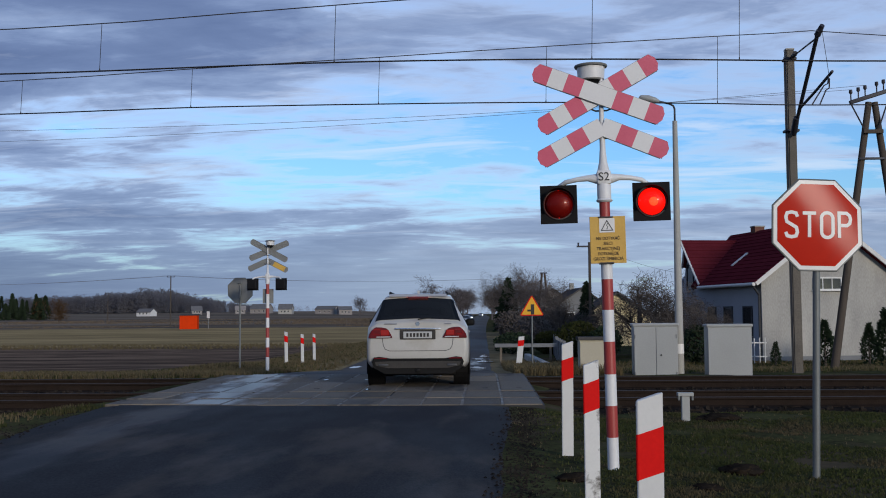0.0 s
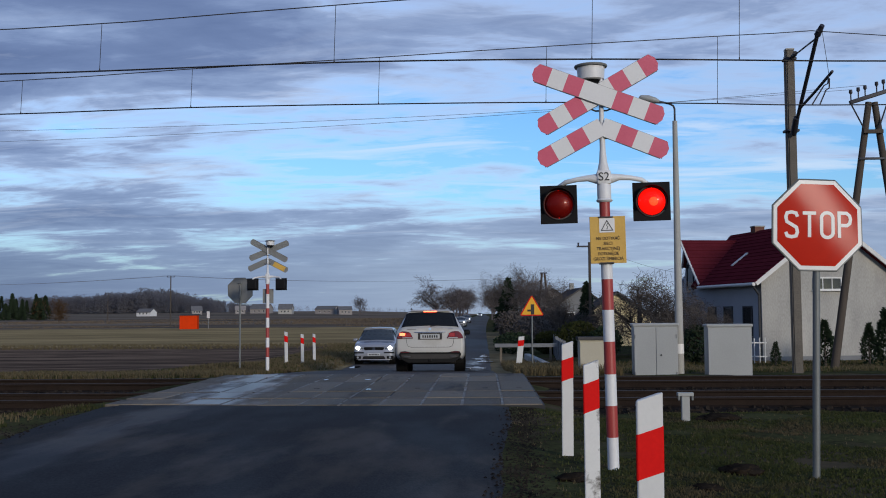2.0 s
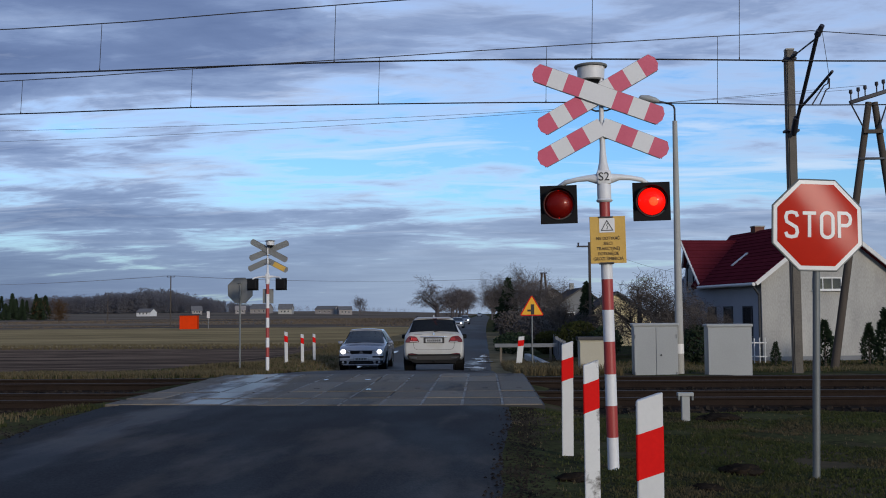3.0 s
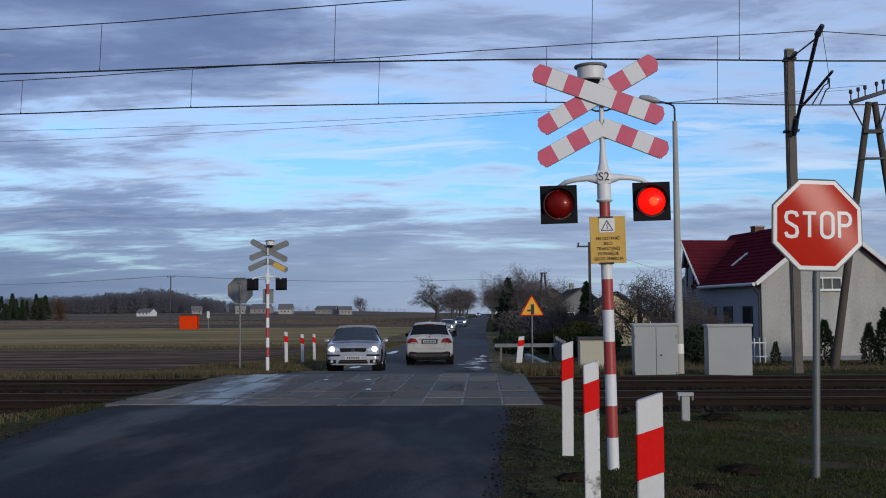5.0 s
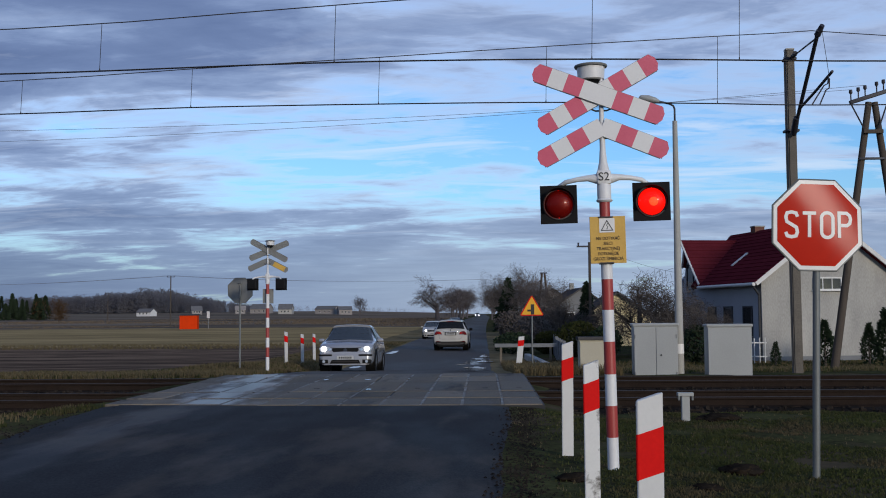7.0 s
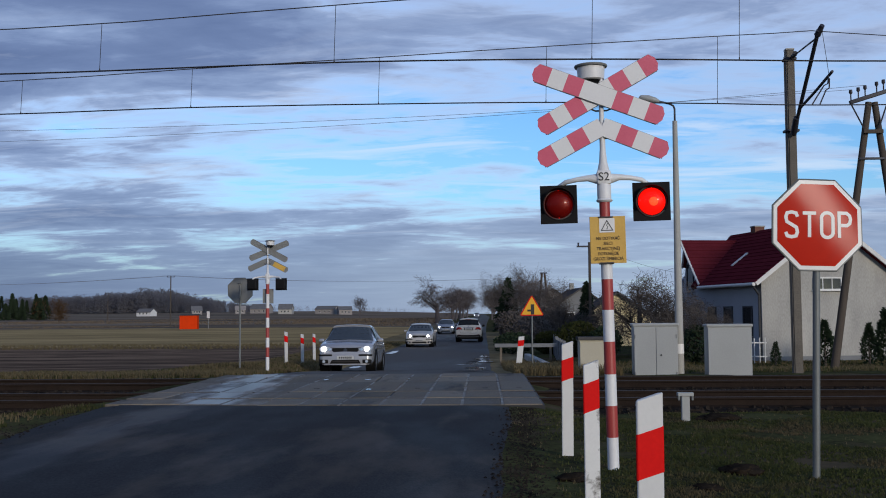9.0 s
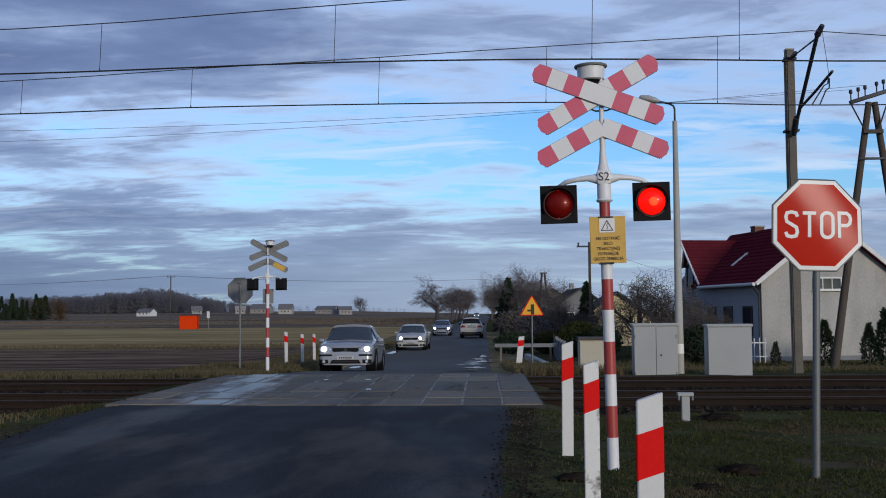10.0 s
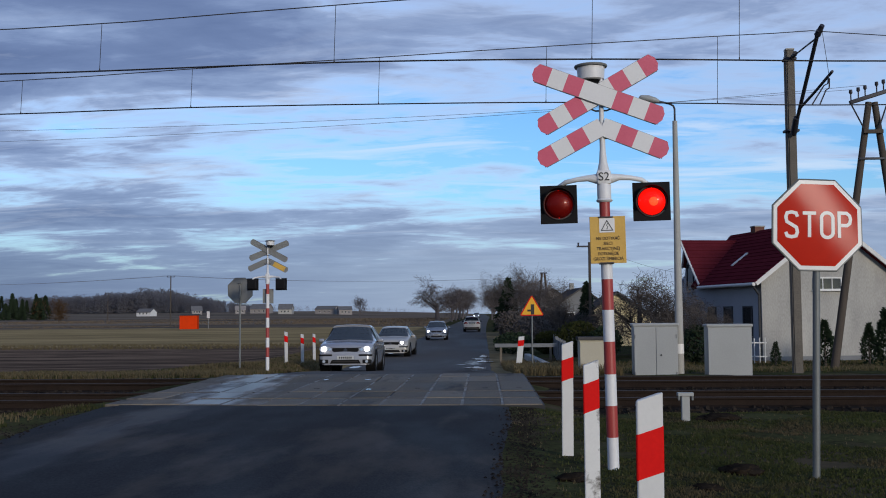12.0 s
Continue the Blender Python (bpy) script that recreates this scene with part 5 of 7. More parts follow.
def wheel(car, x, y, r, w, name):
    hub = new("wheel")
    hub.parent = car
    me = bpy.data.meshes.new("wheel")
    bm = bmesh.new()
    tube(bm, [(-w * 0.35, 0, 0), (w * 0.35, 0, 0)], r * 0.2, 12)
    bm.to_mesh(me)
    bm.free()
    bpy.data.objects.remove(hub)
    me.materials.append(M["darkgrey"])
    hub = new("wheel", me)
    hub.parent = car
    prof = [(-w / 2 + 0.015, r * 0.66), (-w / 2, r * 0.78), (-w / 2 + 0.01, r * 0.94), (-w / 2 + 0.035, r), (w / 2 - 0.035, r), (w / 2 - 0.01, r * 0.94), (w / 2, r * 0.78), (w / 2 - 0.015, r * 0.66)]
    bm = bmesh.new()
    seg = 26
    rings = [[bm.verts.new((px, pr * math.cos(a), pr * math.sin(a))) for px, pr in prof] for a in (2 * math.pi * i / seg for i in range(seg))]
    for i in range(seg):
        a, b = rings[i], rings[(i + 1) % seg]
        for k in range(len(prof)):
            bm.faces.new((a[k], a[(k + 1) % len(prof)], b[(k + 1) % len(prof)], b[k]))
    bmesh.ops.recalc_face_normals(bm, faces=bm.faces)
    part("tyre", bm, M["tyre"], hub)
    bm = bmesh.new()
    o = 1 if x > 0 else -1
    tube(bm, [(-w * 0.38, 0, 0), (w * 0.38, 0, 0)], r * 0.67, 24, caps=False)
    for k in range(5):
        a = 2 * math.pi * k / 5
        tube(bm, [(o * w * 0.36, 0, 0), (o * w * 0.33, r * 0.64 * math.cos(a), r * 0.64 * math.sin(a))], [r * 0.13, r * 0.09], 6)
    part("rim", bm, M["rim"], hub)
    hub.location = (x, y, r)
    WHEELS.setdefault(name, []).append((hub, x, y, r))


def bars(parent, y, z, w, h, n, face, name="plate_bar"):
    for k in range(n):
        x = -w / 2 + w * (k + 0.5) / n
        part(name, boxed((x, y, z), (w / n * 0.62, 0.004, h), 0.0), M["ink"], parent, smooth=False)


def underbody(stations, car):
    part("underbody", boxed((0, 0, 0.30), (1.4, stations[-1][0] - stations[0][0] - 0.5, 0.2), 0.03), M["trimblack"], car)


def seam(car, outline, y0, y1, q=0.006):
    """A thin dark joint line drawn in the XZ plane, as one bent bar."""
    part("seam", tubed([(x, y0 + (y1 - y0) * abs(x) / 0.9, z) for x, z in outline], q, 5), M["darkgrey"], car, smooth=False)


def suv(label):
    car = thing("suv", Matrix(), label, "car", "cars on the road")
    R, Fm = -2.41, 2.41
    # y, half width, sill, belt, half width of top, top
    st = [(R + 0.03, 0.88, 0.46, 0.99, 0.74, 1.15), (R + 0.07, 0.925, 0.40, 1.05, 0.78, 1.19), (R + 0.17, 0.95, 0.36, 1.09, 0.80, 1.215), (R + 0.44, 0.965, 0.33, 1.10, 0.665, 1.625), (R + 0.60, 0.965, 0.32, 1.09, 0.635, 1.69),
          (R + 1.3, 0.965, 0.30, 1.05, 0.645, 1.715), (0.2, 0.962, 0.30, 1.03, 0.655, 1.70), (0.75, 0.96, 0.30, 1.02, 0.64, 1.62), (1.25, 0.955, 0.30, 1.01, 0.80, 1.08), (2.05, 0.94, 0.32, 0.95, 0.76, 0.98), (2.30, 0.90, 0.36, 0.82, 0.70, 0.86), (Fm, 0.78, 0.42, 0.68, 0.62, 0.70)]
    part("body", skin(st), M["carwhite"], car, "white car body with road dirt")
    part("rear_window", patch(st, 2.06, 2.95, 0.690, 1.0, 0, 0.012), M["carblack"], car, "dark tinted rear window")
    part("windscreen", patch(st, 7.08, 7.92, 0.70, 1.0, 0, 0.01), M["carglass"], car, "windscreen")
    for sd in (-1, 1):
        part("side_window", patch(st, 3.1, 5.3, 0.53, 0.655, sd, 0.01), M["carblack"], car, "dark side window")
        part("side_window", patch(st, 5.4, 7.4, 0.53, 0.655, sd, 0.01), M["carblack"], car, "dark side window")
        part("roof_rail", tubed([(sd * 0.53, R + 0.62, 1.69), (sd * 0.54, R + 0.72, 1.745), (sd * 0.56, 0.2, 1.745), (sd * 0.55, 0.35, 1.71)], 0.022, 8), M["trimblack"], car, "black roof rail")
        part("mirror", moved(boxed((0, 0, 0), (0.19, 0.13, 0.155), 0.05, seg=3), (sd * 1.03, 0.85, 1.16)), M["trimblack"], car, "dark wing mirror")
        part("mirror_foot", boxed((sd * 0.94, 0.87, 1.10), (0.12, 0.07, 0.05), 0.015), M["trimblack"], car)
        tl = part("tail_lamp", lens_shape(sd * 0.685, R + 0.075, 0.995, 0.45, 0.205, 0.08, "wedge"), M["tail"], car, "red wraparound tail lamp")
        part("tail_strip", boxed((sd * 0.63, R - 0.007, 0.915), (0.26, 0.010, 0.022), 0.004, seg=1), M["plate"], tl, "pale reversing lamp strip", smooth=False)
        part("tail_segment", boxed((sd * 0.60, R - 0.006, 0.995), (0.15, 0.010, 0.10), 0.01, seg=1), M["tailbright"], tl, "brighter red lamp segment", smooth=False)
        b = new_turner("brake_lamp", tl, 0.15, 0.075)
        b.location = (sd * 0.755, R - 0.018, 1.01)
        if sd < 0:
            BRAKES.append(b)
        part("exhaust", boxed((sd * 0.63, R + 0.02, 0.40), (0.19, 0.1, 0.055), 0.025), M["darkgrey"], car, "flat exhaust tip")
        part("reflector", boxed((sd * 0.69, R + 0.004, 0.525), (0.24, 0.03, 0.024), 0.006), M["tail"], car, "narrow red reflector", smooth=False)
        for yy in (1.45, -1.47):
            well_shade_disc(car, 0.958, yy, 0.375, sd)
        for k, y0 in enumerate((-0.55, 0.35)):
            part("door_handle", boxed((sd * 0.975, y0, 0.98), (0.03, 0.20, 0.03), 0.01), M["carwhite"], car)
    part("bumper_lower", prismed([(-0.80, 0.34), (-0.60, 0.24), (0.60, 0.24), (0.80, 0.34), (0.85, 0.46), (0.81, 0.54), (0.70, 0.555), (0.50, 0.52), (-0.50, 0.52), (-0.70, 0.555), (-0.81, 0.54), (-0.85, 0.46)], "y", R + 0.0, R + 0.2), M["trimblack"], car, "dark lower bumper", smooth=False)
    part("skid_plate", prismed([(-0.55, 0.345), (0.55, 0.345), (0.77, 0.39), (0.79, 0.46), (0.52, 0.47), (-0.52, 0.47), (-0.79, 0.46), (-0.77, 0.39)], "y", R - 0.012, R + 0.1), M["bumpergrey"], car, "dusty dark grey bumper insert", smooth=False)
    part("tow_hitch", boxed((0, R + 0.02, 0.30), (0.10, 0.1, 0.07), 0.02), M["trimblack"], car)
    seam(car, [(-0.655, 0.90), (-0.635, 0.76), (-0.60, 0.69), (-0.52, 0.658), (0.52, 0.658), (0.60, 0.69), (0.635, 0.76), (0.655, 0.90)], R + 0.028, R + 0.030)
    seam(car, [(-0.92, 0.64), (-0.5, 0.615), (0.5, 0.615), (0.92, 0.64)], R + 0.028, R + 0.07)
    part("chrome_strip", boxed((0, R + 0.015, 1.065), (0.86, 0.03, 0.030), 0.01), M["chrome"], car, "chrome strip over the plate")
    part("badge", tubed([(0, R + 0.10, 1.155), (0, R + 0.02, 1.155)], 0.040, 16), M["chrome"], car)
    for x, w in ((-0.50, 0.24), (0.56, 0.13)):
        part("model_bar", boxed((x, R + 0.03, 1.155), (w, 0.02, 0.022), 0.004, seg=1), M["rim"], car, smooth=False)
    # No recess is cut: this slab's dark colour stands in for its shade.
    part("recess_shade_slab", boxed((0, R + 0.022, 0.955), (0.66, 0.02, 0.175), 0.008, seg=1), M["bumpergrey"], car, "dark slab painted as the plate recess's shade", smooth=False)
    pl = part("number_plate", boxed((0, R + 0.005, 0.95), (0.53, 0.02, 0.125), 0.006, seg=1), M["plate"], car, "white number plate", smooth=False)
    bars(pl, R - 0.009, 0.95, 0.44, 0.07, 7, -1)
    part("spoiler", prismed([(R + 0.40, 1.665), (R + 0.60, 1.68), (R + 0.64, 1.718), (R + 0.46, 1.708)], "x", -0.54, 0.54), M["carwhite"], car)
    part("aerial_fin", prismed([(R + 0.75, 1.72), (R + 0.95, 1.72), (R + 0.80, 1.785)], "x", -0.02, 0.02), M["carwhite"], car)
    part("rear_wiper", tubed([(0.0, R + 0.15, 1.235), (0.30, R + 0.20, 1.275)], 0.010, 5), M["trimblack"], car)
    st3 = new_turner("high_brake_lamp", car, 0.38, 0.03)
    st3.location = (0, R + 0.385, 1.65)
    BRAKES.append(st3)
    for sx in (-1, 1):
        for yy in (-1.47, 1.45):
            wheel(car, sx * 0.84, yy, 0.375, 0.265, "suv")
    underbody(st, car)
    return car


def new_turner(name, parent, w, h):
    """A small lamp bar that turns: lit face to one side, dark red face to the other."""
    bm = bmesh.new()
    box(bm, (0, 0, 0), (w, 0.016, h), 0.003, seg=1)
    bm.faces.ensure_lookup_table()
    for f in bm.faces:
        f.material_index = 1 if f.calc_center_median().y > 0.002 else 0
    me = bpy.data.meshes.new(name)
    bm.to_mesh(me)
    bm.free()
    me.materials.append(M["tail"])
    me.materials.append(M["brake_on"])
    ob = new(name, me)
    ob.parent = parent
    ob["label"] = "red brake lamp bar turning between dark and lit face"
    return ob


def hatch(name, label, paint, L=4.2, W=1.76, H=1.50, round_lamps=False, sep=1.34, lamp_z=0.69, sedan=False):
    car = thing(name, Matrix(), label, "car", "cars on the road")
    R, Fm, hw = -L / 2, L / 2, W / 2
    rear = [(R, hw * 0.85, 0.40, 0.80, hw * 0.80, 0.86), (R + 0.15, hw * 0.97, 0.30, 0.90, hw * 0.86, 0.98)]
    if sedan:
        rear += [(R + 0.7, hw, 0.27, 0.94, hw * 0.84, 1.02), (R + 1.35, hw, 0.26, 0.95, hw * 0.66, H - 0.06)]
    else:
        rear += [(R + 0.30, hw, 0.28, 0.94, hw * 0.80, 1.05), (R + 0.62, hw, 0.26, 0.95, hw * 0.66, H - 0.05)]
    st = rear + [(-0.2, hw, 0.22, 0.95, hw * 0.70, H), (0.35, hw, 0.22, 0.94, hw * 0.705, H - 0.015), (Fm - 1.72, hw, 0.22, 0.93, hw * 0.70, H - 0.08), (Fm - 1.02, hw * 0.995, 0.22, 0.92, hw * 0.875, 0.97),
                 (Fm - 0.46, hw * 0.98, 0.22, 0.83, hw * 0.80, 0.885), (Fm - 0.20, hw * 0.95, 0.21, 0.74, hw * 0.76, 0.80), (Fm - 0.07, hw * 0.90, 0.20, 0.62, hw * 0.72, 0.69), (Fm, hw * 0.80, 0.22, 0.50, hw * 0.66, 0.56)]
    part("body", skin(st), paint, car)
    part("windscreen", patch(st, 6.04, 6.96, 0.685, 1.0, 0, 0.01), M["windscreen"], car, "windscreen")
    part("rear_window", patch(st, 2.15, 2.9, 0.70, 1.0, 0, 0.01), M["carglass"], car, "rear window")
    for sd in (-1, 1):
        part("side_window", patch(st, 3.2, 4.4, 0.53, 0.655, sd, 0.01), M["carglass"], car, "side window")
        part("side_window", patch(st, 4.5, 6.3, 0.53, 0.655, sd, 0.01), M["carglass"], car, "side window")
        part("mirror", moved(boxed((0, 0, 0), (0.19, 0.12, 0.13), 0.05, seg=3), (sd * (hw + 0.08), Fm - 1.50, 0.985)), paint, car, "wing mirror")
        part("mirror_foot", boxed((sd * (hw - 0.01), Fm - 1.50, 0.945), (0.12, 0.06, 0.05), 0.015), M["trimblack"], car)
        if round_lamps:
            lamp = part("headlamp", lens_shape(sd * sep / 2, Fm - 0.14, lamp_z, 0.29, 0.25, 0.11, "round"), M["head_glass"], car, "clear round headlamp")
        else:
            lamp = part("headlamp", lens_shape(sd * (sep / 2 - 0.065), Fm - 0.16, lamp_z - 0.005, 0.44, 0.215, 0.12, "almond"), M["head_glass"], car, "clear almond-shaped headlamp")
        lx = sd * sep / 2
        part("lit_lamp", tubed([(lx, Fm - 0.06, lamp_z), (lx, Fm - 0.028, lamp_z), (lx, Fm - 0.018, lamp_z)], [0.080, 0.076, 0.03], 18), M["head_on"], lamp, "lit white headlamp")
        if not round_lamps:
            part("indicator", tubed([(lx - sd * 0.175, Fm - 0.06, lamp_z - 0.02), (lx - sd * 0.175, Fm - 0.030, lamp_z - 0.02)], 0.042, 12), M["chrome"], lamp, "small bright indicator bowl")
        part("bumper_inlet", boxed((sd * (hw * 0.76), Fm - 0.072, 0.30), (0.28, 0.16, 0.125), 0.02), M["trimblack"], car, "dark fog lamp surround")
        part("fog_lamp", tubed([(sd * (hw * 0.76), Fm - 0.12, 0.30), (sd * (hw * 0.76), Fm + 0.014, 0.30)], 0.045, 14), M["head_glass"], car, "round fog lamp")
        part("bumper_strip", boxed((sd * (hw * 0.71), Fm - 0.070, 0.495), (0.42, 0.16, 0.058), 0.012), M["trimblack"], car, "black rubbing strip")
        part("tail_lamp", boxed((sd * hw * 0.8, R + 0.06, 0.82), (0.22, 0.12, 0.2), 0.03), M["tail"], car, "red tail lamp")
        for y0 in (-0.75, 0.25):
            part("door_handle", boxed((sd * (hw + 0.005), y0, 0.86), (0.025, 0.19, 0.028), 0.008), paint, car)
        for yy in (Fm - 0.88, R + 0.82):
            well_shade_disc(car, hw - 0.006, yy, 0.31, sd)
    # nose: grille between the lamps, falling in a shallow V to the plate
    part("grille", prismed([(-0.42, 0.655), (-0.36, 0.585), (0.36, 0.585), (0.42, 0.655), (0.40, 0.715), (-0.40, 0.715)], "y", Fm - 0.10, Fm - 0.012), M["trimblack"], car, "dark grille", smooth=False)
    for z, w in ((0.600, 0.72),):
        part("grille_bar", boxed((0, Fm - 0.018, z), (w, 0.012, 0.009), 0.003, seg=1), M["chrome"], car, smooth=False)
    part("badge", tubed([(0, Fm - 0.05, 0.655), (0, Fm - 0.005, 0.65)], 0.060, 18), M["chrome"], car)
    part("bonnet_seam", tubed([(-0.60, Fm - 0.13, 0.742), (-0.3, Fm - 0.075, 0.722), (0.3, Fm - 0.075, 0.722), (0.60, Fm - 0.13, 0.742)], 0.007, 5), M["darkgrey"], car)
    part("lower_grille", prismed([(-0.48, 0.235), (0.48, 0.235), (0.42, 0.35), (-0.42, 0.35)], "y", Fm - 0.14, Fm + 0.006), M["trimblack"], car, "dark lower air intake", smooth=False)
    part("lower_bar", boxed((0, Fm + 0.008, 0.297), (0.80, 0.010, 0.014), 0.003, seg=1), M["bumpergrey"], car, smooth=False)
    part("splitter", boxed((0, Fm - 0.07, 0.205), (1.34, 0.15, 0.035), 0.012), paint, car)
    pl = part("number_plate", boxed((0, Fm + 0.012, 0.42), (0.52, 0.015, 0.115), 0.005, seg=1), M["plate"], car, "white number plate", smooth=False)
    bars(pl, Fm + 0.022, 0.42, 0.42, 0.06, 7, 1)
    for sd in (-1, 1):
        part("wiper", tubed([(sd * 0.1, Fm - 1.00, 0.975), (sd * 0.1 + 0.45, Fm - 1.07, 1.005)], 0.010, 5), M["trimblack"], car)
    seats(car, (0.15, -0.75), 1.26, 0.36)
    for sx in (-1, 1):
        for yy in (Fm - 0.88, R + 0.82):
            wheel(car, sx * (hw - 0.09), yy, 0.31, 0.20, name)
    underbody(st, car)
    return car


SUV = suv("white sport utility vehicle with dark rear window driving away")
HATCH = hatch("hatchback", "silver-blue hatchback with lit headlamps coming up to the crossing", M["carsilver"])
SEDAN = hatch("sedan", "silver-beige sedan with round lit headlamps", M["carbeige"], 4.5, 1.77, 1.45, True, 1.10, 0.70, True)
GREYCAR = hatch("estate_car", "grey car with lit headlamps on the wet road", M["cargrey"], 4.3, 1.75, 1.47, False, 1.30, 0.70)
FARCAR = hatch("far_car", "distant dark car with lit headlamps", M["cargrey"], 4.2, 1.74, 1.46, False, 1.30, 0.70)


# ---- houses ----
def quad_strip(bm, pts, th):
    """A slab under the polygon pts, th thick along its normal."""
    vs = [Vector(p) for p in pts]
    n = (vs[1] - vs[0]).cross(vs[2] - vs[0]).normalized()
    if n.z < 0:
        vs = vs[::-1]
        n = -n
    top = [bm.verts.new(v) for v in vs]
    low = [bm.verts.new(v - n * th) for v in vs]
    bm.faces.new(top)
    bm.faces.new(low[::-1])
    for i in range(len(vs)):
        j = (i + 1) % len(vs)
        bm.faces.new((top[i], low[i], low[j], top[j]))
    bmesh.ops.recalc_face_normals(bm, faces=bm.faces)
    return bm


def tile_courses(parent, a, b, c, d, n, mat):
    """Courses of roof tiles up a slope: eave a-b, ridge d-c. Each course is one lapped strip."""
    a, b, c, d = (Vector(p) for p in (a, b, c, d))
    nrm = (b - a).cross(d - a).normalized()
    if nrm.z < 0:
        nrm = -nrm
    for k in range(n):
        f0, f1 = k / n, (k + 1.08) / n
        f1 = min(f1, 1.0)
        lo0, lo1, hi0, hi1 = a.lerp(d, f0), b.lerp(c, f0), a.lerp(d, f1), b.lerp(c, f1)
        bm = bmesh.new()
        quad_strip(bm, [lo0 + nrm * 0.045, lo1 + nrm * 0.045, hi1 + nrm * 0.015, hi0 + nrm * 0.015], 0.03)
        part("tile_course", bm, mat, parent, smooth=False)


def window(parent, c, w, h, wall_dir, out, bars_n=1, frame_mat="trim"):
    """A framed window: c is its centre on the wall face, wall_dir along the wall, out the outward normal."""
    u, o = Vector(wall_dir).normalized(), Vector(out).normalized()
    rot = Matrix((u, o, Vector((0, 0, 1)))).transposed()
    win = part("window", moved(boxed((0, -0.03, 0), (w, 0.05, h)), c, None), M["pane"], parent, "dark window", smooth=False)
    me = win.data
    bm = bmesh.new()
    box(bm, (0, -0.01, 0), (w, 0.05, h))
    bmesh.ops.rotate(bm, verts=bm.verts, cent=(0, 0, 0), matrix=rot)
    bmesh.ops.translate(bm, vec=c, verts=bm.verts)
    bm.to_mesh(me)
    bm.free()
    fr = bmesh.new()
    for x in (-w / 2, w / 2):
        box(fr, (x, 0.015, 0), (0.06, 0.07, h + 0.06))
    for z in (-h / 2, h / 2):
        box(fr, (0, 0.017, z), (w - 0.06, 0.066, 0.06))
    for k in range(bars_n):
        box(fr, (-w / 2 + w * (k + 1) / (bars_n + 1), 0.015, 0), (0.04, 0.05, h - 0.06))
    bmesh.ops.rotate(fr, verts=fr.verts, cent=(0, 0, 0), matrix=rot)
    bmesh.ops.translate(fr, vec=c, verts=fr.verts)
    part("window_frame", fr, M[frame_mat], win, "window frame", smooth=False)
    sl = boxed((0, 0.06, -h / 2 - 0.05), (w + 0.16, 0.16, 0.04))
    bmesh.ops.rotate(sl, verts=sl.verts, cent=(0, 0, 0), matrix=rot)
    bmesh.ops.translate(sl, vec=c, verts=sl.verts)
    part("window_sill", sl, M["trim"], win, smooth=False)


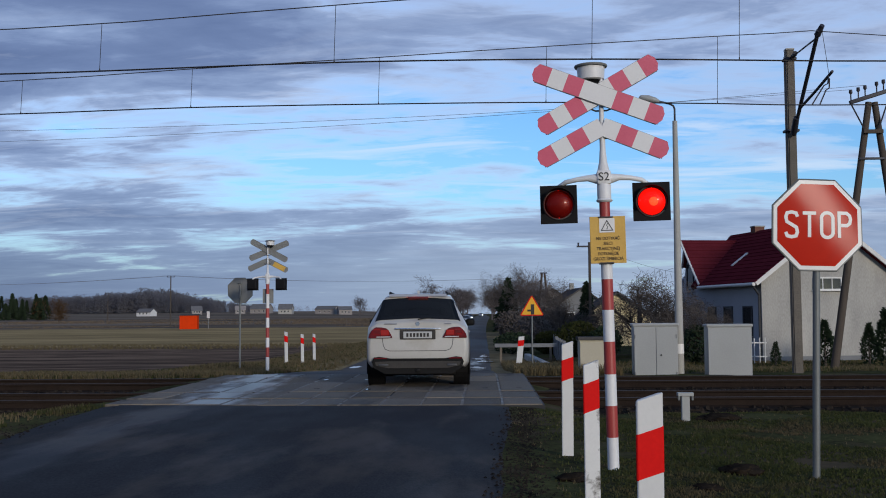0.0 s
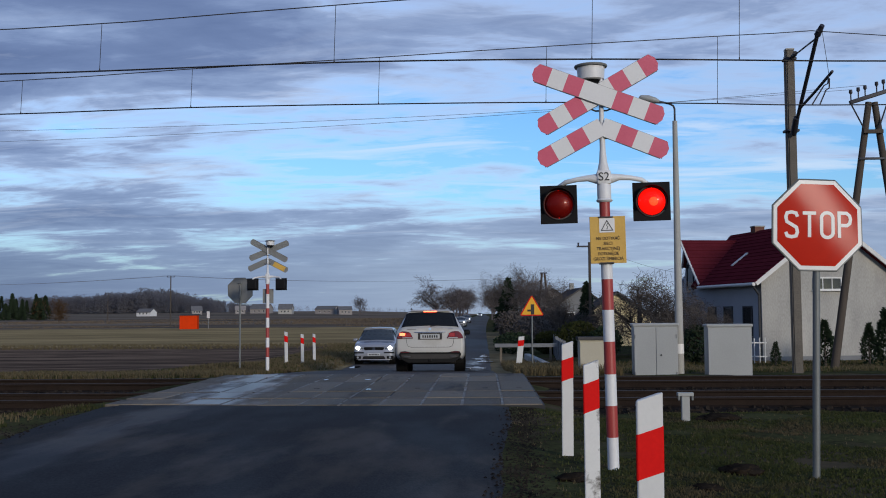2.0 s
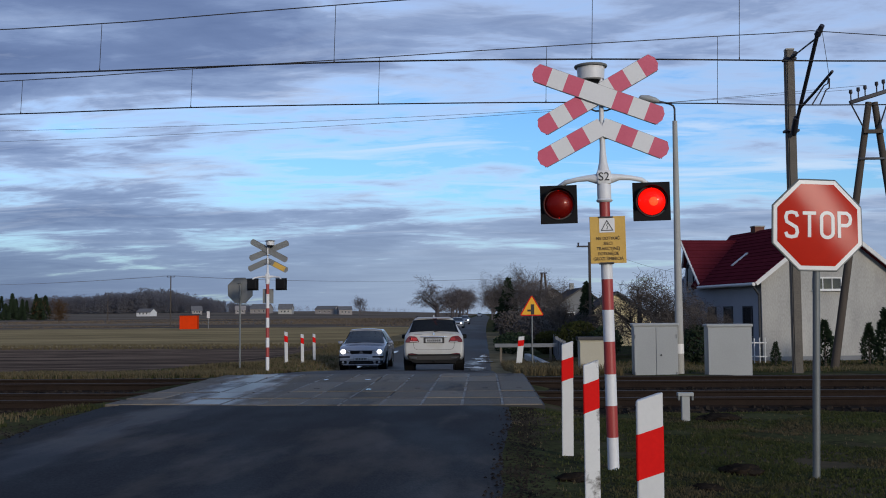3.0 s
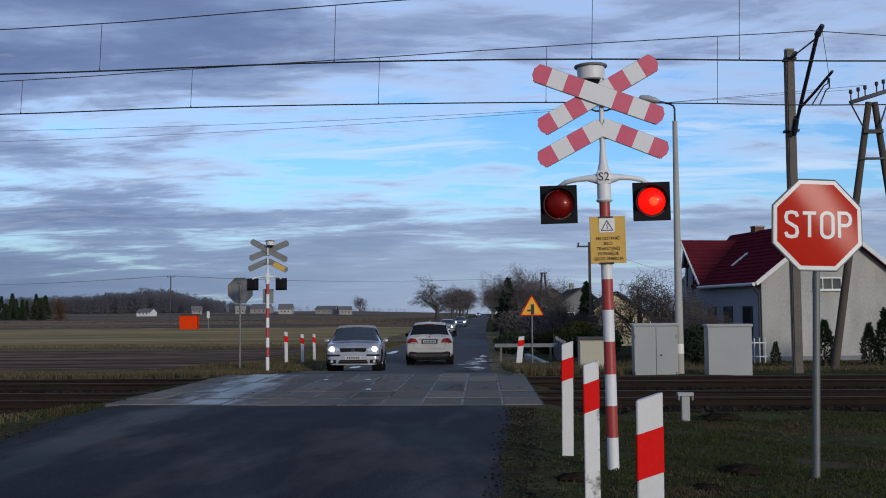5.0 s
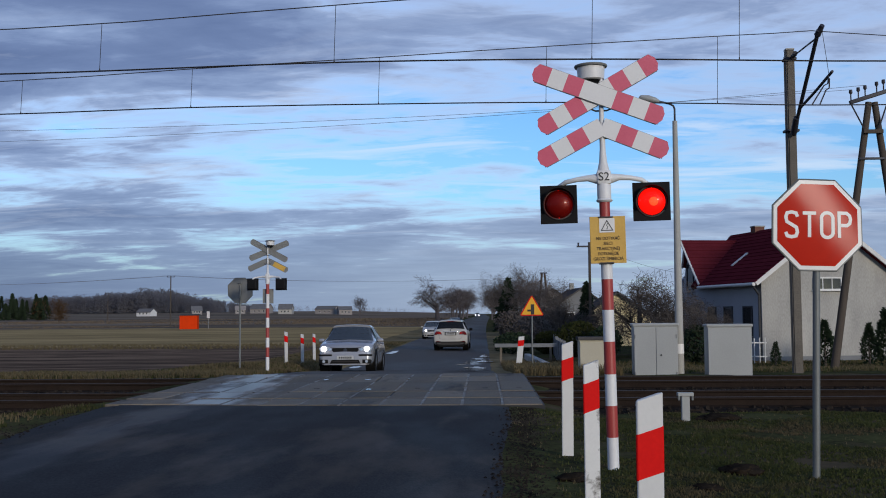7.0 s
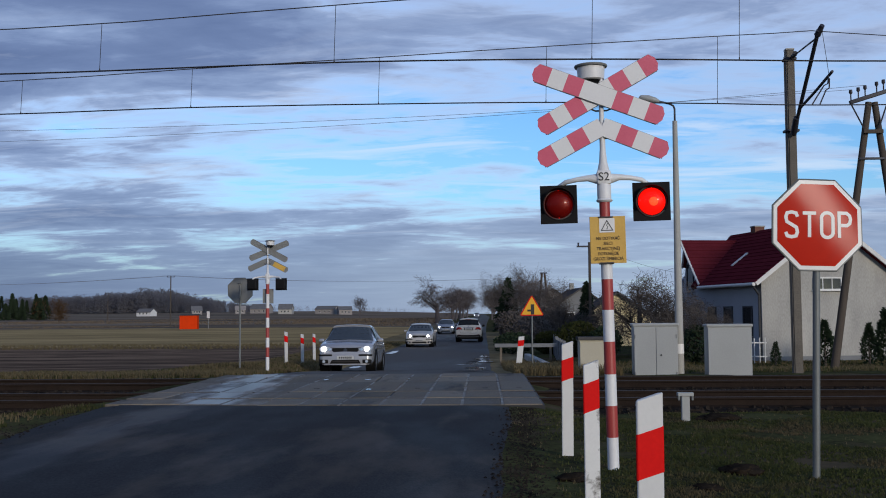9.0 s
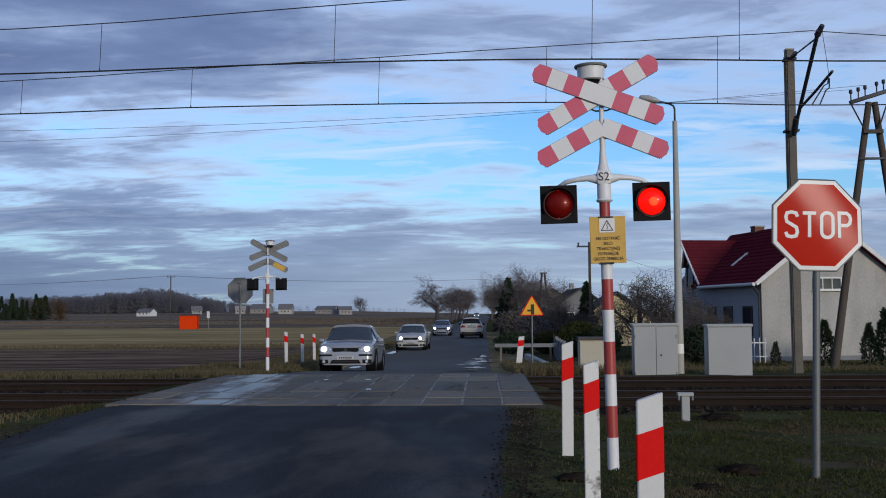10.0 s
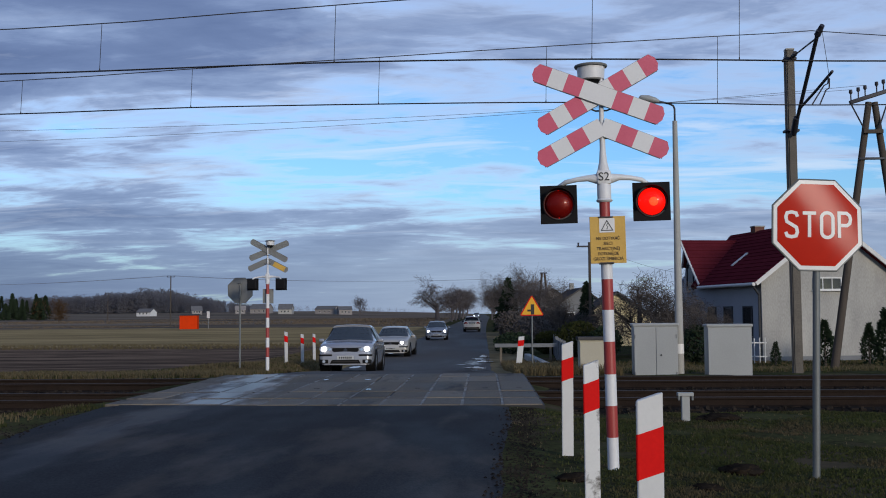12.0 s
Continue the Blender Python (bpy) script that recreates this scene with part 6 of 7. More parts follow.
def red_house():
    """Gable towards the tracks, a cross gable on the side wall. Own space: x along the gable, y into the house."""
    turn = -11.4
    x0, y0 = 11.80, 46.0
    W, D, E, RZ, base = 6.35, 9.6, 3.66, 6.04, -0.82
    h = thing("house", pose(x0, y0, base, 0, 0, 11.4), "pale rendered house with dark red tiled roof and white bargeboards", "house")
    # gable wall with the long side walls
    part("gable_wall", prismed([(0, -0.3), (W, -0.3), (W, E), (W / 2, RZ), (0, E)], "y", 0.0, 0.3), M["render"], h, "pale stained gable wall", smooth=False)
    part("back_wall", prismed([(0, -0.3), (W, -0.3), (W, E), (W / 2, RZ), (0, E)], "y", D - 0.3, D), M["greyrender"], h, smooth=False)
    c0, c1, rz2 = 6.0, 8.6, 5.72
    mid = 7.9
    part("side_wall", prismed([(0.31, -0.3), (D - 0.31, -0.3), (D - 0.31, E - 0.02), (c1, E - 0.02), (mid, rz2 - 0.1), (c0, E - 0.02), (0.31, E - 0.02)], "x", 0.01, 0.3), M["greyrender"], h, "rendered side wall with the blue of shade in its colour", smooth=False)
    part("side_wall", prismed([(0.31, -0.3), (D - 0.31, -0.3), (D - 0.31, E), (0.31, E)], "x", W - 0.3, W - 0.01), M["render"], h, smooth=False)
    ov, g = 0.45, 0.35
    sl = (RZ - E) / (W / 2)
    ez = E - ov * sl + 0.05
    rt = RZ + 0.08
    bm = bmesh.new()
    quad_strip(bm, [(-ov, -g, ez), (W / 2, -g, rt), (W / 2, D + g, rt), (-ov, c0 + 0.6, ez)], 0.14)
    lr = part("roof", bm, M["rooftile"], h, "dark red tiled roof", smooth=False)
    tile_courses(lr, (-ov, -g, ez), (-ov, c0 + 0.6, ez), (W / 2, D + g, rt), (W / 2, -g, rt), 15, M["rooftile"])
    bm = bmesh.new()
    quad_strip(bm, [(W + ov, -g, ez), (W / 2, -g, rt - 0.004), (W / 2, D + g, rt - 0.004), (W + ov, D + g, ez)], 0.14)
    part("roof", bm, M["rooftile"], h, "dark red tiled roof", smooth=False)
    # cross gable
    ce = 3.5
    for s, lab in ((1, "front"), (-1, "rear")):
        a, ze, xe = (c0 - 0.35, ce, -0.40) if s > 0 else (mid + 0.45, 4.40, -0.14)
        bm = bmesh.new()
        quad_strip(bm, [(xe, a, ze), (xe, mid, rz2), (W / 2 + 0.2, mid, rz2), (W / 2 * 0.02 + 0.02, a, ze)], 0.12)
        r = part("roof", bm, M["rooftile"], h, "dark red tiled cross roof", smooth=False)
        if s > 0:
            tile_courses(r, (-0.40, a, ce), (0.05, a, ce), (W / 2 + 0.2, mid, rz2), (-0.40, mid, rz2), 12, M["rooftile"])
        part("bargeboard", tubed([(xe - 0.03, a, ze - 0.05), (xe - 0.03, mid, rz2 - 0.02)], 0.06, 4), M["trim"], h, "white bargeboard", smooth=False)
    for sx in (-1, 1):
        bm = bmesh.new()
        xa = -ov if sx < 0 else W + ov
        quad_strip(bm, [(xa, -g - 0.03, ez + 0.02), (W / 2, -g - 0.03, rt + 0.02), (W / 2, -g + 0.05, rt + 0.02), (xa, -g + 0.05, ez + 0.02)], 0.17)
        part("bargeboard", bm, M["trim"], h, "white bargeboard", smooth=False)
    part("gutter", tubed([(-ov - 0.05, -g, ez - 0.06), (-ov - 0.05, c0 - 0.4, ez - 0.06)], 0.075, 10), M["trim"], h, "pale eaves gutter")
    part("downpipe", tubed([(-ov, -0.1, ez - 0.1), (-0.06, 0.12, ez - 0.5), (-0.06, 0.12, 0.1)], 0.05, 8), M["darkgrey"], h, "dark downpipe")
    ch = part("chimney", boxed((W / 2 + 0.08, 7.0, RZ - 0.07), (0.5, 0.5, 0.72), 0.01), M["brick"], h, "brick chimney", smooth=False)
    part("chimney_cap", boxed((W / 2 + 0.08, 7.0, RZ + 0.31), (0.56, 0.56, 0.06), 0.01), M["greydark"], ch, smooth=False)
    for yy in (1.35, 3.35, 5.15):
        window(h, (0.0, yy, 1.75), 0.85, 1.25, (0, -1, 0), (-1, 0, 0), 0, "darkgrey")
    window(h, (0.0, mid - 0.2, 3.9), 0.8, 1.3, (0, -1, 0), (-1, 0, 0), 0, "darkgrey")
    window(h, (3.0, 0.0, 3.33), 1.28, 0.5, (-1, 0, 0), (0, -1, 0), 2)
    # roof window
    f = 0.42
    p = Vector((-ov + (W / 2 + ov) * f, 4.4, ez + (rt - ez) * f))
    part("roof_window", moved(boxed((0, 0, 0.07), (1.0, 0.20, 0.05), 0.01, Matrix.Rotation(-math.atan2(rt - ez, W / 2 + ov), 3, "Y")), p), M["trim"], h, "pale roof window", smooth=False)
    part("plinth", boxed((W / 2, -0.012, 0.0), (W, 0.02, 0.5)), M["fence"], h, smooth=False)
    return h


def simple_house(x, y, w, d, eave, ridge, turn, wall, roof, label, base=None, along="x", chimney=True, openings=2):
    base = ground_z(x, y) if base is None else base
    h = thing("house", pose(x, y, base, 0, 0, turn), label, "house", "village houses")
    o = 0.35
    if along == "x":
        part("wall", prismed([(-d / 2, -0.5), (d / 2, -0.5), (d / 2, eave), (0, ridge), (-d / 2, eave)], "x", -w / 2, w / 2), wall, h, smooth=False)
        k = (ridge - eave) / (d / 2)
        for s in (-1, 1):
            bm = bmesh.new()
            quad_strip(bm, [(-w / 2 - o, s * (d / 2 + o), eave - o * k + 0.12), (w / 2 + o, s * (d / 2 + o), eave - o * k + 0.12), (w / 2 + o, 0, ridge + 0.12), (-w / 2 - o, 0, ridge + 0.12)], 0.12)
            part("roof", bm, roof, h, smooth=False)
    else:
        part("wall", prismed([(-w / 2, -0.5), (w / 2, -0.5), (w / 2, eave), (0, ridge), (-w / 2, eave)], "y", -d / 2, d / 2), wall, h, smooth=False)
        k = (ridge - eave) / (w / 2)
        for s in (-1, 1):
            bm = bmesh.new()
            quad_strip(bm, [(s * (w / 2 + o), -d / 2 - o, eave - o * k + 0.12), (s * (w / 2 + o), d / 2 + o, eave - o * k + 0.12), (0, d / 2 + o, ridge + 0.12), (0, -d / 2 - o, ridge + 0.12)], 0.12)
            part("roof", bm, roof, h, smooth=False)
    if chimney:
        part("chimney", boxed((w * 0.2 if along == "x" else 0.0, 0.0 if along == "x" else d * 0.2, ridge + 0.25), (0.38, 0.38, 0.8), 0.02), M["greydark"], h, smooth=False)
    for k in range(openings):
        xx = -w / 2 + w * (k + 1) / (openings + 1)
        window(h, (xx, -d / 2, 1.6), 0.9, 1.1, (-1, 0, 0), (0, -1, 0))
    return h


def build_houses():
    red_house()
    simple_house(8.57, 72.0, 4.8, 6.0, 1.7, 3.35, 0, M["yellowwall"], M["greyroof"], "small yellow rendered house with grey roof", along="y", openings=0)
    simple_house(12.2, 75.0, 5.0, 5.0, 1.5, 2.1, 0, M["yellowwall"], M["greyroof"], "long low yellow outbuilding with grey roof", chimney=False)
    simple_house(8.3, 98.0, 6.6, 8.0, 2.0, 4.2, 4, M["fence"], M["greyroof"], "grey house with a steep dark roof", along="y")
    simple_house(8.0, 128.0, 7.0, 9.0, 2.6, 4.8, 0, M["farwall"], M["greyroof"], "old pale house among garden trees", along="y")
    # the village beyond the fields
    far = ((-177, 560, 8.5, 6, 2.2, 4.0, "trim", "farroof", "long white far farmhouse with grey roof"), (-172, 640, 6, 6, 2.5, 5.0, "farwall", "farroof", "far farmhouse among bare trees"),
           (-118, 640, 8, 7, 3.0, 6.0, "render", "farroof", "white far house with steep dark roof"), (-150, 660, 6, 6, 2.5, 5, "farwall", "farwall", "small far house with brown roof"),
           (-96, 660, 13, 8, 3.0, 5.0, "farwall", "farroof", "long far pale barn"), (-141, 680, 12, 9, 3, 6, "farwall", "farroof", "far pale farm building"),
           (-84, 650, 8, 7, 3.0, 5.0, "farwall", "farroof", "far grey farm building"))
    for x, y, w, d, e, r, wm, rm, lab in far:
        simple_house(x, y, w, d, e, r, random.uniform(-25, 25), M[wm], M[rm], lab, chimney=False, openings=3)
    hut = thing("field_hut", pose(-43.0, 156.0, ground_z(-43, 156), 0, 0, 8), "orange-red wooden field hut with a flat dark roof", "hut")
    part("hut_wall", boxed((0, 0, 1.0), (2.5, 2.2, 2.1), 0.02), M["hutred"], hut, smooth=False)
    part("hut_roof", boxed((0, 0, 2.12), (2.9, 2.7, 0.12), 0.02, Matrix.Rotation(radians(2), 3, "X")), M["greyroof"], hut, smooth=False)
    for k in range(6):
        part("board", boxed((-1.04 + k * 0.415, -1.12, 1.0), (0.39, 0.03, 2.0), 0.005, seg=1), M["hutred"], hut, smooth=False)
    ms = thing("track_board", pose(-40.7, 158.0, ground_z(-39, 158)), "white board on a thin post in the field", "signboard")
    part("post", tubed([(0, 0, 0), (0, 0, 1.9)], 0.05, 8), M["galv"], ms)
    part("board", boxed((0, -0.06, 2.1), (0.42, 0.05, 1.0), 0.01), M["plastic"], ms, smooth=False)


build_houses()


# ---- trees, bushes, poles ----
def limb_mesh(name, seed, height, spread, levels=5, lean=0.0, trunk_r=0.16, clear=0.25, droop=0.0, thin=0.012):
    """Vertices and faces of a bare tree: (trunk, crown)."""
    rng = random.Random(seed)
    parts = {"trunk": ([], []), "crown": ([], [])}

    def stick(which, p, q, r0, r1, seg):
        vs, fs = parts[which]
        d = (q - p).normalized()
        s = d.orthogonal().normalized()
        t = d.cross(s)
        n = len(vs)
        for c, r in ((p, r0), (q, r1)):
            for k in range(seg):
                a = 2 * math.pi * k / seg
                vs.append(c + (s * math.cos(a) + t * math.sin(a)) * r)
        for k in range(seg):
            fs.append((n + k, n + (k + 1) % seg, n + seg + (k + 1) % seg, n + seg + k))

    def grow(p, d, length, r, lev):
        which = "trunk" if lev <= 1 else "crown"
        nseg = 3 if lev < 3 else 2
        seg = 8 if lev == 0 else 5 if lev == 1 else 3
        for i in range(nseg):
            bend = Vector((rng.gauss(0, 1), rng.gauss(0, 1), rng.gauss(0, 0.6))) * (0.07 + 0.025 * lev)
            up = 0.10 * (1 if lev < 3 else 0.3)
            d = (d + bend + Vector((0, 0, up - droop * lev * 0.08))).normalized()
            q = p + d * length / nseg
            r1 = max(r * (1 - 0.22 / nseg * 2), thin)
            stick(which, p, q, r, r1, seg)
            if lev < levels and (lev > 0 or i >= 1 or clear < 0.2):
                for _ in range(rng.choice((1, 2, 2)) if lev > 0 else rng.choice((3, 3, 4))):
                    a = rng.uniform(0, 2 * math.pi)
                    s = d.orthogonal().normalized()
                    side = s * math.cos(a) + d.cross(s) * math.sin(a)
                    nd = (d * rng.uniform(0.55, 1.0) + side * spread * rng.uniform(0.5, 0.95)).normalized()
                    grow(p.lerp(q, rng.uniform(0.4, 1.0)), nd, length * rng.uniform(0.52, 0.78), r1 * rng.uniform(0.42, 0.6), lev + 1)
            p, r = q, r1
    grow(Vector((0, 0, -0.2)), Vector((lean, 0, 1)).normalized(), height * 0.52, trunk_r, 0)
    top = max(v.z for vs, _ in parts.values() for v in vs)
    k = height / top
    out = {}
    for key, (vs, fs) in parts.items():
        me = bpy.data.meshes.new(name + "_" + key)
        me.from_pydata([tuple(v * k) for v in vs], [], fs)
        out[key] = me
    return out


def tree(kind, meshes, x, y, turn, scale, label, mat, group="bare trees", z=None):
    s = thing(kind, pose(x, y, ground_z(x, y) if z is None else z, 0, 0, turn), label, "tree", group)
    s.scale = (scale, scale, scale)
    for key in ("trunk", "crown"):
        me = meshes[key]
        if not me.materials:
            me.materials.append(mat)
        ob = new(key, me)
        ob.parent = s
    return s


def conifer_mesh(name, seed, height, radius, n=1500, columnar=False):
    rng = random.Random(seed)
    vs, fs = [], []
    for _ in range(n):
        f = rng.random() ** 0.75
        z = height * (0.05 + 0.95 * f)
        prof = (1 - f) if not columnar else (0.35 + 0.65 * math.sin(math.pi * min(1, (0.12 + f * 0.88)))) * (1 - f * f * 0.75)
        tier = 1 - 0.25 * (0.5 + 0.5 * math.sin(f * 40))
        r = radius * prof * tier * (0.35 + 0.65 * math.sqrt(rng.random())) + 0.03
        a = rng.uniform(0, 2 * math.pi)
        c = Vector((r * math.cos(a), r * math.sin(a), z + rng.uniform(-0.1, 0.1)))
        out = Vector((math.cos(a), math.sin(a), rng.uniform(-0.5, 0.25) if not columnar else rng.uniform(0.3, 1.2))).normalized()
        side = out.cross(Vector((rng.uniform(-1, 1), rng.uniform(-1, 1), 1))).normalized()
        ln = height * rng.uniform(0.03, 0.07)
        wd = ln * 0.45
        i = len(vs)
        vs += [c - out * ln * 0.5 - side * wd * 0.5, c - out * ln * 0.3 + side * wd, c + out * ln, c - out * ln * 0.2 + Vector((0, 0, wd))]
        fs += [(i, i + 1, i + 2), (i, i + 2, i + 3), (i + 1, i + 3, i + 2)]
    me = bpy.data.meshes.new(name)
    me.from_pydata([tuple(v) for v in vs], [], fs)
    return me


def conifer(x, y, h, r, seed, label, kind="conifer", n=1500, columnar=False, mat="needles", group="conifers"):
    s = thing(kind, pose(x, y, ground_z(x, y)), label, "tree" if not columnar else "bush", group)
    bm = tubed([(0, 0, -0.2), (0, 0, h * 0.5), (0, 0, h * 0.9)], [0.03 * h * 0.5 + 0.03, 0.02 * h * 0.5 + 0.02, 0.01], 7)
    part("trunk", bm, M["bark"], s)
    me = conifer_mesh("crown", seed, h, r, n, columnar)
    me.materials.append(M[mat])
    new("crown", me).parent = s
    return s


def bush(x, y, w, d, h, seed, mat, label, n=1600, group="bushes and hedges", kind="bush"):
    rng = random.Random(seed)
    s = thing(kind, pose(x, y, ground_z(x, y)), label, "bush" if kind == "bush" else "hedge", group)
    stems = bmesh.new()
    for _ in range(5):
        a = rng.uniform(0, 6.28)
        tube(stems, [(0.1 * math.cos(a), 0.1 * math.sin(a), -0.1), (w * 0.2 * math.cos(a), d * 0.2 * math.sin(a), h * 0.6)], [0.03, 0.015], 5)
    part("stems", stems, M["bark"], s)
    vs, fs = [], []
    for _ in range(n):
        v = Vector((rng.gauss(0, 1), rng.gauss(0, 1), rng.gauss(0, 1))).normalized()
        q = 0.55 + 0.45 * rng.random() ** 0.5
        q *= 1 + 0.16 * noise.noise(v * 2.3 + Vector((seed, 0, 0)))
        c = Vector((v.x * w / 2 * q, v.y * d / 2 * q, h * 0.5 + v.z * h * 0.5 * q))
        if c.z < 0:
            continue
        a = Vector((rng.gauss(0, 1), rng.gauss(0, 1), rng.gauss(0, 1))).normalized()
        b = a.orthogonal().normalized()
        ln = rng.uniform(0.05, 0.11) * (0.6 + 0.25 * h)
        i = len(vs)
        vs += [c - a * ln, c + b * ln * 0.6, c + a * ln, c - b * ln * 0.5]
        fs.append((i, i + 1, i + 2, i + 3))
    me = bpy.data.meshes.new("leaves")
    me.from_pydata([tuple(v) for v in vs], [], fs)
    me.materials.append(M[mat])
    new("leaves", me).parent = s
    return s


def far_wood(name, label, x0, x1, y, h0, h1, seed, mat, depth=40, n=260, crown=None, per=90):
    """A distant belt of trees: trunks and many small twig clumps, with an uneven top."""
    rng = random.Random(seed)
    vs, fs = [], []
    for k in range(n):
        x = rng.uniform(x0, x1)
        yy = y + rng.uniform(0, depth)
        e = (x - x0) / (x1 - x0)
        crest = glide(crown, e)[0] if crown else (0.5 + 0.5 * noise.noise((x * 0.018, seed, 0)) + 0.5 * math.sin(math.pi * e)) / 1.5
        h = (h0 + (h1 - h0) * crest) * rng.uniform(0.75, 1.1) * (1 + 0.12 * noise.noise((x * 0.06, seed, 3)))
        gz = ground_z(x, yy)
        r = h * rng.uniform(0.22, 0.34)
        for _ in range(per):
            v = Vector((rng.gauss(0, 0.45), rng.gauss(0, 0.45), rng.uniform(-1, 1)))
            c = Vector((x + v.x * r, yy + v.y * r, gz + h * 0.5 + v.z * h * 0.5 * (1 - 0.25 * abs(v.x))))
            a = Vector((rng.gauss(0, 1), rng.gauss(0, 1), rng.gauss(0.6, 1))).normalized()
            b = a.orthogonal().normalized()
            ln = h * rng.uniform(0.022, 0.045)
            i = len(vs)
            vs += [c - a * ln, c + b * ln * 0.45, c + a * ln, c - b * ln * 0.45]
            fs.append((i, i + 1, i + 2, i + 3))
    me = bpy.data.meshes.new(name)
    me.from_pydata([tuple(v) for v in vs], [], fs)
    me.materials.append(M[mat])
    tagged(new(name, me), label, "woods", kind="stuff")


def utility_pole(x, y, h, label, arm=True, r=0.13):
    s = thing("utility_pole", pose(x, y, ground_z(x, y)), label, "utility pole", "utility poles")
    part("pole", tubed([(0, 0, -0.3), (0, 0, h)], [r, r * 0.75], 10), M["wood"], s)
    if arm:
        part("crossarm", boxed((0, 0, h - 0.25), (1.5, 0.1, 0.1), 0.01), M["steel"], s, smooth=False)
        for xx in (-0.65, 0.0, 0.65):
            part("insulator", tubed([(xx, 0, h - 0.2), (xx, 0, h - 0.02)], [0.04, 0.06], 6), M["steel"], s)
    return s


def build_plants():
    wide = [limb_mesh("wide_tree", 41 + k, 5.0, 1.25, 5, 0.1, 0.17, 0.1, 0.5, 0.008) for k in range(2)]
    mid = [limb_mesh("garden_tree", 61 + k, 7.0, 1.1, 5, 0.05 * k, 0.20, 0.25, 0.15, 0.006) for k in range(2)]
    big = [limb_mesh("row_tree", 71 + k, 7.0, 1.05, 5, 0.05 * k, 0.22, 0.2, 0.1, 0.010) for k in range(3)]
    old = limb_mesh("old_tree", 93, 7.2, 1.5, 5, -0.05, 0.30, 0.3, 0.3, 0.014)
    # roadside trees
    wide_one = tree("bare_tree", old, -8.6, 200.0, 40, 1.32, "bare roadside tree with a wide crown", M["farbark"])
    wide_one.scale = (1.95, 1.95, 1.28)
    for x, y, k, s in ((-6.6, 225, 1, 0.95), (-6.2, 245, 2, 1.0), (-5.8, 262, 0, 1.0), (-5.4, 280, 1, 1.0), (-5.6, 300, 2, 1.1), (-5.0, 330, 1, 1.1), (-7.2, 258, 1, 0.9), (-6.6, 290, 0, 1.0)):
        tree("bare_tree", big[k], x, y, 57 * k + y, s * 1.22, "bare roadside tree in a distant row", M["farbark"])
    # gardens on the house side
    spots = ((3.3, 112, 1, 1.1), (4.6, 104, 2, 0.95), (2.7, 138, 0, 1.15), (5.2, 126, 2, 1.0), (2.4, 165, 1, 1.1), (4.2, 178, 2, 1.15), (2.2, 205, 0, 1.1), (3.4, 225, 1, 1.15), (6.6, 92, 0, 0.8), (2.0, 250, 2, 1.1), (2.9, 275, 0, 1.2), (7.0, 140, 1, 1.0))
    for x, y, k, s in spots:
        tree("bare_tree", (mid + big)[k if y < 190 and k < 2 else 2 + k], x, y, 31 * k + 7 * y, s * 0.97, "bare garden tree beside the road", M["bark"], "garden trees")
    for x, y, k, s in ((7.6, 52, 0, 0.86), (8.6, 50, 1, 0.8), (6.4, 62, 1, 0.62), (5.2, 70, 0, 0.65), (9.3, 45, 1, 0.6), (4.4, 80, 1, 0.75)):
        tree("fruit_tree", wide[k], x, y, 67 * k + 11 * y, s, "bare spreading fruit tree in a garden", M["bark"], "fruit trees")
    conifer(6.35, 66.0, 3.9, 0.9, 3, "slender dark green conifer in a garden")
    conifer(2.55, 110.0, 5.6, 1.9, 4, "broad dark conifer beside bare trees")
    for x, y, h, r, sd in ((11.39, 42.5, 0.85, 0.22, 5), (12.2, 39.0, 1.65, 0.42, 6), (15.0, 42.5, 1.55, 0.40, 7), (14.93, 40.5, 2.1, 0.5, 8)):
        conifer(x, y, h, r, sd, "small trimmed conifer before the gable wall", "garden_conifer", 1100, True)
    bush(8.8, 44.5, 1.5, 1.5, 1.6, 21, "needles", "round dark evergreen bush by the house")
    bush(4.55, 52.0, 2.2, 2.0, 1.75, 22, "hedge", "round olive-green garden bush")
    bush(3.35, 56.0, 1.5, 1.4, 1.2, 24, "hedge", "low olive-green garden bush")
    bush(1.6, 56.0, 2.2, 2.6, 1.15, 23, "needles", "dark clipped evergreen hedge", kind="hedge")
    bush(5.6, 50.0, 1.6, 1.5, 1.5, 25, "needles", "dark evergreen bush behind a fence")
    bush(3.0, 66.0, 2.6, 3.0, 2.0, 26, "bark", "leafless brown shrub in a garden")
    bush(4.4, 74.0, 3.4, 3.0, 2.6, 27, "bark", "leafless brown shrub in a garden", 2600)
    bush(2.3, 88.0, 2.6, 3.0, 2.4, 28, "bark", "leafless brown shrub in a garden", 2200)
    # far belts
    cm = [conifer_mesh("crown", 131 + k, 7.0, 1.5, 700) for k in range(2)]
    rng = random.Random(9)
    for k in range(34):
        x, y = -166 + 0.86 * k + rng.uniform(-0.6, 0.6), 330 + rng.uniform(0, 9)
        c = thing("conifer", pose(x, y, ground_z(x, y), 0, 0, rng.uniform(0, 360)), "dark conifer in a distant belt of trees", "tree", "conifers")
        q = rng.uniform(0.62, 1.25)
        c.scale = (q * rng.uniform(1.0, 1.7), q * rng.uniform(1.0, 1.7), q)
        me = cm[k % 2]
        if not me.materials:
            me.materials.append(M["needles"])
        new("crown", me).parent = c
    far_wood("far_larch_wood", "brown larches at the edge of a distant wood", -139.5, -133, 330, 6.5, 8.0, 6, "autumn", 8, 9, per=220)
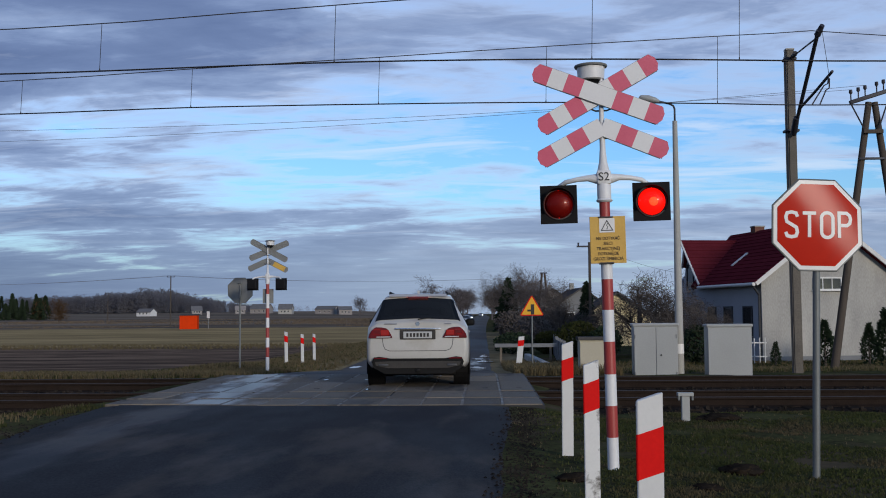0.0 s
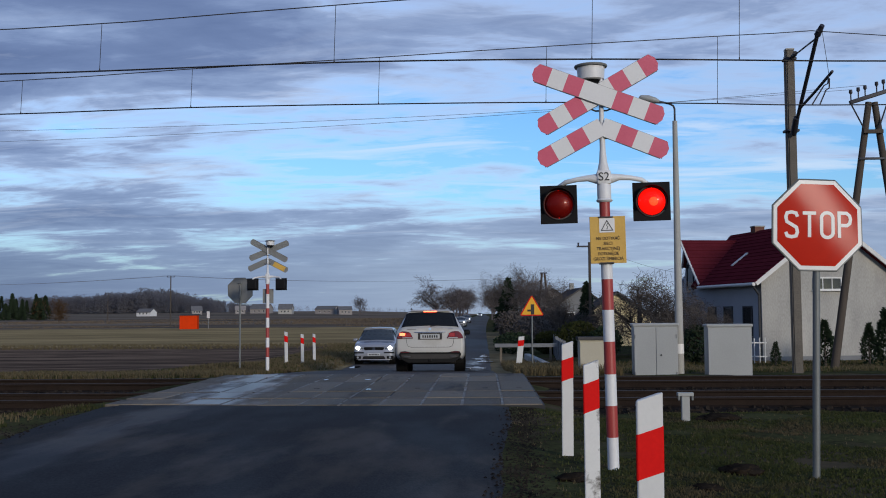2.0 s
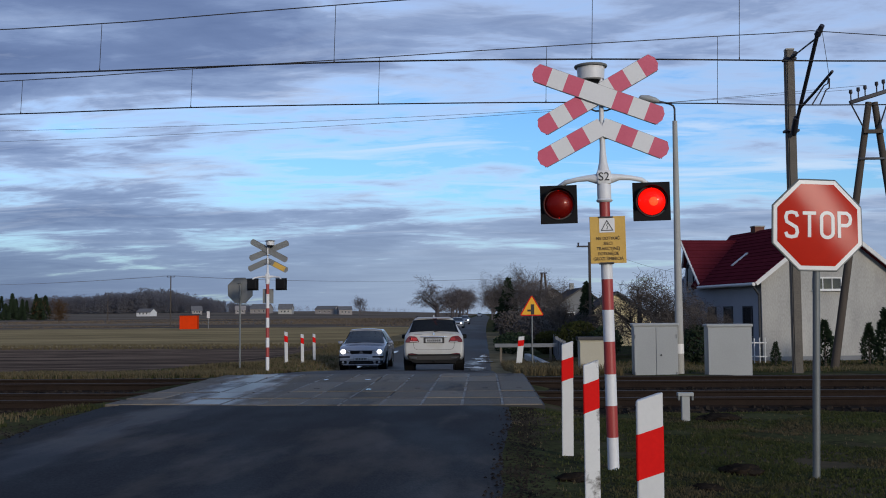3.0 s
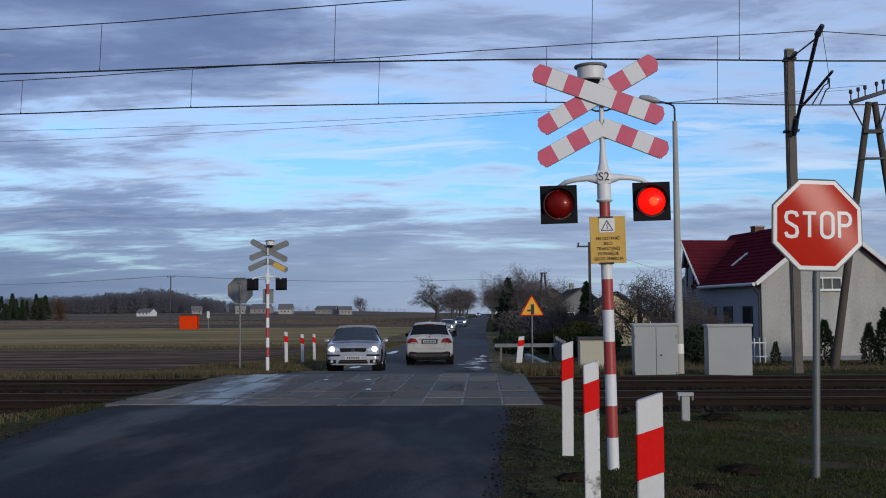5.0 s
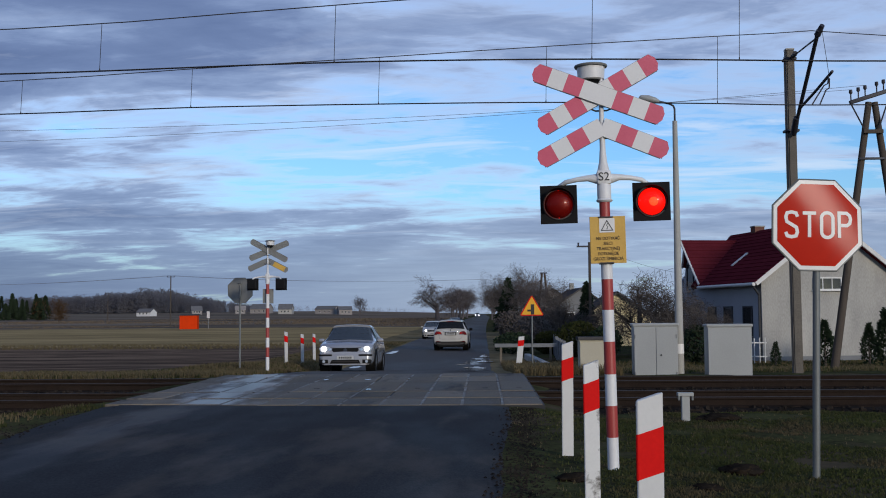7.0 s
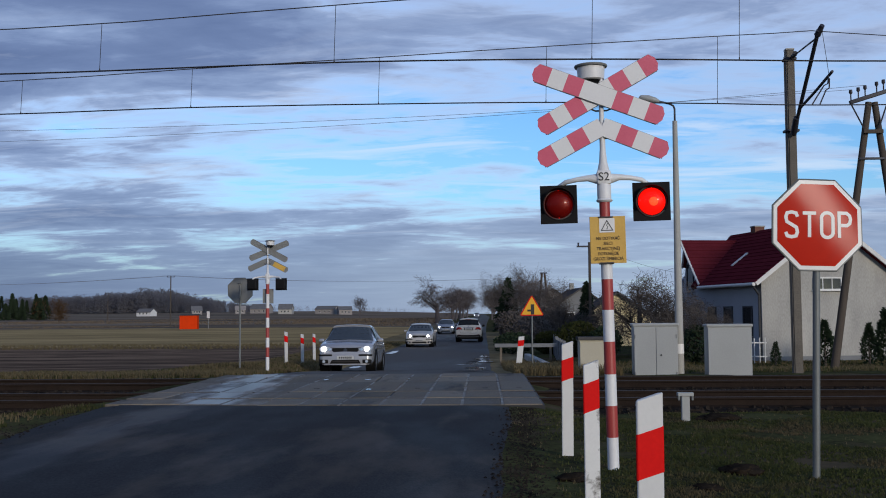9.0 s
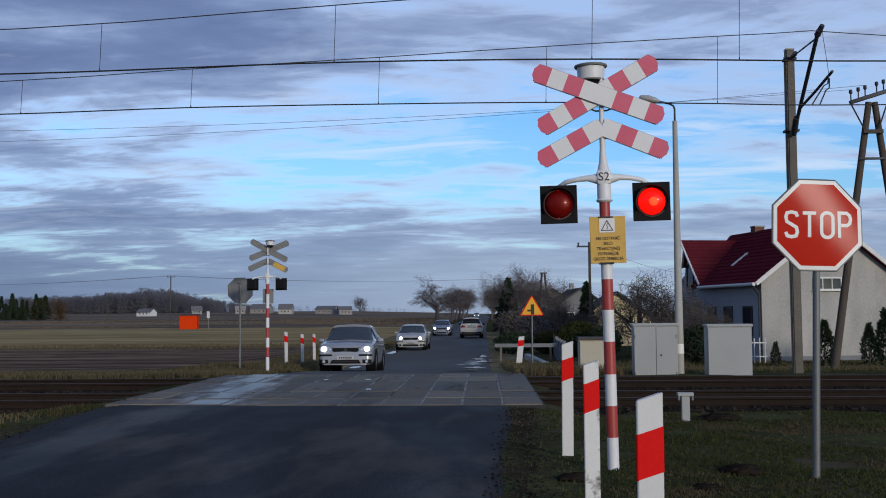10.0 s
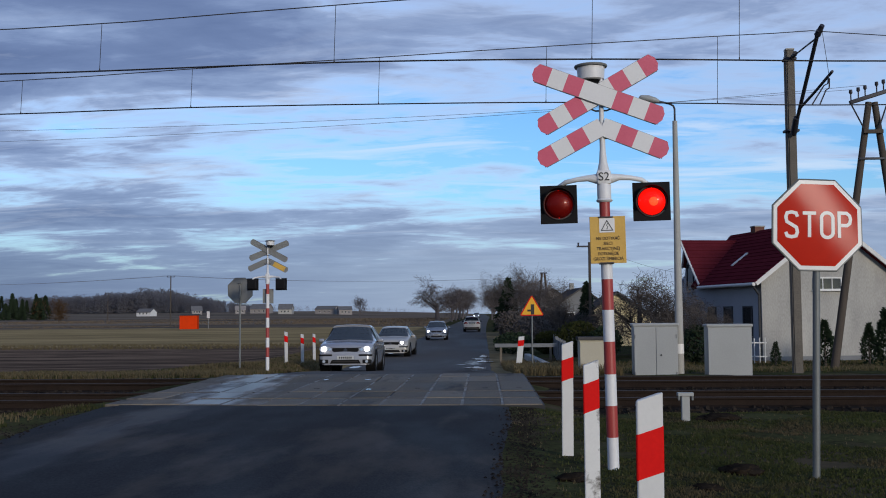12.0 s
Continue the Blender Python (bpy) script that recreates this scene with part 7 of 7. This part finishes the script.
    far_wood("far_woods", "distant winter woods with haze in their grey colour", -345, -160, 760, 4, 17, 7, "hazewood", 60, 620, ((0, 0.62), (0.25, 0.66), (0.42, 0.85), (0.53, 0.98), (0.64, 0.80), (0.75, 0.55), (0.87, 0.22), (1.0, 0.0)), 250)
    far_wood("far_hedges", "thin belt of distant trees and hedges, greyed for haze", -420, 40, 1150, 2, 6, 8, "hazewood", 60, 420, per=60)
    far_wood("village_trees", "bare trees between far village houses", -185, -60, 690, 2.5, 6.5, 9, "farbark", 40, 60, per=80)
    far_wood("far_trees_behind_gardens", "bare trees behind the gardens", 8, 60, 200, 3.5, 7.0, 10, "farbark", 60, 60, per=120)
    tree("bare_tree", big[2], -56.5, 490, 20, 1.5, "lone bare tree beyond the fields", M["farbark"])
    utility_pole(-57.5, 196, 9.2, "dark wooden line pole standing in the field")
    utility_pole(-113.0, 320, 8.5, "dark wooden line pole far across the field")
    utility_pole(6.35, 64.0, 6.3, "dark pole beside a garden conifer", r=0.1)
    ap = thing("power_pole", pose(5.9, 105.0, ground_z(5.9, 105)), "far A-frame power pole above garden trees", "power pole")
    for sx in (-1, 1):
        part("pole_leg", tubed([(sx * 0.75, 0, -0.2), (sx * 0.12, 0, 6.0)], [0.13, 0.1], 8), M["wood"], ap)
    part("crossarm", boxed((0, -0.1, 6.0), (0.7, 0.1, 0.12), 0.01), M["steel"], ap, smooth=False)
    part("brace", boxed((0, -0.1, 4.2), (0.62, 0.08, 0.08), 0.01), M["steel"], ap, smooth=False)
    g1, g2 = ground_z(-56.3, 196), ground_z(-113, 320)
    wire("house_line", sag((6.5, 64, 5.4), (10.3, 54.0, 3.2), 0.25), 0.008, M["thinwire"], "thin line from a pole to the house", "power lines")
    for xx in (-0.65, 0.65):
        wire("field_line", sag((-57.5 + xx, 196, g1 + 9.2), (-130, 196, g1 + 8.2), 1.0), 0.02, M["thinwire"], "thin field power line", "power lines")
        wire("field_line", sag((-57.5 + xx, 196, g1 + 9.2), (6, 190, g1 + 8.0), 0.8), 0.02, M["thinwire"], "thin field power line", "power lines")


build_plants()


def build_roadside():
    # warning triangle
    y = 38.0
    s = thing("warning_sign", pose(1.72, y, ground_z(1.72, y)), "yellow triangular junction warning sign with red edge", "road sign")
    part("post", tubed([(0, 0.04, -0.3), (0, 0.04, 2.55)], 0.03, 10), M["galv"], s)
    tri = [(-0.43, 0.0), (0.43, 0.0), (0.0, 0.745)]

    def scaled(k):
        cx, cz = 0.0, 0.248
        return [(cx + (u - cx) * k, 1.92 + cz + (v - cz) * k) for u, v in tri]
    bm = prismed(scaled(1.0), "y", 0.0, 0.02)
    bmesh.ops.bevel(bm, geom=[e for e in bm.edges if abs(e.verts[0].co.y - e.verts[1].co.y) > 0.01], offset=0.04, segments=3, affect="EDGES")
    part("sign_edge", bm, M["postred"], s, "red sign edge", smooth=False)
    part("face", prismed(scaled(0.86), "y", -0.006, -0.001), M["warnyellow"], s, "yellow sign face", smooth=False)
    bm = bmesh.new()
    box(bm, (0.02, -0.009, 2.14), (0.12, 0.004, 0.36))
    box(bm, (-0.10, -0.009, 2.10), (0.12, 0.004, 0.07))
    part("symbol", bm, M["ink"], s, "black junction symbol", smooth=False)
    # panel fence of the first garden
    f = thing("panel_fence", pose(0, 0, 0), "grey concrete panel fence along a garden", "fence")
    pts = [(3.75, 57.5), (3.35, 49.0), (3.15, 41.0)]
    for (xa, ya), (xb, yb) in zip(pts, pts[1:]):
        n = 4
        for k in range(n):
            x0, y0, x1, y1 = xa + (xb - xa) * k / n, ya + (yb - ya) * k / n, xa + (xb - xa) * (k + 1) / n, ya + (yb - ya) * (k + 1) / n
            zz = land((y0 + y1) / 2) - 0.05
            ln = math.hypot(x1 - x0, y1 - y0)
            rot = Matrix.Rotation(math.atan2(y1 - y0, x1 - x0), 3, "Z")
            for j in range(3):
                part("fence_panel", boxed(((x0 + x1) / 2, (y0 + y1) / 2, zz + 0.15 + j * 0.31), (ln - 0.06, 0.05, 0.295), 0.01, rot, 1), M["fence"], f, smooth=False)
            part("fence_post", boxed((x0, y0, zz + 0.48), (0.14, 0.14, 1.1), 0.015, rot, 1), M["fence"], f, smooth=False)
    lp = thing("low_plank", pose(2.9, 43.5, ground_z(2.9, 43.5)), "pale grey plank rail on stakes by a ditch", "plank rail")
    part("plank", boxed((-1.2, 0, 0.82), (2.5, 0.06, 0.15), 0.01), M["fence"], lp, smooth=False)
    for x in (-2.2, -0.2):
        part("stake", boxed((x, 0.06, 0.35), (0.09, 0.06, 1.05), 0.01), M["plank"], lp, smooth=False)
    kerb = thing("culvert_kerb", pose(2.2, 45.0, ground_z(2.2, 45.0), 0, 0, 2.3), "pale concrete kerb of a culvert in dry grass", "kerb")
    for k in range(8):
        part("kerb_stone", boxed((0, -4.2 + 1.2 * k, 0.10), (0.26, 1.17, 0.30), 0.02, seg=1), M["lampconcrete"], kerb, smooth=False)
    # picket fence of the house garden
    g = thing("picket_fence", pose(10.6, 43.5, ground_z(10.6, 43.5), 0, 0, 4), "slender white garden fence before the house", "fence")
    for z in (0.3, 0.85):
        part("rail", boxed((0, 0.03, z), (1.5, 0.03, 0.05), 0.005, seg=1), M["trim"], g, smooth=False)
    pm = None
    for k in range(7):
        if pm is None:
            o = part("picket", boxed((0, 0, 0.55), (0.035, 0.022, 1.0), 0.006, seg=1), M["trim"], g, smooth=False)
            pm = o.data
        else:
            o = new("picket", pm)
            o.parent = g
        o.location = (-0.666 + k * 0.222, 0, random.uniform(-0.02, 0.02))
    # standing water and broken asphalt at the road's edge
    def puddle(x, y, w, l, seed):
        rng = random.Random(seed)
        n = 44
        bm = bmesh.new()
        vs = []
        for k in range(n):
            a = 2 * math.pi * k / n
            q = 0.95 + 0.55 * noise.noise((math.cos(a) * 1.5, math.sin(a) * 1.5, seed * 3.1)) + 0.35 * noise.noise((math.cos(a) * 4, math.sin(a) * 4, seed * 1.7))
            vs.append(bm.verts.new((w / 2 * q * math.cos(a), l / 2 * q * math.sin(a), 0)))
        bm.faces.new(vs)
        tilt = math.degrees(math.atan2(land(y + 0.5) - land(y - 0.5), 1.0))
        ob = obj("puddle", bm, M["water"])
        ob.matrix_basis = pose(x, y, land(y) + 0.030, tilt, 0, 0)
        tagged(ob, "shallow puddle of standing water on asphalt", "puddle", "puddles on the road")
    def glint_patch(x, y, w, l, seed, mat, tilt, label, z=0.017):
        bm = bmesh.new()
        n = 40
        vs = []
        for k in range(n):
            a = 2 * math.pi * k / n
            q = 0.95 + 0.4 * noise.noise((math.cos(a) * 1.5, math.sin(a) * 1.5, seed * 2.3)) + 0.3 * noise.noise((math.cos(a) * 4, math.sin(a) * 4, seed * 1.9))
            vs.append(bm.verts.new((w / 2 * q * math.cos(a), l / 2 * q * math.sin(a), 0)))
        bm.faces.new(vs)
        ob = obj("glint_patch", bm, mat)
        ob.matrix_basis = pose(x, y, z, tilt, 0, 0)
        tagged(ob, label, "wet patch", "wet patches on the crossing")
    # small tilted mirror films, added where the headlamps glint off the deck
    for k, (x, y, tilt) in enumerate(((-3.22, 21.95, 1.12), (-2.36, 21.95, 1.12), (-2.05, 19.15, 1.48))):
        glint_patch(x, y, 0.11, 0.18, 40 + k, M["film"], tilt, "small tilted mirror film added as a headlamp glint", 0.022)
    pools = [(-0.55, 28.6, 0.9, 0.45), (-0.1, 32.6, 0.45, 0.5), (0.0, 37.0, 0.6, 1.0), (-0.3, 41.0, 0.8, 1.1), (0.05, 46.5, 0.6, 1.8), (0.02, 52.0, 0.5, 2.6), (-0.55, 35.2, 0.45, 0.6), (-5.2, 38.0, 0.5, 2.0), (-5.0, 42.0, 0.4, 2.0), (-4.9, 58.0, 0.5, 5.0), (-5.3, 31.0, 0.5, 0.8)]
    rng = random.Random(17)
    for _ in range(46):
        y = 28.0 + 22 * rng.random()
        pools.append((-0.30 + rng.gauss(0, 0.26), y, rng.uniform(0.15, 0.6), rng.uniform(0.2, 0.7)))
    for k, (x, y, w, l) in enumerate(pools):
        puddle(min(x, 0.15), y, w, l, k + 1)


build_roadside()


def build_road_wear():
    """Grit broken from the edges of the near asphalt."""
    rng = random.Random(5)
    # crumbled edge
    verts, faces = [], []
    for _ in range(3800):
        y = 4.2 + 11.6 * rng.random()
        edge = 0.13 + 0.27 * sstep(8, 16, y)
        x = edge + rng.gauss(0.17, 0.12) if rng.random() < 0.75 else -5.55 - 0.25 * sstep(12, 16, y) + 0.55 * (1 - sstep(6, 14, y)) + rng.gauss(-0.1, 0.18)
        z = max(ground_z(x, y) + 0.002, (land(y) - 0.006) if -5.5 < x < edge else -9)
        q0 = rng.uniform(0.006, 0.022)
        a = rng.uniform(0, 6.28)
        i = len(verts)
        for px, py, pz in ((-1, -0.8, -0.4), (1, -0.7, -0.4), (0.8, 0.9, -0.4), (-0.9, 0.7, -0.4), (0.1, 0.0, 0.6)):
            q = rng.uniform(0.75, 1.2) * q0
            verts.append((x + (px * math.cos(a) - py * math.sin(a)) * q, y + (px * math.sin(a) + py * math.cos(a)) * q, z + pz * q))
        faces += [(i, i + 1, i + 4), (i + 1, i + 2, i + 4), (i + 2, i + 3, i + 4), (i + 3, i, i + 4)]
    me = bpy.data.meshes.new("road_edge_grit")
    me.from_pydata(verts, [], faces)
    me.materials.append(M["ballast"])
    tagged(new("road_edge_grit", me), "dark grit along the crumbled road edge", "grit", kind="stuff")


build_road_wear()


# ---- grass, stones, soil ----
def tufts(name, label, count, area, mat, seed, h0, h1, keep=None, wid=0.006):
    rng = random.Random(seed)
    vs, fs = [], []
    done = 0
    tries = 0
    while done < count and tries < count * 20:
        tries += 1
        x, y = area(rng)
        if keep and not keep(x, y, rng):
            continue
        done += 1
        z = ground_z(x, y) - 0.01
        for _ in range(rng.choice((3, 4, 5))):
            a = rng.uniform(0, 6.283)
            h = rng.uniform(h0, h1)
            ln = h * rng.uniform(0.2, 0.8)
            dx, dy = math.cos(a), math.sin(a)
            bx, by = x + rng.gauss(0, 0.02), y + rng.gauss(0, 0.02)
            w = wid * (1 + y * 0.03)
            i = len(vs)
            vs += [(bx - dy * w, by + dx * w, z), (bx + dy * w, by - dx * w, z), (bx + dx * ln * 0.4 + dy * w * 0.7, by + dy * ln * 0.4 - dx * w * 0.7, z + h * 0.7),
                   (bx + dx * ln * 0.4 - dy * w * 0.7, by + dy * ln * 0.4 + dx * w * 0.7, z + h * 0.7), (bx + dx * ln, by + dy * ln, z + h)]
            fs += [(i, i + 1, i + 2, i + 3), (i + 3, i + 2, i + 4)]
    me = bpy.data.meshes.new(name)
    me.from_pydata(vs, [], fs)
    me.materials.append(M[mat])
    tagged(new(name, me), label, "grass", kind="stuff")


def build_grass():
    def patchy(x, y, rng):
        return noise.noise((x * 0.8, y * 0.8, 3.3)) + 0.35 * noise.noise((x * 2.5, y * 2.5, 1.1)) > -0.12

    def right(rng):
        y = 4.0 + 11.8 * rng.random() ** 0.8
        return rng.uniform(0.35, 1.0 + y * 0.42), y
    tufts("verge_grass", "short green winter grass on the verge", 22000, right, "blade", 1, 0.012, 0.04, lambda x, y, r: patchy(x, y, r) and r.random() < sstep(0.45, 1.6, x))
    tufts("verge_straw", "pale dry grass stalks on the verge", 900, right, "dry", 2, 0.012, 0.045, None, 0.003)

    def left(rng):
        return rng.uniform(-14, -5.6), rng.uniform(9.5, 16.3)
    tufts("left_verge_grass", "green winter grass before the tracks", 7000, left, "blade", 3, 0.03, 0.10, lambda x, y, r: patchy(x, y, r) and x < -5.75 - 0.1 * abs(y - 16))
    tufts("left_verge_straw", "dry grass before the tracks", 1400, left, "dry", 4, 0.03, 0.10, lambda x, y, r: x < -6.0 and y > 12.5, 0.005)

    def back_left(rng):
        return rng.uniform(-16, -5.7), rng.uniform(24.6, 33)
    tufts("far_verge_straw", "dry pale grass behind the tracks", 5200, back_left, "dry", 5, 0.04, 0.15, lambda x, y, r: y < 27 + 6 * r.random() * (1 - min(1, (-5.7 - x) / 9)))
    tufts("far_verge_grass", "dull green grass behind the tracks", 5200, back_left, "blade", 6, 0.03, 0.11)

    def shoulder(rng):
        y = 31 + 50 * rng.random() ** 1.6
        return rng.uniform(-9.0, -5.6), y
    tufts("shoulder_straw", "dry pale grass on the far road shoulder", 5000, shoulder, "dry", 12, 0.05, 0.16)
    tufts("shoulder_grass", "dull green grass on the far road shoulder", 2500, shoulder, "blade", 13, 0.04, 0.13)

    def fallow(rng):
        return rng.uniform(-120, -9), 168 + 150 * rng.random() ** 1.5
    tufts("fallow_weeds", "dark dry weeds on the fallow land", 9000, fallow, "weeds", 21, 0.08, 0.32, lambda x, y, r: noise.noise((x * 0.02, y * 0.05, 5)) + 0.3 * noise.noise((x * 0.12, y * 0.2, 5)) > 0.0, 0.012)

    def plough_edge(rng):
        return rng.uniform(-45, -9), rng.uniform(66, 76)
    tufts("field_edge_straw", "dry stalks where stubble meets ploughed soil", 3500, plough_edge, "dry", 22, 0.05, 0.22, None, 0.006)

    def back_right(rng):
        return rng.uniform(0.6, 3.2), rng.uniform(24.8, 44)
    tufts("ditch_straw", "dry brown grass along the ditch", 4200, back_right, "dry", 7, 0.08, 0.30, lambda x, y, r: x > 0.75)

    def yard(rng):
        return rng.uniform(3.0, 20), rng.uniform(26.5, 46)
    tufts("yard_grass", "short dull grass in front of the house", 9000, yard, "blade", 8, 0.03, 0.10)
    tufts("yard_straw", "dry grass in front of the house", 5000, yard, "dry", 9, 0.04, 0.14)
    rng = random.Random(77)
    verts, faces = [], []
    # loose ballast stones at the foot of the bed and between the rails
    for _ in range(9000):
        x = rng.uniform(1.2, 13) if rng.random() < 0.62 else rng.uniform(-15, -6.2)
        y = rng.uniform(15.3, 24.0) if rng.random() < 0.6 else rng.gauss(15.9, 0.35)
        if any(abs(y - r) < 0.09 for r in RAILS):
            continue
        z = (-0.15 if y > 16.9 else -0.15 - 0.12 * sstep(16.9, 16.0, y)) + 0.01
        z = max(z, ground_z(x, y) + 0.005) if y < 16.4 else z
        s = rng.uniform(0.018, 0.045)
        a = rng.uniform(0, 6.28)
        i = len(verts)
        pts = [(-1, -0.8, -0.5), (1, -0.7, -0.5), (0.8, 0.9, -0.5), (-0.9, 0.7, -0.5), (-0.6, -0.4, 0.6), (0.7, -0.3, 0.75), (0.3, 0.6, 0.5)]
        for px, py, pz in pts:
            q = rng.uniform(0.75, 1.2) * s
            verts.append((x + (px * math.cos(a) - py * math.sin(a)) * q, y + (px * math.sin(a) + py * math.cos(a)) * q, z + pz * q))
        faces += [(i, i + 1, i + 5, i + 4), (i + 1, i + 2, i + 6, i + 5), (i + 2, i + 3, i + 6), (i + 3, i, i + 4, i + 6), (i + 4, i + 5, i + 6)]
    me = bpy.data.meshes.new("ballast_stones")
    me.from_pydata(verts, [], faces)
    me.materials.append(M["ballast"])
    tagged(new("ballast_stones", me), "loose brown ballast stones along the track", "stones", kind="stuff")
    # molehill on the verge
    def hill(x, y, r, h, seed):
        bm = bmesh.new()
        bmesh.ops.create_icosphere(bm, subdivisions=4, radius=1.0)
        for v in bm.verts:
            n = v.co.normalized()
            k = 1 + 0.25 * noise.noise(n * 2 + Vector((seed, 0, 0))) + 0.16 * noise.noise(n * 6) + 0.09 * noise.noise(n * 14)
            v.co = Vector((n.x * r * k, n.y * r * k, n.z * h * k))
        ob = obj("molehill", bm, M["darksoil"], True)
        ob.matrix_basis = pose(x, y, ground_z(x, y) - h * 0.1)
        tagged(ob, "low heap of dark loose soil on grass", "molehill", "soil heaps on the verge")
    hill(2.18, 9.35, 0.20, 0.075, 3)
    hill(0.75, 9.0, 0.16, 0.06, 8)
    hill(1.75, 8.6, 0.13, 0.045, 5)
    hill(3.0, 13.9, 0.3, 0.08, 12)


build_grass()


# ---- what moves ----
def drive(car, name, rows, length, away, spin=True):
    """rows: seconds, x, y of the end that faces us. The car follows the road's slope; its wheels roll."""
    sgn = 1 if away else -1
    keys, dist, last = [], 0.0, None
    spins = []
    for k in range(121):
        t = k * 0.1
        x, y = glide(rows, t)
        x2, y2 = glide(rows, min(t + 0.3, 12.0))
        x1, y1 = glide(rows, max(t - 0.3, 0.0))
        going = abs(y2 - y1)
        turn = math.degrees(math.atan2(-(x2 - x1), max(going, 1.2)) ) * (1 if away else -1)
        yc = y + length / 2
        tilt = math.degrees(math.atan2(land(yc + length * 0.3) - land(yc - length * 0.3), length * 0.6))
        xc = x - math.sin(radians(turn)) * length / 2 if away else x + math.sin(radians(turn)) * length / 2
        z = (land(yc + length * 0.3) + land(yc - length * 0.3)) / 2 + 0.012
        keys.append((t, pose(xc, yc, z, tilt * sgn, 0, turn + (0 if away else 180))))
        if last is not None:
            dist += math.hypot(x - last[0], y - last[1])
        last = (x, y)
        spins.append((t, dist))
    walk(car, keys)
    if spin:
        for hub, hx, hy, r in WHEELS[name]:
            rows2 = []
            for (t0, d0), (t1, d1) in zip(spins, spins[1:]):
                for j in range(3):
                    a = math.degrees((d0 + (d1 - d0) * j / 3) / r)
                    rows2.append((t0 + (t1 - t0) * j / 3, pose(hx, hy, r, -(a % 360), 0, 0)))
            rows2.append((12.0, pose(hx, hy, r, -(math.degrees(spins[-1][1] / r) % 360), 0, 0)))
            walk(hub, rows2)
    else:
        for hub, hx, hy, r in WHEELS[name]:
            hub.location = (hx, hy, r)


def flip_rows(place, turns, step=0.034):
    """Rows that hold an angle and turn by half a circle at each given time, in three quick steps."""
    ang, rows = 0.0, [(0.0, 0.0)]
    for t in turns:
        if t - step > rows[-1][0]:
            rows.append((t - step, ang))
        for k in (1, 2, 3):
            rows.append((t - step + k * step * 0.67 * 1.5, ang + 60 * k))
        ang += 180
    rows.append((12.0, ang))
    x, y, z = place
    seen, out = set(), []
    for t, a in rows:
        f = frame(t)
        if f in seen or t > 12.0:
            continue
        seen.add(f)
        out.append((t, pose(x, y, z, 0, 0, a)))
    return out


def motions():
    drive(SUV, "suv", [(0, -1.21, 19.8), (0.5, -1.27, 21.6), (1, -1.33, 24.3), (1.5, -1.39, 26.8), (2, -1.46, 29.4), (2.5, -1.50, 31.8), (3.2, -1.61, 35.0), (4.0, -1.90, 38.7), (4.8, -2.15, 42.6), (5.5, -2.22, 46.4),
                       (6.0, -2.18, 50.0), (6.5, -1.98, 54.5), (7.2, -1.78, 62.5), (8.0, -1.45, 69.5), (8.8, -1.12, 76.5), (9.5, -1.02, 84.0), (10.5, -0.99, 97.5), (11, -1.08, 105.0), (12, -1.27, 121.0)], 4.82, True)
    drive(HATCH, "hatchback", [(0, -4.40, 62.0), (1, -4.37, 52.5), (1.5, -4.38, 48.2), (2, -4.45, 44.3), (2.5, -4.48, 41.5), (3.2, -4.50, 38.9), (4.0, -4.42, 36.0), (4.8, -4.36, 34.2), (5.5, -4.29, 33.5), (6.0, -4.30, 33.4), (12.0, -4.30, 33.4)], 4.2, False)
    drive(SEDAN, "sedan", [(0, -3.0, 185.0), (1, -3.1, 170.0), (2, -3.3, 157.0), (3.2, -3.5, 142.0), (4.8, -3.75, 116.0), (6.0, -4.05, 101.0), (7.2, -4.20, 87.0), (8.8, -4.02, 69.0), (9.5, -4.05, 64.5), (10.5, -4.14, 58.3), (11, -4.2, 55.6), (12, -4.34, 52.0)], 4.5, False)
    drive(GREYCAR, "estate_car", [(0, -3.15, 234.0), (1, -3.2, 220.0), (3.2, -3.2, 180.0), (4.8, -3.3, 160.0), (6.0, -3.47, 148.0), (8.8, -3.77, 112.0), (9.5, -3.85, 106.0), (11, -3.95, 92.5), (12, -3.8, 85.0)], 4.3, False)
    drive(FARCAR, "far_car", [(0, -0.9, 455.0), (4.8, -1.7, 400.0), (8.8, -2.1, 345.0), (12, -1.9, 300.0)], 4.2, False, spin=False)
    # flashing: each lamp shows its lit face for half a beat
    beat, first = 0.982, 0.27
    for side, hub in LAMP_HUBS:
        turns = []
        k = 0
        while True:
            t = first + beat * k / 2
            if t > 11.95:
                break
            turns.append(t)
            k += 1
        place = tuple(hub.location)
        rows = flip_rows(place, turns)
        if side < 0:
            rows = [(t, m @ pose(0, 0, 0, 0, 0, 180)) for t, m in rows]
        walk(hub, rows)
    for lamp in BRAKES:
        walk(lamp, flip_rows(tuple(lamp.location), [1.10, 2.95]))


motions()
